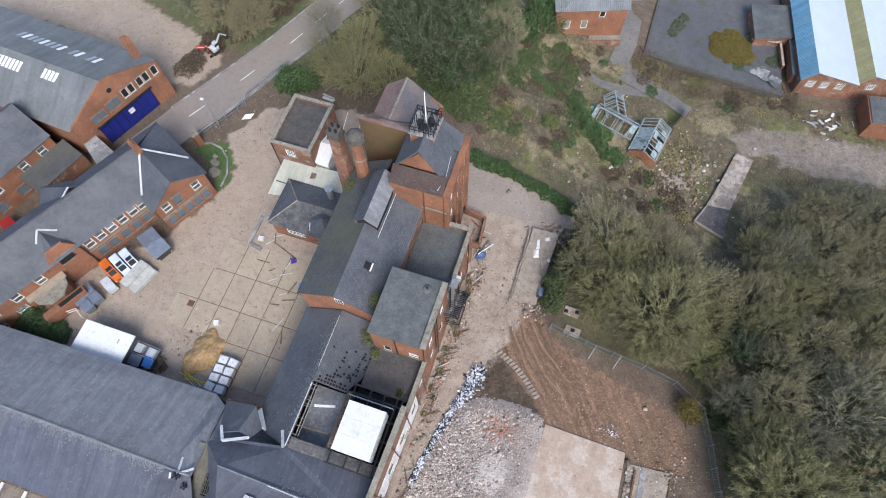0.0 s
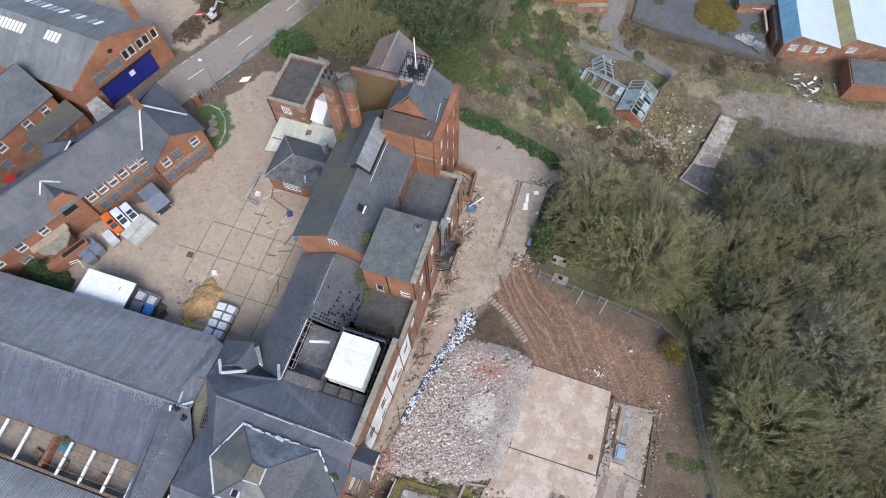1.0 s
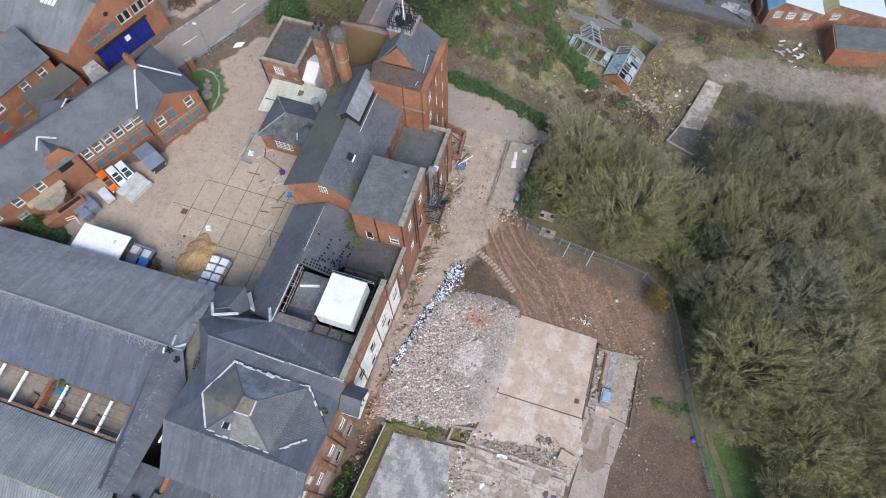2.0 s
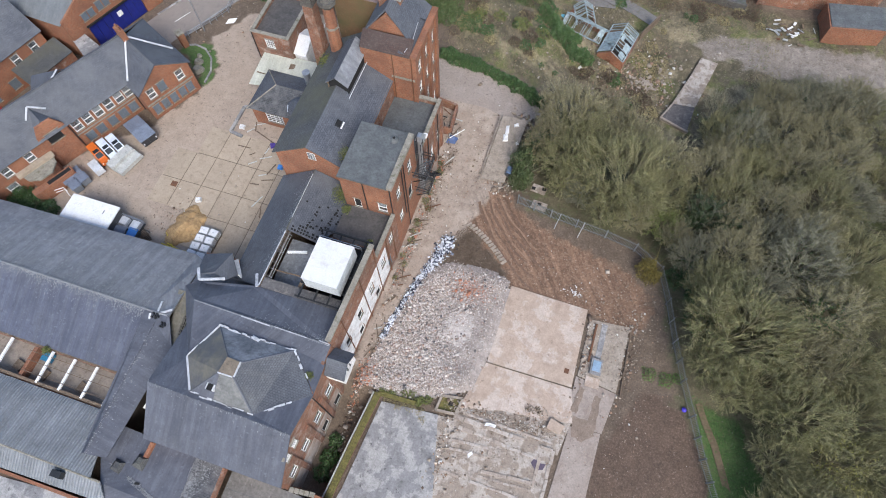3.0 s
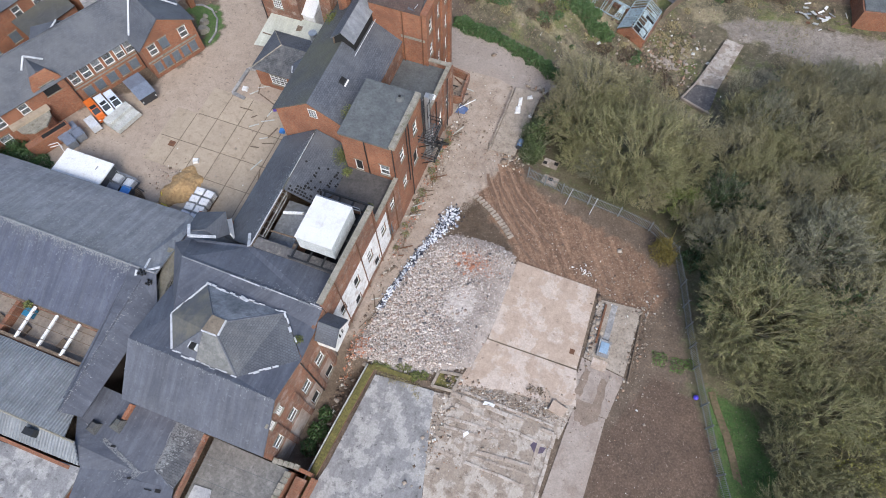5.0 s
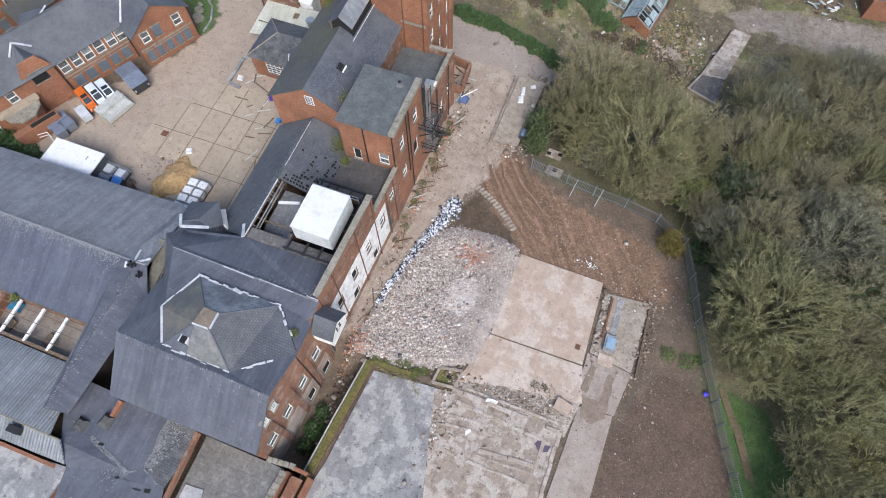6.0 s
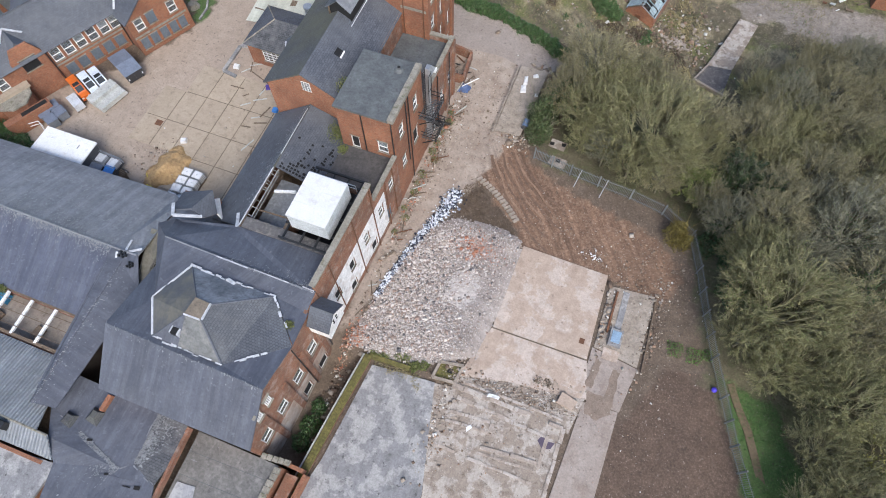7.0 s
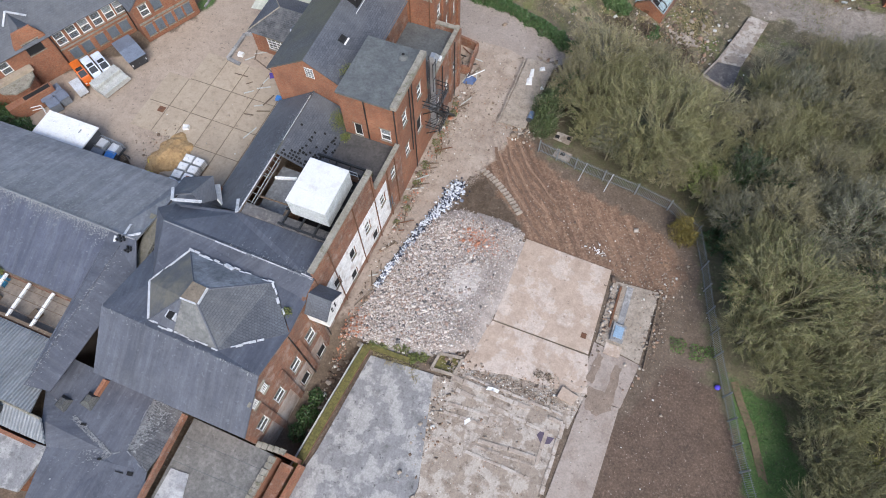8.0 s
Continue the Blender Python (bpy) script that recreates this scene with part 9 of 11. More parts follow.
def palisade():
    t = thing("palisade_fence", (18, 20, 0), "grey steel palisade fence along the wood", "fence")
    pts = [(4.9, 23.0), (9.2, 22.3), (12.4, 21.95), (16.0, 21.6), (19.6, 20.9), (22.8, 18.9), (24.2, 15.4), (25.6, 11.0), (27.1, 7.0), (28.5, 3.6), (30.2, -0.2), (32.0, -4.2), (35.4, -12)]
    pale = Geo().box(-0.018, -0.01, 0.1, 0.018, 0.01, 2.0).mesh("pale", FENCE_GREY)
    rest, made = Geo(), 0
    for a, b_ in zip(pts, pts[1:]):
        d = Vector((b_[0] - a[0], b_[1] - a[1], 0))
        n = max(1, round(d.length / 2.75))
        for k in range(n):
            p = Vector((*a, 0)) + d * (k / n)
            q = Vector((*a, 0)) + d * ((k + 1) / n)
            zp, zq = float(land(p.x, p.y)), float(land(q.x, q.y))
            p.z, q.z = zp, zq
            part("post", Geo().bar(p - Vector((0, 0, 0.2)), p + Vector((0, 0, 2.1)), 0.11), FENCE_GREY, t)
            for h in (0.4, 1.7):
                part("rail", Geo().bar(p + Vector((0, 0, h)), q + Vector((0, 0, h)), 0.05), FENCE_GREY, t)
            m = int((q - p).length / 0.16)
            turn = math.degrees(math.atan2(d.y, d.x))
            for j in range(m):
                s = p + (q - p) * ((j + 0.5) / m)
                if made < 300:
                    part("pale", pale, FENCE_GREY, t, basis=pose(s.x, s.y, s.z, 0, 0, turn))
                    made += 1
                else:
                    rest.bar(s + Vector((0, 0, 0.1)), s + Vector((0, 0, 2.0)), 0.036, 0.02)
    tagged(part("far_pale", rest, FENCE_GREY, t), "", "", kind="stuff")
    for x, y in ((10.0, 20.9), (12.9, 20.6)):
        s = thing("fence_stay", (x, y, 0), "slanting steel stay of the fence", "stay", "stays of the fence")
        part("stay", Geo().bar((x, y, -0.1), (x + 0.3, y + 1.2, 1.7), 0.08), STEEL, s)
    for x, y, holes in ((7.5, 23.5, ((0.0, 0.1),)), (6.9, 25.9, ((-0.65, -0.1), (0.65, 0.1)))):
        c = thing("chamber_cover", (x, y, 0), "worn concrete chamber slab with square dark holes", "manhole", "chambers by the fence")
        z = float(land(x, y))
        part("slab", Geo().prism([(x - 1.0, y - 0.5), (x + 0.85, y - 0.65), (x + 1.0, y + 0.45), (x - 0.8, y + 0.6)], z - 0.4, z + 0.22), CONCRETE_BROKEN, c)
        for u, w in holes:
            part("hole", Geo().box(x + u - 0.24, y + w - 0.22, z + 0.2, x + u + 0.24, y + w + 0.22, z + 0.228), DARK, c)


def lane_side():
    flat_slab("lane_paving", [(-0.35, 25.0), (2.6, 25.2), (3.0, 35.2), (-0.3, 35.0)], 0.03, CONCRETE_WORN, "broken pale paving beside the track", "paving", 0.12)
    k = thing("lane_kerb", (-0.5, 30, 0), "line of dark kerb stones along the track", "kerb")
    for j in range(13):
        y = 24.6 + j * 0.78
        part("kerb_stone", Geo().bar((-0.5 + 0.05 * math.sin(j), y, 0.05), (-0.5 + 0.06 * math.sin(j * 2), y + 0.7, 0.05), 0.16, 0.24), CONCRETE_WORN, k)
    for x, y, w, h in ((0.85, 33.0, 0.5, 1.4), (0.95, 31.7, 0.7, 1.2), (1.8, 34.0, 0.7, 0.5), (2.6, 31.3, 0.4, 0.5)):
        t = thing("white_sheet", (0, 0, 0), "crumpled white sheeting on the paving", "sheet", "white sheets by the track")
        g = Geo()
        g.hull([(-w / 2, -h / 2, 0), (w / 2, -h / 2.4, 0), (w / 2.3, h / 2, 0), (-w / 2.4, h / 2.2, 0)], [(-w / 3, -h / 2.6, 0.18), (w / 2.4, -h / 3, 0.1), (w / 3, h / 2.4, 0.22), (-w / 3, h / 3, 0.12)])
        part("sheet", g, PANEL_WHITE, t)
        put(t, pose(x, y, 0.03, 0, 0, 12 * x))
    d = thing("blue_drum", (2.75, 26.7, 0), "faded blue plastic drum lying by the bushes", "drum")
    part("body", Geo().tube((2.75, 26.2, 0.35), (2.75, 27.3, 0.35), 0.34, n=14), plain("faded_blue", (0.16, 0.24, 0.38), 0.5), d)
    part("rim", Geo().tube((2.75, 26.16, 0.35), (2.75, 26.24, 0.35), 0.37, n=14), GREY_DARK, d)
    e = thing("brick_enclosure", (-7.2, 32, 0), "roofless low brick enclosure full of scrap", "enclosure")
    pts = [(-9.1, 34.4), (-6.3, 34.0), (-6.0, 30.2), (-8.8, 30.0)]
    for a, b_ in zip(pts, pts[1:]):
        part("wall_length", Geo().bar((*a, 0.55), (*b_, 0.55), 0.28, 1.3), BRICK_OLD, e)
    rnd = random.Random(6)
    for j in range(16):
        x, y = rnd.uniform(-8.4, -5.0), rnd.uniform(28.4, 33.5)
        s = thing("scrap_piece", (0, 0, 0), "bent scrap timber and metal", "scrap", "scrap by the tower")
        n = rnd.uniform(0.6, 1.9)
        part("piece", boxes((-n / 2, -0.05, 0.0, n / 2, 0.06, 0.09)), rnd.choice((TIMBER, RUST, PANEL_GREY, STEEL_DARK)), s)
        put(s, pose(x, y, 0.02 + rnd.uniform(0, 0.25), rnd.uniform(-8, 8), rnd.uniform(-12, 12), rnd.uniform(0, 180)))
    b_ = thing("blue_tarpaulin", (-5.4, 29.4, 0), "blue tarpaulin bundle with a white pipe", "tarpaulin")
    part("sheet", Geo().hull([(-6.2, 28.7, -0.05), (-5.0, 28.9, -0.05), (-4.8, 29.9, -0.05), (-6.0, 30.1, -0.05)], [(-5.9, 29.0, 0.5), (-5.3, 29.1, 0.35), (-5.2, 29.6, 0.55), (-5.8, 29.8, 0.4)]), plain("blue_tarp", (0.06, 0.1, 0.22), 0.5), b_)
    part("pipe", Geo().tube((-5.8, 29.2, 0.5), (-4.4, 31.2, 0.3), 0.07, n=6), PANEL_WHITE, b_)
    for j in range(26):
        y = rnd.uniform(-1, 27)
        s = thing("scrap_piece", (0, 0, 0), "broken timber against the wall foot", "scrap", "scrap along the wall")
        n = rnd.uniform(0.5, 2.2)
        part("piece", boxes((-n / 2, -0.05, 0.0, n / 2, 0.05, 0.08)), rnd.choice((TIMBER, RUST, PANEL_GREY, TIMBER)), s)
        put(s, pose(rnd.uniform(-6.1, -4.6), y, 0.03 + rnd.uniform(0, 0.15), rnd.uniform(-8, 8), rnd.uniform(-10, 10), rnd.uniform(20, 120)))


STEEL_MID = plain("grey_painted_steel", (0.13, 0.14, 0.15), 0.5, 0.2)


def fire_escape():
    t = thing("fire_escape", (-5.6, 20, 0), "dark steel fire escape with landings against the wall", "fire escape")
    g = Geo()
    for z, y0, y1 in ((7.4, 18.3, 21.2), (3.6, 18.8, 21.4)):
        grid = Geo()
        for k in range(int((y1 - y0) / 0.2)):
            grid.bar((-6.6, y0 + 0.1 + k * 0.2, z), (-5.0, y0 + 0.1 + k * 0.2, z), 0.07, 0.05)
        for x in (-6.55, -5.8, -5.05):
            grid.bar((x, y0, z - 0.05), (x, y1, z - 0.05), 0.08, 0.08)
        part("landing", grid, STEEL_MID, t, "grey steel grating")
        rail = Geo()
        for h in (0.5, 1.05):
            rail.bar((-5.0, y0, z + h), (-5.0, y1, z + h), 0.06).bar((-6.6, y0, z + h), (-5.0, y0, z + h), 0.06).bar((-6.6, y1, z + h), (-5.0, y1, z + h), 0.06)
        for k in range(6):
            y = y0 + (y1 - y0) * k / 5
            rail.bar((-5.0, y, z), (-5.0, y, z + 1.05), 0.06)
        part("railing", rail, STEEL_DARK, t)
        for y in (y0 + 0.2, y1 - 0.2):
            part("bracket", Geo().bar((-5.1, y, z), (-6.6, y, z - 1.2), 0.08), STEEL_DARK, t)
    for a, b_ in (((-5.3, 20.9, 3.7), (-5.3, 18.6, 7.4)), ((-5.3, 21.4, 3.6), (-5.3, 24.0, 0.0))):
        part("stringer", Geo().bar(a, b_, 0.1, 0.25), STEEL_DARK, t)
        part("stringer", Geo().bar((a[0] - 0.7, *a[1:]), (b_[0] - 0.7, *b_[1:]), 0.1, 0.25), STEEL_DARK, t)
        n = 14
        for k in range(n):
            s = (k + 0.5) / n
            p = Vector(a).lerp(Vector(b_), s)
            part("tread", boxes((p.x - 0.7, p.y - 0.13, p.z - 0.02, p.x, p.y + 0.13, p.z + 0.02)), STEEL_DARK, t)
        part("handrail", Geo().bar((a[0] + 0.05, a[1], a[2] + 1.0), (b_[0] + 0.05, b_[1], b_[2] + 1.0), 0.05), STEEL_DARK, t)
    for y in (19.0, 19.5):
        part("ladder_stile", Geo().bar((-6.2, y, 7.5), (-6.2, y, 13.4), 0.06), STEEL_DARK, t)
    for k in range(18):
        part("rung", Geo().bar((-6.2, 19.0, 7.7 + k * 0.32), (-6.2, 19.5, 7.7 + k * 0.32), 0.04), STEEL_DARK, t)
    part("cage", Geo().bar((-5.6, 18.9, 9.5), (-5.6, 18.9, 13.2), 0.05).bar((-5.6, 19.6, 9.5), (-5.6, 19.6, 13.2), 0.05).bar((-5.6, 18.9, 11), (-5.6, 19.6, 11), 0.05).bar((-5.6, 18.9, 13), (-5.6, 19.6, 13), 0.05), STEEL_DARK, t)
    a = thing("duct", (-6.3, 20.4, 8), "pale metal duct rising up the wall", "duct")
    part("shaft", boxes((-6.58, 20.2, 2, -6.15, 20.7, 12.2)), STEEL, a)
    part("hood", Geo().hull([(-6.6, 19.9, 12.2), (-5.7, 19.9, 12.2), (-5.7, 21.0, 12.2), (-6.6, 21.0, 12.2)], [(-6.4, 20.1, 12.7), (-6.0, 20.1, 12.7), (-6.0, 20.7, 12.7), (-6.4, 20.7, 12.7)]), STEEL, a)
    part("cowl", boxes((-6.2, 21.1, 11.3, -5.75, 21.55, 11.6)), PANEL_WHITE, a)


SCRAP_BED = rough_mat("rotten_litter", (0.055, 0.047, 0.042), (0.035, 0.032, 0.03), 0.9, (0.16, 0.15, 0.14), 1.6, 0.95, 0.5, 6.0)


def glass_ruin():
    pale = rough_mat("peeling_blue_frame", (0.33, 0.42, 0.44), (0.22, 0.27, 0.29), 2.0, (0.14, 0.11, 0.085), 3.0, 0.8)
    t = thing("ruined_greenhouse", (9, 58, -4.8), "ruined greenhouse of pale blue frames and low brick walls", "greenhouse")
    z = -5.0

    loose = random.Random(14)

    def bay(x0, y0, x1, y1, width, low, high, ribs, name):
        a, b_ = Vector((x0, y0, z)), Vector((x1, y1, z))
        d = (b_ - a).normalized()
        s = Vector((-d.y, d.x, 0)) * width / 2
        for side in (-1, 1):
            part("low_wall", Geo().bar(a + s * side + Vector((0, 0, 0.2)), b_ + s * side + Vector((0, 0, 0.2)), 0.25, 1.6), BRICK_OLD, t)
            part("eave", Geo().bar(a + s * side + Vector((0, 0, low)), b_ + s * side + Vector((0, 0, low)), 0.14), pale, t)
        part("ridge", Geo().bar(a + Vector((0, 0, high)), b_ + Vector((0, 0, high)), 0.16), pale, t)
        for k in range(ribs + 1):
            p = a.lerp(b_, k / ribs)
            for side in (-1, 1):
                if loose.random() < 0.22:
                    continue
                slip = Vector((loose.uniform(-0.12, 0.12), loose.uniform(-0.12, 0.12), loose.uniform(-0.25, 0.05)))
                part("glazing_bar", Geo().bar(p + s * side + Vector((0, 0, low)), p + slip + Vector((0, 0, high)), 0.085), loose.choice((pale, pale, pale, TIMBER)), t)

    bay(3.4, 57.9, 9.6, 55.9, 3.0, 1.5, 2.7, 22, "long")
    bay(5.3, 61.3, 6.6, 57.6, 2.8, 1.5, 2.6, 13, "cross")
    bay(12.4, 58.3, 11.2, 52.3, 4.0, 1.6, 2.9, 20, "south")
    part("floor", Geo().prism([(2.9, 56.6), (9.2, 54.4), (9.1, 52.9), (13.1, 52.0), (14.4, 57.9), (10.4, 58.6), (10.2, 57.4), (8.2, 58.2), (7.0, 61.9), (3.9, 60.8), (4.4, 59.0), (3.4, 59.2)], z - 0.5, z + 0.25), SCRAP_BED, t, "dark litter and rotten timber on the greenhouse floor")
    part("gable_wall", Geo().wall((9.3, 52.55), (13.1, 51.75), z - 0.3, z + 1.5, [(1.3, 2.1, z - 0.3, z + 1.2)], 0.25, [(1.9, z + 2.75)]), BRICK, t)
    part("door", Geo().wall((10.6, 52.35), (11.4, 52.18), z - 0.3, z + 1.2, [], 0.08), RUST, t)
    def sheeted(u0, u1, w0, w1, a, b_, width, low, high):
        """A sheet lying on a bay's slope, by shares along and down it."""
        a, b_ = Vector((*a, z)), Vector((*b_, z))
        d = (b_ - a).normalized()
        side = Vector((-d.y, d.x, 0)) * width / 2

        def at(u, w):
            return tuple(a.lerp(b_, u) + side * w + Vector((0, 0, high - abs(w) * (high - low) + 0.05)))
        part("sheet", Geo().slab([at(u0, w0), at(u1, w0), at(u1, w1), at(u0, w1)], 0.04), pale, t, "slipped pale blue sheet")
    south = ((12.4, 58.3), (11.2, 52.3), 4.0, 1.6, 2.9)
    long_bay = ((3.4, 57.9), (9.6, 55.9), 3.0, 1.5, 2.7)
    for u0, u1, w0, w1 in ((0.3, 0.62, -0.95, -0.05), (0.66, 0.98, -0.95, -0.2), (0.62, 0.8, -0.6, -0.1), (0.35, 0.55, 0.1, 0.35), (0.5, 0.75, 0.55, 0.95), (0.8, 0.98, 0.5, 0.9), (0.2, 0.32, 0.5, 0.95)):
        sheeted(u0, u1, w0, w1, *south)
    for u0, u1, w0, w1 in ((0.42, 0.98, 0.05, 0.42), (0.88, 0.99, -0.6, -0.05), (0.0, 0.07, -0.9, -0.1)):
        sheeted(u0, u1, w0, w1, *long_bay)
    blue = plain("turquoise_sheet", (0.12, 0.36, 0.46), 0.6)
    part("sheet", Geo().slab([(2.5, 57.0, z + 1.2), (3.0, 57.0, z + 1.2), (3.1, 58.4, z + 1.7), (2.6, 58.4, z + 1.7)], 0.04), blue, t, "turquoise sheet")
    part("sheet", Geo().slab([(3.4, 58.6, z + 1.0), (4.1, 58.9, z + 1.0), (4.5, 60.0, z + 1.6), (3.8, 59.8, z + 1.6)], 0.04), RUST, t, "rust-red sheet")
    part("timber_side", Geo().bar((14.7, 58.2, z + 0.8), (16.9, 63.0, z + 0.8), 0.16, 1.6), TIMBER, t)
    w = thing("cold_frame", (-2.8, 59, -4), "collapsed frame of dark bars under ivy", "cold frame")
    for k in range(9):
        x = -5.0 + k * 0.55
        zz = float(land(x, 59.5)) + 0.4
        part("bar", Geo().bar((x, 60.4 - 0.3 * k, zz), (x + 0.6, 59.0 - 0.3 * k, zz + 0.7), 0.09), TIMBER, w)
    l = thing("log_pile", (17.5, 52, -5.5), "scatter of cut pale logs", "logs")
    rnd = random.Random(31)
    for k in range(26):
        x, y = rnd.gauss(17.2, 0.9), rnd.gauss(51.2, 0.8)
        zz = float(land(x, y)) + 0.18
        a = rnd.uniform(0, math.tau)
        part("log", Geo().tube((x, y, zz), (x + 0.6 * math.cos(a), y + 0.6 * math.sin(a), zz), 0.16, n=7), CONCRETE_WORN, l)
    s = thing("scrap_heap", (36, 67.5, -6), "heap of white and grey scrap by the factory wall", "scrap")
    for k in range(34):
        x, y = rnd.gauss(36, 1.7), rnd.gauss(67.6, 0.9)
        zz = float(land(x, y)) + rnd.uniform(0.05, 0.5)
        part("scrap_piece", Geo().bar((x, y, zz), (x + rnd.uniform(-1.2, 1.2), y + rnd.uniform(-0.8, 0.8), zz + rnd.uniform(-0.1, 0.3)), rnd.uniform(0.06, 0.4), 0.08), rnd.choice((PANEL_WHITE, PANEL_GREY, STEEL, TIMBER, TIMBER, RUST)), s)
    ribbon("waste_path", [(5.0, 84), (5.4, 73), (4.9, 69), (6.6, 66.8), (10.4, 65.9)], 3.0, 0.05, ASPHALT_MID, "worn tarmac path onto the waste ground", category="path")
    ribbon("tarmac_strip", [(10.9, 65.7), (13.6, 65.0), (16.8, 63.7)], 2.4, 0.07, ASPHALT_MID, "grey tarmac strip beside the greenhouse", category="paving")
    ribbon("side_path", [(10.0, 64.8), (6.4, 64.0), (3.0, 63.6), (0.2, 64.4)], 1.6, -0.02, ASPHALT_MID, "worn grey side path past the greenhouse", category="path")


# ---- trees ----
LIMB = foliage_mat("pale_limbs", (0.27, 0.245, 0.15), (0.18, 0.165, 0.095))
LIMB_GREY = foliage_mat("grey_limbs", (0.2, 0.195, 0.16), (0.13, 0.125, 0.1))
TWIG_BROWN = foliage_mat("brown_twigs", (0.29, 0.262, 0.152), (0.2, 0.182, 0.102))
FRESH_LEAF = foliage_mat("fresh_yellow_leaves", (0.17, 0.2, 0.045), (0.1, 0.14, 0.035))
EVERLEAF = foliage_mat("evergreen_leaves", (0.024, 0.048, 0.016), (0.06, 0.09, 0.03), 0.6)
YELLOW_LEAF = foliage_mat("pale_yellow_leaves", (0.36, 0.34, 0.08), (0.2, 0.2, 0.06))


def rods(rng, a, b_, r0, r1, sides):
    """Open tapering tubes from a to b, all (n, 3)."""
    n = len(a)
    d = b_ - a
    d = d / (np.linalg.norm(d, axis=1, keepdims=True) + 1e-9)
    s = np.cross(d, rng.normal(size=(n, 3)))
    s /= np.linalg.norm(s, axis=1, keepdims=True) + 1e-9
    t = np.cross(d, s)
    ang = np.arange(sides) * math.tau / sides
    ring = s[:, None] * np.cos(ang)[None, :, None] + t[:, None] * np.sin(ang)[None, :, None]
    v = np.concatenate([a[:, None] + ring * r0, b_[:, None] + ring * r1], 1).reshape(-1, 3)
    k = np.arange(sides)
    quad = np.stack([k, (k + 1) % sides, sides + (k + 1) % sides, sides + k], 1)
    return v, (np.arange(n)[:, None, None] * 2 * sides + quad[None]).reshape(-1, 4)


def slivers(rng, base, way, length, width):
    """Twigs as slim single blades."""
    n = len(base)
    side = np.cross(way, rng.normal(size=(n, 3)))
    side /= np.linalg.norm(side, axis=1, keepdims=True) + 1e-9
    w = (width * rng.uniform(0.6, 1.4, n))[:, None]
    v = np.stack([base - side * w, base + side * w, base + way * length[:, None]], 1).reshape(-1, 3)
    return v, np.arange(3 * n).reshape(-1, 3)


def joined(pieces):
    """Joins vertex and face arrays into one pair."""
    vs, fs, n = [], [], 0
    for v, f in pieces:
        vs.append(v)
        fs.append(f + n)
        n += len(v)
    return np.concatenate(vs), np.concatenate(fs)


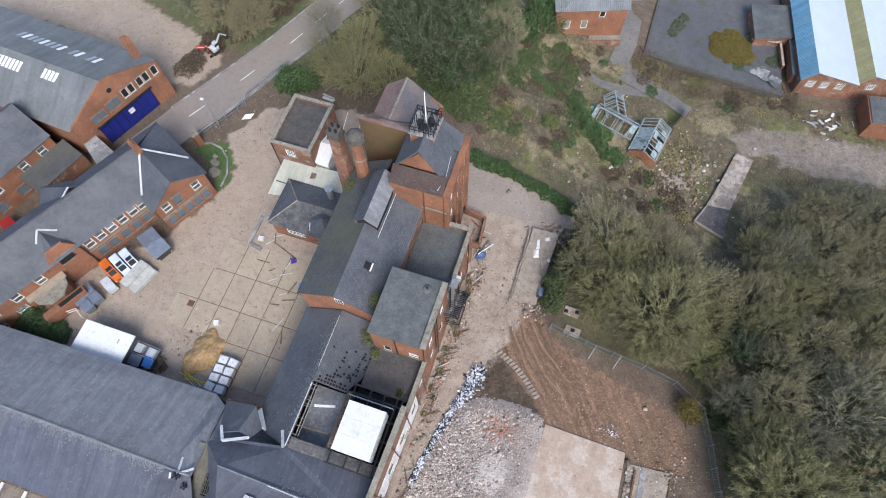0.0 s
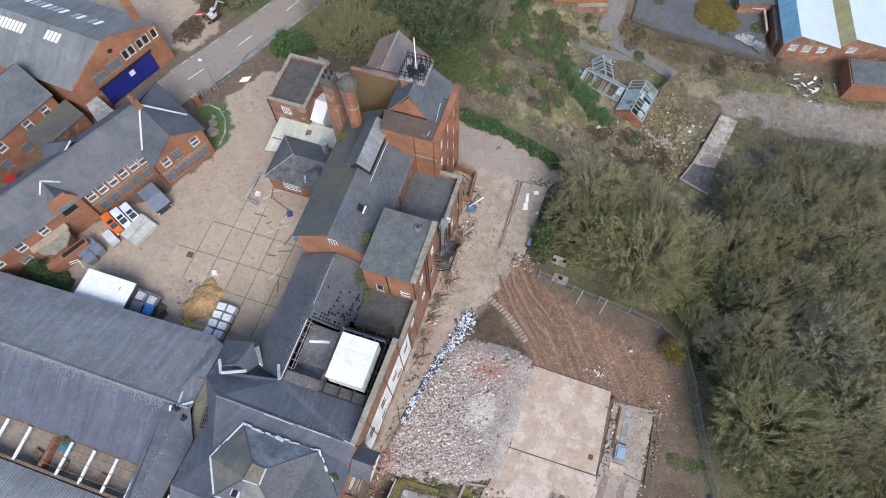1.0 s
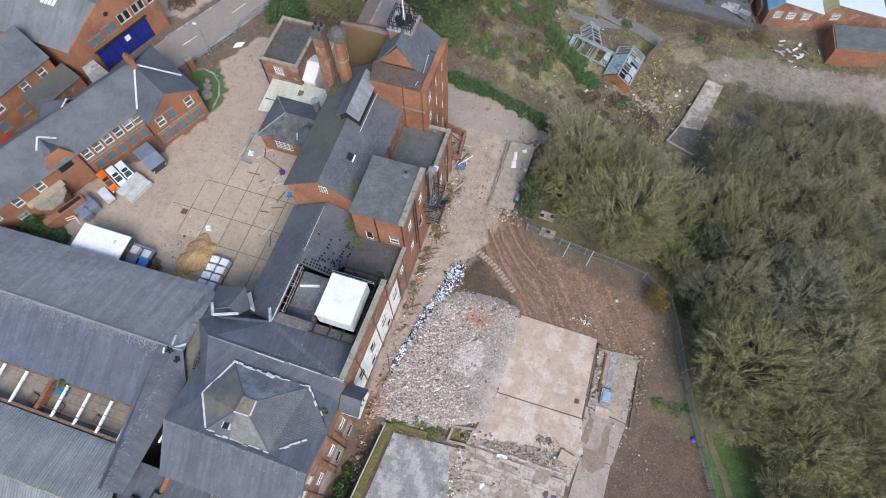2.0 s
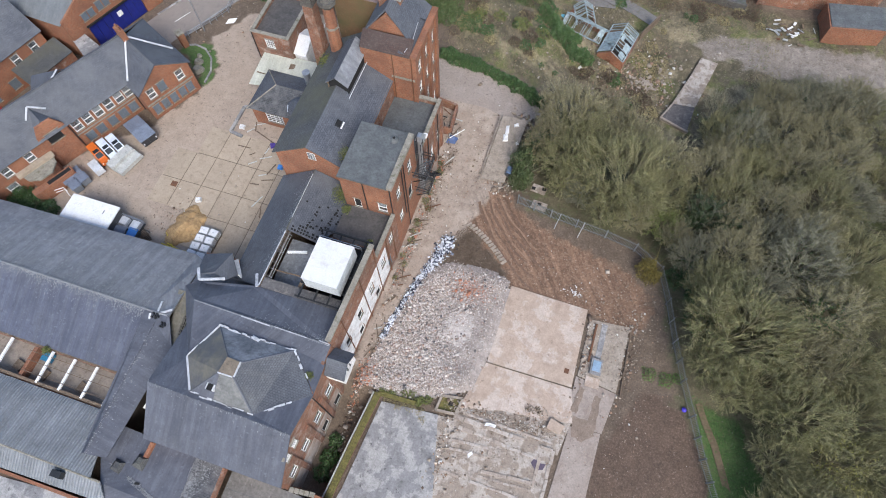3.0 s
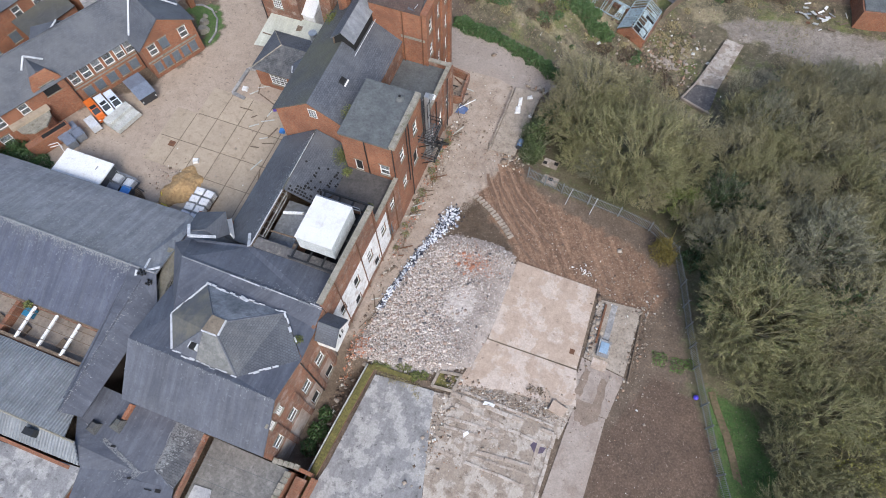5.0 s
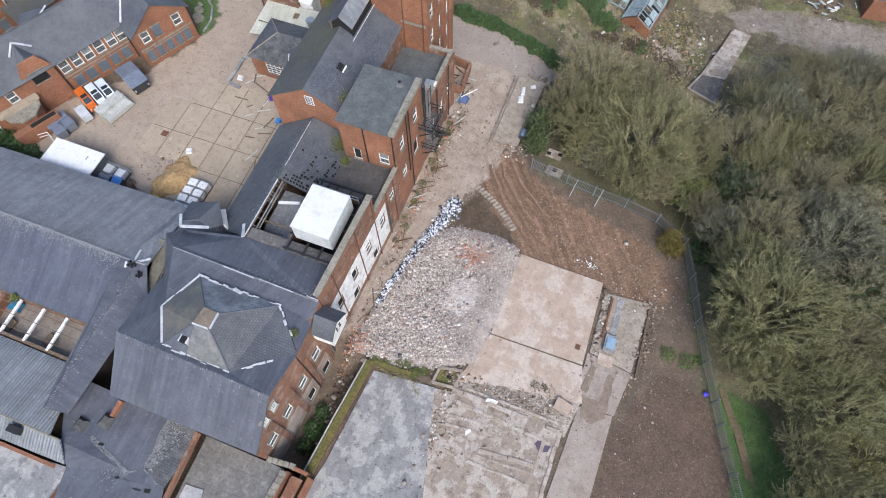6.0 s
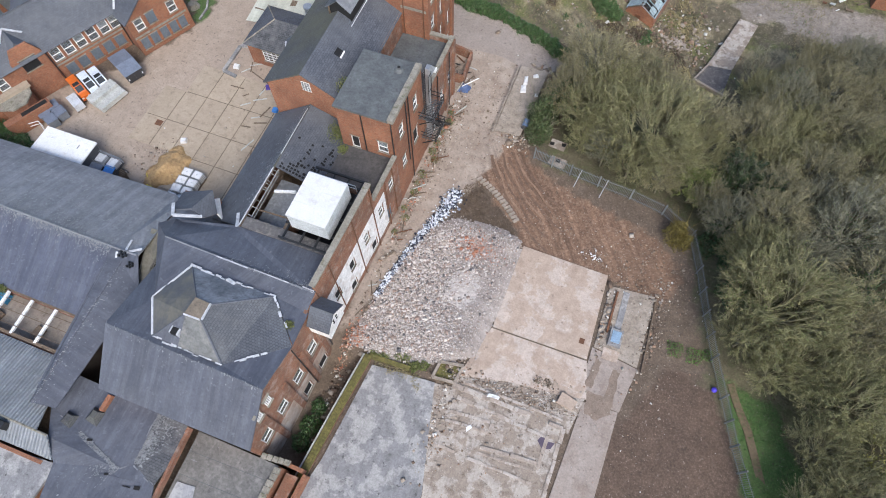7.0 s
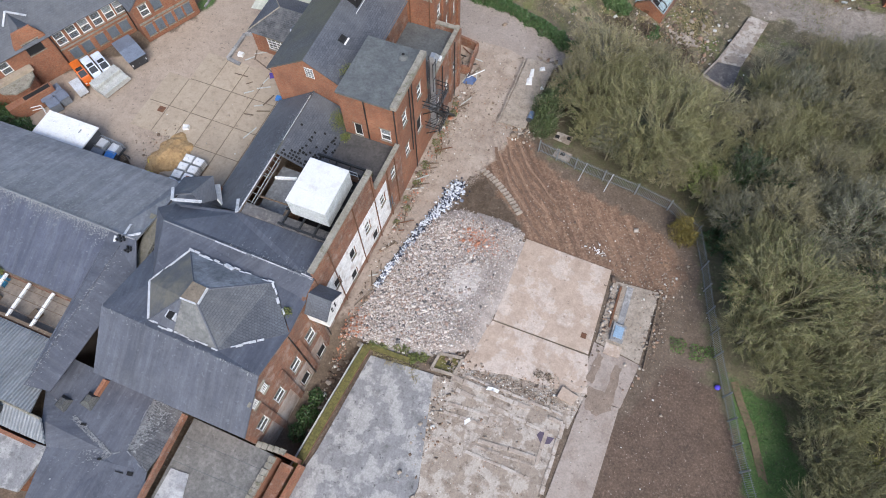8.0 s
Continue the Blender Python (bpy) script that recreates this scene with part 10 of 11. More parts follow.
def tree_kind(seed, height, radius, limb, twig, per=24, leaf=None, leaves=0, ivy=0, tips=620, reach=0.46, leaf_size=0.07, low=-0.3, bunch=1.0):
    """One tree's meshes: forked trunk, boughs spreading to a lumpy dome, twigs, young leaves."""
    rng = np.random.default_rng(seed)
    az, up = rng.uniform(0, math.tau, tips), rng.uniform(low, 1.0, tips)
    flat = np.sqrt(1 - np.minimum(up * up, 0.999))
    way = np.stack([np.cos(az) * flat, np.sin(az) * flat, up], 1)
    lump = 1 + 0.15 * np.sin(3 * az + seed) * flat + 0.1 * np.sin(5 * az + 4 * up + 2 * seed)
    deep = rng.uniform(0.35, 1.0, tips) ** 0.45
    end = np.array([0, 0, height * 0.54]) + way * [radius, radius, height * 0.44] * (lump * deep)[:, None]
    fork = np.array([0.0, 0.0, height * 0.2])
    heads = way[rng.choice(tips, 8, replace=False)]
    first = np.argmax(way @ heads.T, 1)
    a1, b1, a2, b2, a3 = [], [], [], [], np.zeros((tips, 3))
    for h in range(8):
        own = np.where(first == h)[0]
        if not len(own):
            continue
        base = fork + rng.normal(0, 0.25, 3) + [0, 0, rng.uniform(-0.05, 0.12) * height]
        mean = end[own].mean(0)
        node = base + (mean - base) * 0.5 + rng.normal(0, 0.35, 3)
        bend = base + (node - base) * 0.5 + rng.normal(0, 0.22, 3)
        a1 += [base, bend]
        b1 += [bend, node]
        seeds = end[rng.choice(own, max(1, len(own) // 7))]
        second = np.argmin(((end[own][:, None] - seeds[None]) ** 2).sum(2), 1)
        for k in range(len(seeds)):
            mine = own[second == k]
            if not len(mine):
                continue
            fork2 = base + (node - base) * rng.uniform(0.45, 1.0)
            tip2 = fork2 + (end[mine].mean(0) - fork2) * rng.uniform(0.5, 0.75) + rng.normal(0, 0.16, 3)
            mid2 = fork2 + (tip2 - fork2) * 0.5 + rng.normal(0, 0.14, 3)
            a2 += [fork2, mid2]
            b2 += [mid2, tip2]
            a3[mine] = mid2 + (tip2 - mid2) * rng.uniform(0.2, 1.0, (len(mine), 1))
    a1, b1, a2, b2 = (np.array(q) for q in (a1, b1, a2, b2))
    trunk = np.array([[0, 0, -0.8], [0.0, 0.0, height * 0.1]])
    stem = rods(rng, trunk, np.array([[0, 0, height * 0.1], fork + [0, 0, 0.3]]), 0.26, 0.2, 7)
    out = [("trunk", fast_mesh("trunk", *joined([stem, rods(rng, a1, b1, 0.1, 0.065, 5)]), BARK))]
    out.append(("branchwork", fast_mesh("branchwork", *joined([rods(rng, a2, b2, 0.045, 0.032, 4), rods(rng, a3, end, 0.021, 0.011, 3)]), limb)))
    pick = np.repeat(np.arange(tips), per)
    s = rng.uniform(0.3, 1.05, len(pick))[:, None]
    root = a3[pick] + (end[pick] - a3[pick]) * s
    run = end[pick] - a3[pick]
    run /= np.linalg.norm(run, axis=1, keepdims=True) + 1e-9
    d = run * 0.5 + way[pick] * 0.25 + rng.normal(0, 0.75, (len(pick), 3))
    d /= np.linalg.norm(d, axis=1, keepdims=True)
    out.append(("crown", fast_mesh("crown", *slivers(rng, root, d, rng.uniform(0.45, 1.3, len(pick)) * reach, 0.026), twig)))
    if leaves:
        leafy = np.where(0.5 + 0.5 * np.sin(end[:, 0] * 1.9 + seed) * np.cos(end[:, 1] * 1.7) * np.sin(end[:, 2] * 2.1 + 1) < bunch)[0]
        k = rng.choice(np.where(np.isin(pick, leafy))[0], leaves)
        c = root[k] + d[k] * rng.uniform(0.0, 0.7, leaves)[:, None] * reach + rng.normal(0, 0.08, (leaves, 3))
        out.append(("leaves", fast_mesh("leaves", *flakes(rng, c, leaf_size), leaf)))
    if ivy:
        bones_a, bones_b = np.concatenate([trunk, a1, a2]), np.concatenate([trunk + [0, 0, 1.5], b1, b2])
        k = rng.integers(0, len(bones_a), ivy)
        c = bones_a[k] + (bones_b[k] - bones_a[k]) * rng.random((ivy, 1)) + rng.normal(0, 0.28, (ivy, 3))
        out.append(("ivy", fast_mesh("ivy", *flakes(rng, c, 0.11), IVY)))
    return out


OLIVE, GREENISH, BROWN, GREY, EVERGREEN, IVIED, FRESH_TREE, YELLOWISH, SPARSE = range(9)
KINDS = [
    (tree_kind(11, 10, 5.5, LIMB, TWIG, 24, BUDS, 1600), "spreading bare tree with pale olive branches"),
    (tree_kind(12, 10, 5.5, LIMB, TWIG, 20, BUDS, 4200), "bare tree with a haze of young green leaves"),
    (tree_kind(13, 10, 5.5, LIMB_GREY, TWIG_BROWN, 26, BUDS, 1600, reach=0.52), "dense bare tree with brown twigs"),
    (tree_kind(14, 10, 5.5, LIMB_GREY, TWIG_GREY, 24, BUDS, 1400, ivy=700), "broad bare tree with grey twigs"),
    (tree_kind(15, 10, 4.5, LIMB_GREY, TWIG_GREY, 9, EVERLEAF, 11000, ivy=3200, tips=340, leaf_size=0.1, bunch=0.52), "dark evergreen tree thick with leaves"),
    (tree_kind(16, 10, 5.0, LIMB_GREY, TWIG_BROWN, 22, BUDS, 1400, ivy=3000, tips=520), "bare tree with ivy over its boughs"),
    (tree_kind(17, 8, 4.0, LIMB, TWIG, 10, FRESH_LEAF, 4200, tips=240, leaf_size=0.12), "small tree in fresh yellow-green leaf"),
    (tree_kind(18, 9, 4.5, LIMB, TWIG, 16, YELLOW_LEAF, 1500, tips=300, leaf_size=0.12), "tree hung with pale yellow leaves"),
    (tree_kind(19, 10, 4.0, BARK, TWIG_GREY, 7, tips=190, reach=0.9), "sparse bare tree with dark boughs"),
]
GROUPS = {}


def plant(kind, x, y, r, tall=1.0, group="wood beside the site"):
    """Plants one tree of a kind, r metres in radius; the first of each kind is copied for the rest."""
    meshes, label = KINDS[kind]
    full = 5.5 if kind < 4 else 5.0 if kind == IVIED else 4.5 if kind in (EVERGREEN, YELLOWISH) else 4.0
    z = float(land(x, y))
    m = pose(x, y, z, random.uniform(-4, 4), random.uniform(-4, 4), random.uniform(0, 360))
    k = r / full
    if kind not in GROUPS:
        t = thing("tree", (0, 0, 0), label, "tree", group)
        for nm, me in meshes:
            ob = new(nm, me)
            ob.parent = t
        t.matrix_basis = m
        GROUPS[kind] = t
    else:
        t = copy_thing(GROUPS[kind], m)
    t.scale = (k, k * random.uniform(0.92, 1.08), (0.35 + 0.65 * k) * tall)
    return t


random.seed(21)
FENCE = [(4.9, 23.0), (12.4, 21.95), (19.6, 20.9), (22.8, 18.9), (25.6, 11.0), (28.5, 3.6), (32.0, -4.2), (35.4, -12), (44, -32)]


def beyond_fence(x, y):
    """How far a place lies on the wood's side of the fence."""
    best, side = 1e9, 1
    for (ax, ay), (bx, by) in zip(FENCE, FENCE[1:]):
        dx, dy = bx - ax, by - ay
        s = min(max(((x - ax) * dx + (y - ay) * dy) / (dx * dx + dy * dy), 0), 1)
        d = math.hypot(x - ax - s * dx, y - ay - s * dy)
        if d < best:
            best, side = d, 1 if (x - ax) * dy - (y - ay) * dx < 0 else -1
    return best * side


def clear(x, y):
    """True where the wood may stand."""
    gap = 3.0 if y > 5 else 7.0
    if beyond_fence(x, y) < gap or x < 8:
        return False
    if y > 43 + (x - 20) * 0.35 and x < 60:
        return False
    return not (17 < x < 25 and y > 34)


planted = []
for kind, x, y, r in (
    (BROWN, 8.3, 35.4, 5.2), (BROWN, 13.2, 36.4, 4.6), (OLIVE, 15.6, 27.4, 6.4), (GREENISH, 9.8, 28.8, 4.6), (BROWN, 20.4, 32.0, 4.6), (IVIED, 6.2, 31.2, 3.2), (GREENISH, 10.6, 32.8, 4.4), (BROWN, 16.4, 34.0, 4.4), (OLIVE, 21.4, 28.4, 3.6), (GREY, 12.0, 25.0, 2.6), (OLIVE, 15.0, 24.4, 3.0), (BROWN, 18.4, 23.6, 2.4), (GREENISH, 9.4, 25.8, 2.4),
    (OLIVE, 19.0, 25.8, 3.4), (FRESH_TREE, 21.8, 23.6, 2.4), (EVERGREEN, 25.4, 26.2, 2.6), (OLIVE, 28.2, 41.6, 3.6), (GREY, 30.4, 41.0, 4.4), (IVIED, 31.2, 46.6, 3.0),
    (BROWN, 36.0, 44.6, 4.4), (BROWN, 26.0, 33.2, 4.2), (OLIVE, 30.6, 35.0, 3.8), (BROWN, 35.6, 37.6, 4.6), (BROWN, 33.4, 29.4, 4.2), (OLIVE, 39.2, 33.2, 4.8), (GREY, 25.6, 20.4, 3.0),
    (BROWN, 29.4, 21.9, 3.6), (GREY, 36.4, 22.8, 5.0), (GREENISH, 30.4, 12.4, 6.0), (GREENISH, 34.2, 8.0, 4.0), (IVIED, 39.2, 17.6, 4.6), (GREENISH, 37.6, 6.0, 4.6),
    (OLIVE, 41.6, 12.4, 4.4), (YELLOWISH, 41.2, 2.6, 3.6), (OLIVE, 39.2, -1.6, 4.0), (OLIVE, 42.8, 26.0, 4.6), (BROWN, 42.0, 40.6, 4.6), (OLIVE, 45.6, 4.0, 4.4),
    (BROWN, 23.2, 22.4, 2.2), (GREENISH, 28.9, 9.2, 3.0), (OLIVE, 27.9, 13.6, 2.8), (GREENISH, 26.9, 17.0, 2.4), (GREENISH, 31.8, 6.6, 2.8), (OLIVE, 36.6, 1.2, 3.2), (GREENISH, 36.4, -4.4, 3.0), (OLIVE, 39.4, -7.6, 3.8), (OLIVE, 28.6, 30.4, 3.6), (GREY, 33.0, 25.0, 3.4), (GREENISH, 33.6, 13.6, 3.8), (BROWN, 37.6, 12.0, 3.8), (BROWN, 38.4, 27.6, 3.8), (GREENISH, 28.4, 17.2, 3.6), (OLIVE, 42.6, 20.6, 4.0), (GREY, 43.2, 34.6, 4.0), (BROWN, 28.0, 37.4, 3.4), (OLIVE, 33.4, 38.2, 3.6), (OLIVE, 43.6, 8.0, 4.0), (BROWN, 42.6, -3.6, 4.2), (IVIED, 29.6, 25.9, 3.2), (GREY, 32.6, 17.6, 3.6), (BROWN, 33.6, 50.2, 3.4), (GREY, 38.6, 52.0, 3.6), (BROWN, 44.2, 52.8, 3.8), (OLIVE, 48.6, 50.2, 4.0), (SPARSE, 36.4, 49.4, 3.2), (SPARSE, 41.0, 50.6, 3.4), (SPARSE, 45.6, 49.2, 3.6), (SPARSE, 27.0, 46.4, 2.4), (BROWN, 41.4, 46.2, 4.0),
):
    planted.append((x, y))
    plant(kind, x, y, r)
for attempt in range(4000):
    x, y = random.uniform(8, 70), random.uniform(-34, 60)
    if len(planted) >= 125 or not clear(x, y):
        continue
    near = 5.2 if x < 45 else 6.6
    if all((x - a) ** 2 + (y - b_) ** 2 > near * near for a, b_ in planted):
        planted.append((x, y))
        plant(random.choice((OLIVE, OLIVE, GREENISH, GREENISH, BROWN, BROWN)), x, y, random.uniform(3.6, 5.4))
for kind, x, y, r in (
    (OLIVE, -32.2, 48.6, 3.4), (OLIVE, -28.6, 48.0, 4.4), (GREENISH, -24.4, 49.6, 3.6), (OLIVE, -30.4, 54.0, 3.6), (EVERGREEN, -22.4, 55.0, 4.6), (EVERGREEN, -17.6, 53.0, 4.6), (EVERGREEN, -16.4, 58.6, 4.6),
    (EVERGREEN, -25.6, 58.6, 4.4), (EVERGREEN, -20.6, 61.4, 4.6), (IVIED, -12.8, 62.0, 4.0), (GREY, -11.2, 58.4, 3.0), (SPARSE, -35.4, 50.8, 2.8), (SPARSE, -36.4, 55.6, 3.0), (IVIED, -30.8, 61.0, 3.6), (EVERGREEN, -13.6, 54.6, 2.8),
    (BROWN, -47.2, 52.6, 3.8), (BROWN, -51.6, 53.2, 4.0), (GREY, -56.6, 55.4, 4.2), (IVIED, -46.4, 58.6, 4.0), (BROWN, -52.4, 59.6, 4.4), (BROWN, -60.6, 60.6, 4.6), (IVIED, -40.6, 68.0, 4.0), (EVERGREEN, -26.4, 66.4, 4.6), (EVERGREEN, -17.4, 67.4, 4.6),
):
    plant(kind, x, y, r, 0.95, "trees north of the works")


for build in (roadside, rubble_field, mossy_walls, wheel_ruts, fence_side, palisade, lane_side, fire_escape, glass_ruin):
    build()


# ---- hedges, shrubs and rough growth ----
FRESH = foliage_mat("fresh_growth", (0.075, 0.16, 0.03), (0.14, 0.22, 0.06))
DULL = foliage_mat("dead_growth", (0.15, 0.11, 0.075), (0.08, 0.06, 0.042))
STRAW = foliage_mat("straw_growth", (0.32, 0.27, 0.15), (0.2, 0.17, 0.09))


IVY_BRIGHT = foliage_mat("bright_ivy_leaves", (0.06, 0.125, 0.04), (0.11, 0.18, 0.065), 0.55)
IVY_DULL = foliage_mat("bramble_leaves", (0.045, 0.08, 0.026), (0.1, 0.13, 0.05), 0.6)


def bushes(name, spots, mat, label, category, leaf=0.11, per=900, twig=None, seed=1, kind="", base=None):
    """One bush or hedge: leafy mounds at (x, y, radius, height)."""
    rng = np.random.default_rng(seed)
    pts, tw_b, tw_d, tw_l = [], [], [], []
    for x, y, r, h in spots:
        z = float(land(x, y)) if base is None else base
        n = int(per * r * r)
        d = rng.normal(size=(n, 3))
        d /= np.linalg.norm(d, axis=1, keepdims=True)
        d[:, 2] = np.abs(d[:, 2])
        lump = 1 + 0.22 * np.sin(d[:, 0] * 5 + x * 3) * np.cos(d[:, 1] * 4 + y * 2)
        rad = rng.uniform(0.55, 1.0, n) ** 0.5 * lump
        pts.append(np.stack([x + d[:, 0] * r * rad, y + d[:, 1] * r * rad, z + d[:, 2] * h * rad], 1))
        k = int(50 * r)
        b_ = rng.normal(size=(k, 3)) * [r * 0.35, r * 0.35, 0] + [x, y, z + 0.05]
        w = np.stack([rng.normal(0, 0.5, k), rng.normal(0, 0.5, k), np.ones(k)], 1)
        tw_b.append(b_)
        tw_d.append(w / np.linalg.norm(w, axis=1, keepdims=True))
        tw_l.append(rng.uniform(0.6, 1.1, k) * h)
    t = thing(name, (0, 0, 0), label, category, kind=kind)
    t.location = (spots[0][0], spots[0][1], float(land(*spots[0][:2])) if base is None else base)
    PLACE[t.name] = Vector(t.location)
    part("leaves", fast_mesh("leaves", *flakes(rng, np.concatenate(pts), leaf), mat), mat, t)
    part("stem", fast_mesh("stem", *needles(rng, np.concatenate(tw_b), np.concatenate(tw_d), np.concatenate(tw_l), 0.03), twig or TWIG_GREY), twig or TWIG_GREY, t)
    return t


def along(pts, step, r, h, jitter, seed):
    rnd = random.Random(seed)
    out = []
    for a, b_ in zip(pts, pts[1:]):
        n = max(1, int(math.dist(a, b_) / step))
        for k in range(n):
            s = k / n
            out.append((a[0] + (b_[0] - a[0]) * s + rnd.uniform(-jitter, jitter), a[1] + (b_[1] - a[1]) * s + rnd.uniform(-jitter, jitter), r * rnd.uniform(0.8, 1.25), h * rnd.uniform(0.7, 1.25)))
    return out


bushes("hedge", along([(-10.4, 42.6), (-5, 41.8), (0, 40.6), (4.8, 39.6)], 0.9, 0.95, 1.3, 0.2, 1), IVY, "dense dark green hedge along the track", "hedge", 0.12, 900)
bushes("ivy_bank", along([(4.0, 25.2), (4.0, 27), (4.4, 30), (5.0, 32.5), (5.4, 35.5)], 0.8, 1.35, 3.6, 0.5, 2), IVY_DULL, "bank of ivy and brambles at the edge of the wood", "shrub", 0.12, 700)
bushes("ivy_growth", along([(0.4, 56.6), (1.7, 55.4), (2.8, 53.6), (4.6, 51.6), (6.4, 50.4), (8.6, 50.2)], 0.7, 1.0, 1.6, 0.35, 3), IVY_BRIGHT, "ivy smothering the old greenhouse wall", "ivy", 0.14, 800)
bushes("ivy_growth", along([(4.4, 54.0), (5.8, 53.6), (7.0, 53.0)], 0.7, 0.8, 1.4, 0.25, 13), IVY_BRIGHT, "ivy over the greenhouse bays", "ivy", 0.14, 800)
bushes("ivy_growth", along([(-6.4, 60.6), (-4.8, 58.8), (-3.4, 57.2)], 0.8, 0.8, 1.1, 0.3, 4), IVY_BRIGHT, "ivy clump on the collapsed frame", "ivy", 0.14, 800)
bushes("evergreen_bush", [(-38.2, 46.6, 2.3, 2.8), (-36.4, 47.6, 1.9, 2.6), (-39.6, 45.6, 1.3, 1.8)], IVY, "rounded green bush with small white blossom", "bush", 0.14, 800)
bushes("garden_shrub", [(-51.6, 4.6, 1.9, 1.5), (-49.4, 4.4, 1.4, 1.2), (-53.6, 5.0, 1.8, 1.6), (-55.5, 5.4, 1.8, 1.6)], IVY, "spreading dark green shrub by the shed wall", "shrub", 0.12, 600, kind="stuff")
bushes("yellow_willow", [(21.3, 18.6, 1.2, 3.0), (22.0, 17.9, 1.0, 2.6)], GOLD, "golden-twigged willow by the fence corner", "shrub", 0.09, 900, GOLD)
bushes("yellow_bush", [(19.2, 78.3, 1.7, 0.5), (20.6, 79.6, 1.6, 0.5), (19.4, 76.4, 1.8, 0.6), (21.2, 77.4, 1.9, 0.5), (21.4, 75.6, 1.6, 0.6), (23.2, 76.0, 1.6, 0.5), (22.8, 78.4, 1.4, 0.4)], GOLD, "low mustard-coloured mossy growth on the tarmac", "bush", 0.12, 800, GOLD, base=-5.2)
bushes("undergrowth", along([(24.2, 6.6), (26.0, 6.4), (27.4, 9.0)], 1.0, 0.8, 0.35, 0.7, 21), FRESH, "low green weeds by the fence", "undergrowth", 0.09, 300, kind="stuff")
bushes("undergrowth", along([(24.5, 21.5), (26.5, 18), (28, 14)], 1.4, 1.4, 1.4, 1.0, 22), IVY, "green undergrowth at the edge of the wood", "undergrowth", 0.12, 420, kind="stuff")
rnd = random.Random(61)


def scatter(n, rmin, rmax, hmin, hmax):
    """Mounds over the waste ground, clear of the paths and the greenhouse."""
    out = []
    while len(out) < n:
        x, y = rnd.uniform(-11, 33), rnd.uniform(44.5, 70)
        if y < 45.5 - 0.15 * x or (19 < x < 33 and y < 66) or (2 < x < 17.5 and 51 < y < 65) or (3 < x < 8 and y > 64):
            continue
        out.append((x, y, rnd.uniform(rmin, rmax), rnd.uniform(hmin, hmax)))
    return out


bushes("dead_scrub", scatter(46, 0.5, 1.4, 0.3, 0.8), DULL, "low brown dead brambles over the waste ground", "scrub", 0.12, 300, kind="stuff", seed=31)
bushes("straw_tussocks", scatter(40, 0.4, 1.2, 0.15, 0.4), STRAW, "straw-coloured tussocks over the waste ground", "grass", 0.12, 300, kind="stuff", seed=32)
bushes("green_scrub", scatter(26, 0.4, 1.3, 0.3, 0.9), IVY, "dark green brambles over the waste ground", "scrub", 0.12, 320, kind="stuff", seed=33)
bushes("log_litter", [(17.0, 52.5, 2.2, 0.25), (15.5, 55, 1.6, 0.2), (18.6, 55.5, 1.6, 0.2), (16.8, 58.5, 1.5, 0.2)], STRAW, "pale litter and chippings by the logs", "litter", 0.13, 160, kind="stuff", seed=34)
bushes("bramble", along([(-9, 50), (-3, 52), (2, 50)], 1.6, 1.1, 0.8, 1.2, 6), BUDS, "low brambles on the waste ground", "bramble", 0.12, 260, kind="stuff")
bushes("ivy_floor", [(rnd.uniform(-25, -9), rnd.uniform(47.5, 61), rnd.uniform(1.1, 2.0), rnd.uniform(0.3, 0.8)) for _ in range(60)] + [(rnd.uniform(-11, -1), rnd.uniform(57, 68), rnd.uniform(1.0, 1.8), rnd.uniform(0.3, 0.7)) for _ in range(26)], IVY_DULL, "ivy and brambles over the ground under the trees", "ivy", 0.13, 260, kind="stuff", seed=36)
bushes("roadside_scrub", along([(-54.5, 44.5), (-51.0, 51.5), (-46.6, 60.5), (-42, 70)], 1.3, 1.7, 1.0, 1.3, 38), DULL, "brown leafless scrub along the far side of the road", "scrub", 0.11, 300, kind="stuff", seed=38)
bushes("yard_weeds", [(12.4, 79.6, 1.3, 0.25), (11.8, 77.6, 1.0, 0.2), (13.0, 81.4, 1.0, 0.2), (23.6, 80.6, 0.9, 0.9), (27.4, 76.4, 1.3, 0.2), (28.0, 77.6, 0.9, 0.2), (22.4, 74.0, 1.0, 0.3)], IVY_DULL, "green weeds on the tarmac yard", "weeds", 0.1, 350, kind="stuff", seed=37, base=-5.25)
bushes("ditch_fern", [(-6.0, -11.5, 1.1, 1.1), (-6.2, -13.2, 0.9, 0.9), (-6.0, -9.6, 0.8, 0.8)], IVY, "dark green growth in the area by the wall", "shrub", 0.12, 700)
bushes("wall_weeds", along([(-2.6, -3.4), (3, -3.0)], 0.7, 0.5, 0.5, 0.3, 7), BUDS, "weeds along the edge of the rubble", "weeds", 0.1, 700)
bushes("wall_foot_weeds", along([(-5.8, 9), (-5.7, 14), (-5.6, 20), (-5.5, 27)], 1.3, 0.45, 0.4, 0.4, 71), BUDS, "weeds along the foot of the brick wall", "weeds", 0.08, 500, kind="stuff", seed=71)
bushes("dry_weeds", along([(-1.4, -4.3), (1.4, -4.5), (3.2, -4.9)], 0.7, 0.6, 0.3, 0.4, 72), STRAW, "dry weeds over the edge of the grey slab", "weeds", 0.08, 500, kind="stuff", seed=72)
bushes("dry_weeds", along([(12.6, -0.6), (14.4, -0.2)], 0.6, 0.55, 0.35, 0.3, 73), DULL, "dead weeds on the soil heap by the cover slab", "weeds", 0.07, 500, kind="stuff", seed=73)
bushes("cottage_ivy", [(-7.2, 70.4, 1.8, 5.0), (-9.0, 71.4, 2.2, 4.0), (-5.4, 70.4, 1.2, 5.2)], IVY, "ivy climbing the cottage corner", "ivy", 0.16, 500)
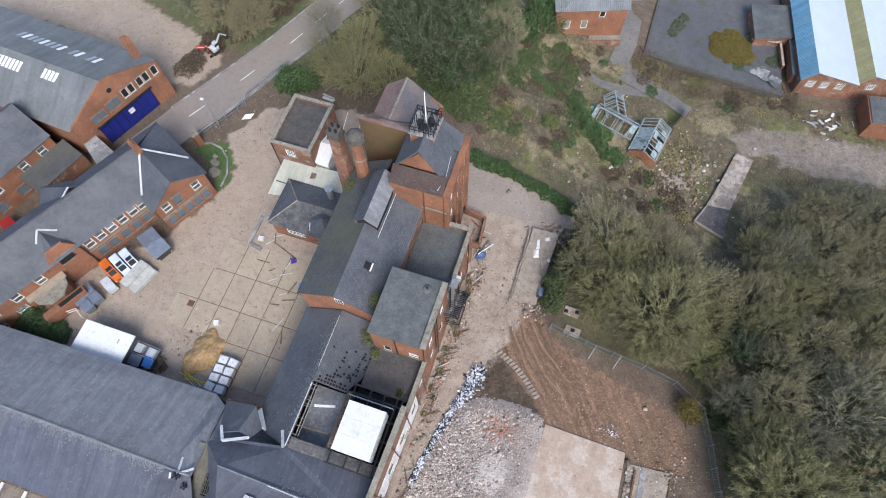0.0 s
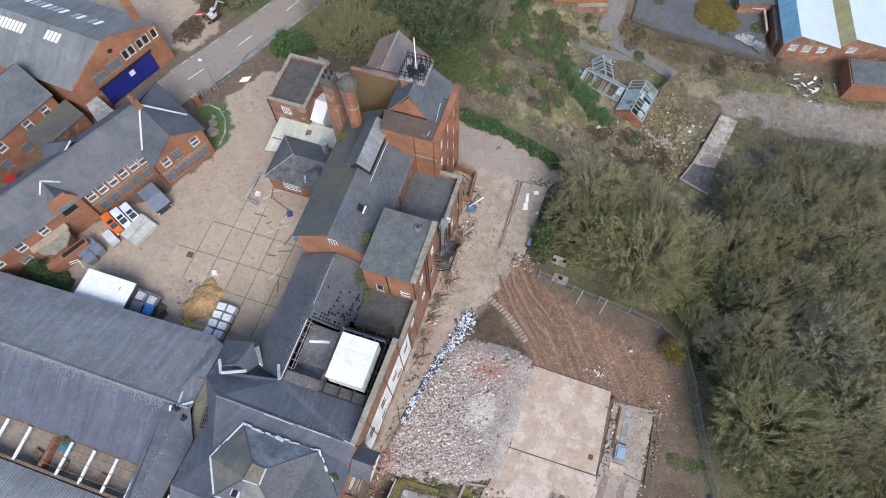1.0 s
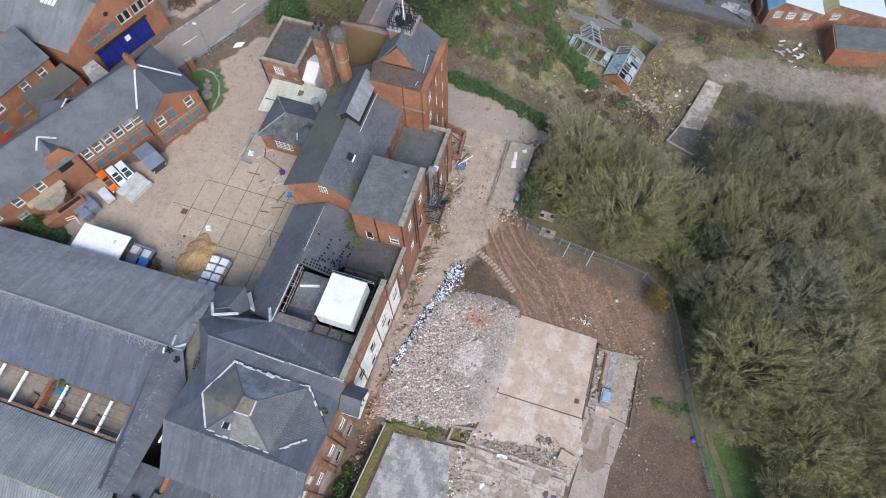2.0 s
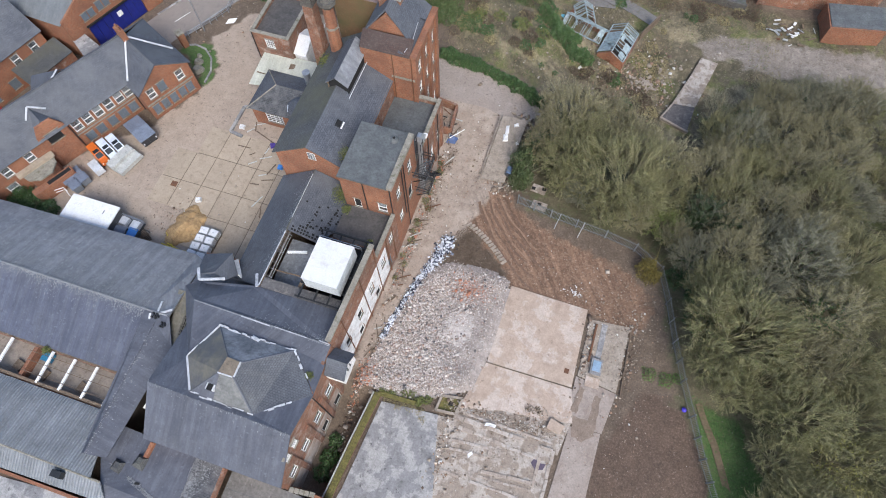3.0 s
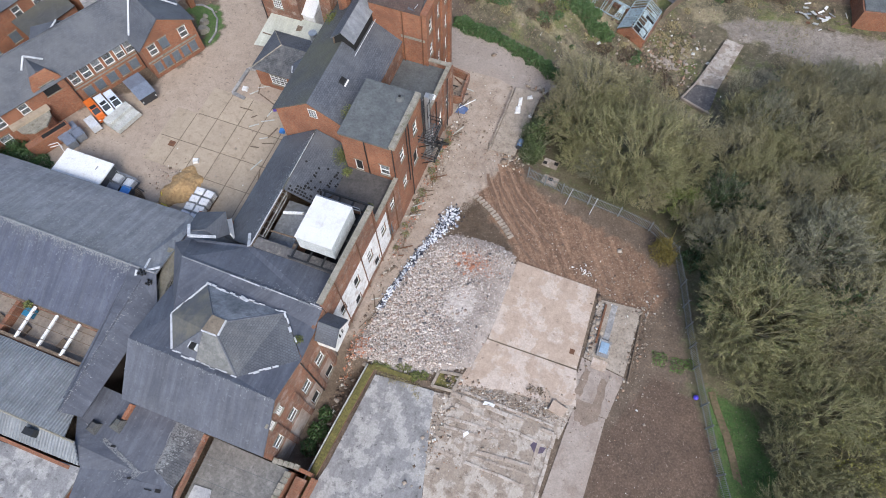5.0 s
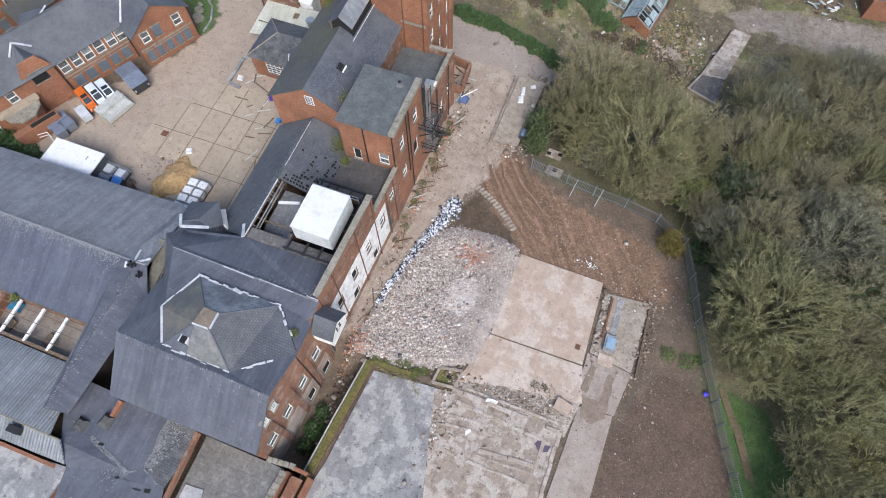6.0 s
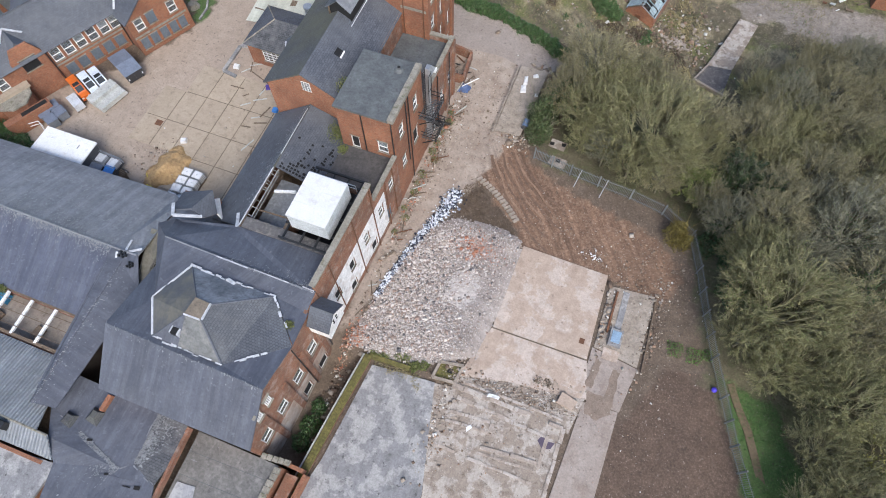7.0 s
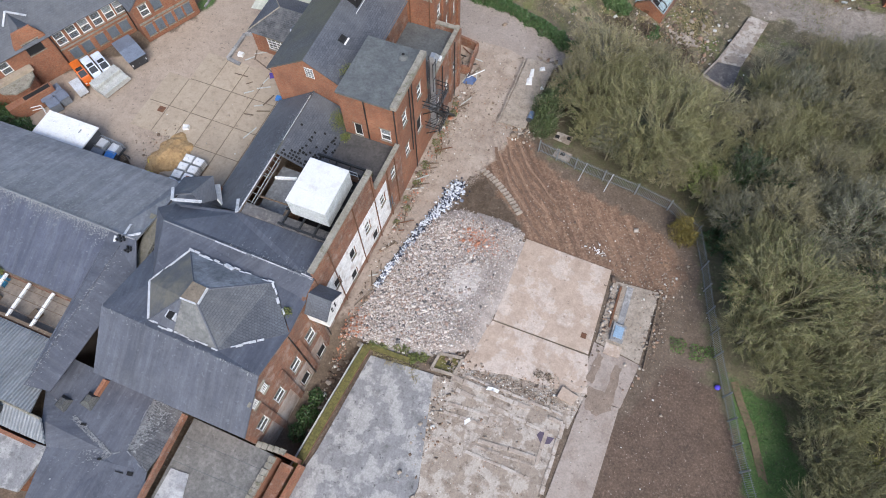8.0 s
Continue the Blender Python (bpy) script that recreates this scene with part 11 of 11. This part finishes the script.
bushes("cottage_ivy", [(-10.5, 68.0, 2.6, 2.6), (-13, 67, 2.6, 2.6)], IVY, "ivy thicket beside the cottage", "ivy", 0.16, 400)


def roof_shrub(x, y, z, r, h, seed, label):
    """A self-sown shrub rooted on a roof."""
    rng = np.random.default_rng(seed)
    n = int(900 * r)
    d = rng.normal(size=(n, 3))
    d /= np.linalg.norm(d, axis=1, keepdims=True)
    d[:, 2] = np.abs(d[:, 2])
    rad = rng.uniform(0.3, 1, n)
    t = thing("roof_shrub", (x, y, z), label, "shrub", "shrubs rooted on the roofs")
    c = np.stack([x + d[:, 0] * r * rad, y + d[:, 1] * r * rad, z + d[:, 2] * h * rad], 1)
    part("leaves", fast_mesh("leaves", *flakes(rng, c, 0.07), BUDS), BUDS, t)
    base = np.tile([x, y, z - 0.1], (60, 1)) + rng.normal(0, 0.1, (60, 3)) * [1, 1, 0]
    w = rng.normal(0, 0.6, (60, 3)) + [0, 0, 0.9]
    w /= np.linalg.norm(w, axis=1, keepdims=True)
    part("stem", fast_mesh("stem", *needles(rng, base, w, rng.uniform(0.6, 1.1, 60) * h, 0.025), TWIG_GREY), TWIG_GREY, t)


roof_shrub(-13.0, 16.4, 10.9, 1.0, 1.8, 1, "self-sown shrub between roof and store block")
roof_shrub(-13.1, 13.6, 7.4, 1.2, 2.0, 2, "shrub growing from the broken slates")
roof_shrub(-12.0, 12.2, 7.5, 0.6, 0.5, 3, "weeds on the flat roof")
roof_shrub(-8.2, 9.2, 7.5, 0.5, 0.5, 4, "reddish weeds on the flat roof edge")
roof_shrub(-8.0, -5.9, 9.5, 0.5, 0.6, 5, "weed tuft on the roof edge")
roof_shrub(-36.4, -11.0, 4.3, 0.5, 0.7, 6, "weed tuft on the wall plate")
roof_shrub(-20.2, 28.2, 10.85, 1.3, 0.35, 7, "green growth at the chimney foot")


def tufts(name, n, box, mat, label, length, seed, keep=None):
    """Rough grass as thin blades over a stretch of ground."""
    rng = np.random.default_rng(seed)
    x, y = rng.uniform(box[0], box[2], n), rng.uniform(box[1], box[3], n)
    clump = 0.5 + 0.5 * swell(x, y, 0.55) * swell(y, x, 0.23)
    on = rng.random(n) < clump
    if keep is not None:
        on &= keep(x, y)
    x, y = x[on], y[on]
    k = len(x)
    w = np.stack([rng.normal(0, 0.7, k), rng.normal(0, 0.7, k), np.ones(k)], 1)
    w /= np.linalg.norm(w, axis=1, keepdims=True)
    v, f = needles(rng, np.stack([x, y, land(x, y) - 0.02], 1), w, rng.uniform(0.4, 1.2, k) * length, 0.03)
    tagged(new(name, fast_mesh(name, v, f, mat)), label, "grass", kind="stuff")


DRY = foliage_mat("dry_grass", (0.34, 0.28, 0.16), (0.16, 0.14, 0.07))
LUSH = foliage_mat("green_grass", (0.055, 0.13, 0.026), (0.09, 0.165, 0.045))
DEAD = foliage_mat("dead_bramble", (0.17, 0.12, 0.085), (0.09, 0.065, 0.045))
tufts("dry_grass", 30000, (-12, 42, 36, 71), DRY, "tussocky dry grass on the waste ground", 0.4, 1, lambda x, y: (y > 42.8 - 0.12 * x) & ~((x > 20) & (x < 31) & (y < 62)))
tufts("green_grass", 16000, (-14, 43, 34, 71), LUSH, "patches of green grass on the waste ground", 0.3, 2, lambda x, y: (swell(x, y, 0.31) > 0.15) & ~((x > 20) & (x < 31) & (y < 62)))
tufts("dead_brambles", 12000, (7, 64, 32, 73), DEAD, "brown dead brambles below the boundary wall", 0.8, 3, lambda x, y: y > 66 + 0.1 * (x - 8))
tufts("fence_grass", 16000, (27, -26, 46, 6), LUSH, "bright grass beyond the fence", 0.35, 4, lambda x, y: (x > 30.2 - y * 0.43) & (x < 36.0 - y * 0.43))
tufts("verge_grass", 2500, (-47, 27, -40, 34.5), LUSH, "grass of the gate verge", 0.2, 5, lambda x, y: within(x, y, [(-46.3, 33), (-44.5, 33.6), (-42, 32.3), (-40.8, 29.5), (-41.2, 28.2), (-43, 29.8)], 0.2) > 0.5)
tufts("bank_weeds", 7000, (-1.5, 12.5, 6, 18), DEAD, "dark weeds on the bank above the rubble", 0.3, 6, lambda x, y: within(x, y, [(-1.2, 13), (-0.9, 17), (0.2, 17.8), (5.0, 14.4), (6.2, 13.0), (3, 13.2)], 0.3) > 0.5)
tufts("field_weeds", 5000, (18, -30, 36, 12), DEAD, "thin weeds on the bare soil", 0.22, 7, lambda x, y: x < 31.5 - (y + 4) * 0.42)
tufts("roadside_grass", 14000, (-70, 50, -12, 75), LUSH, "rough grass under the roadside trees", 0.35, 8, lambda x, y: (np.abs((x + 45) - (y - 48.5) * 0.47) > 4.5) & (y > 50 - 0.1 * (x + 50)))
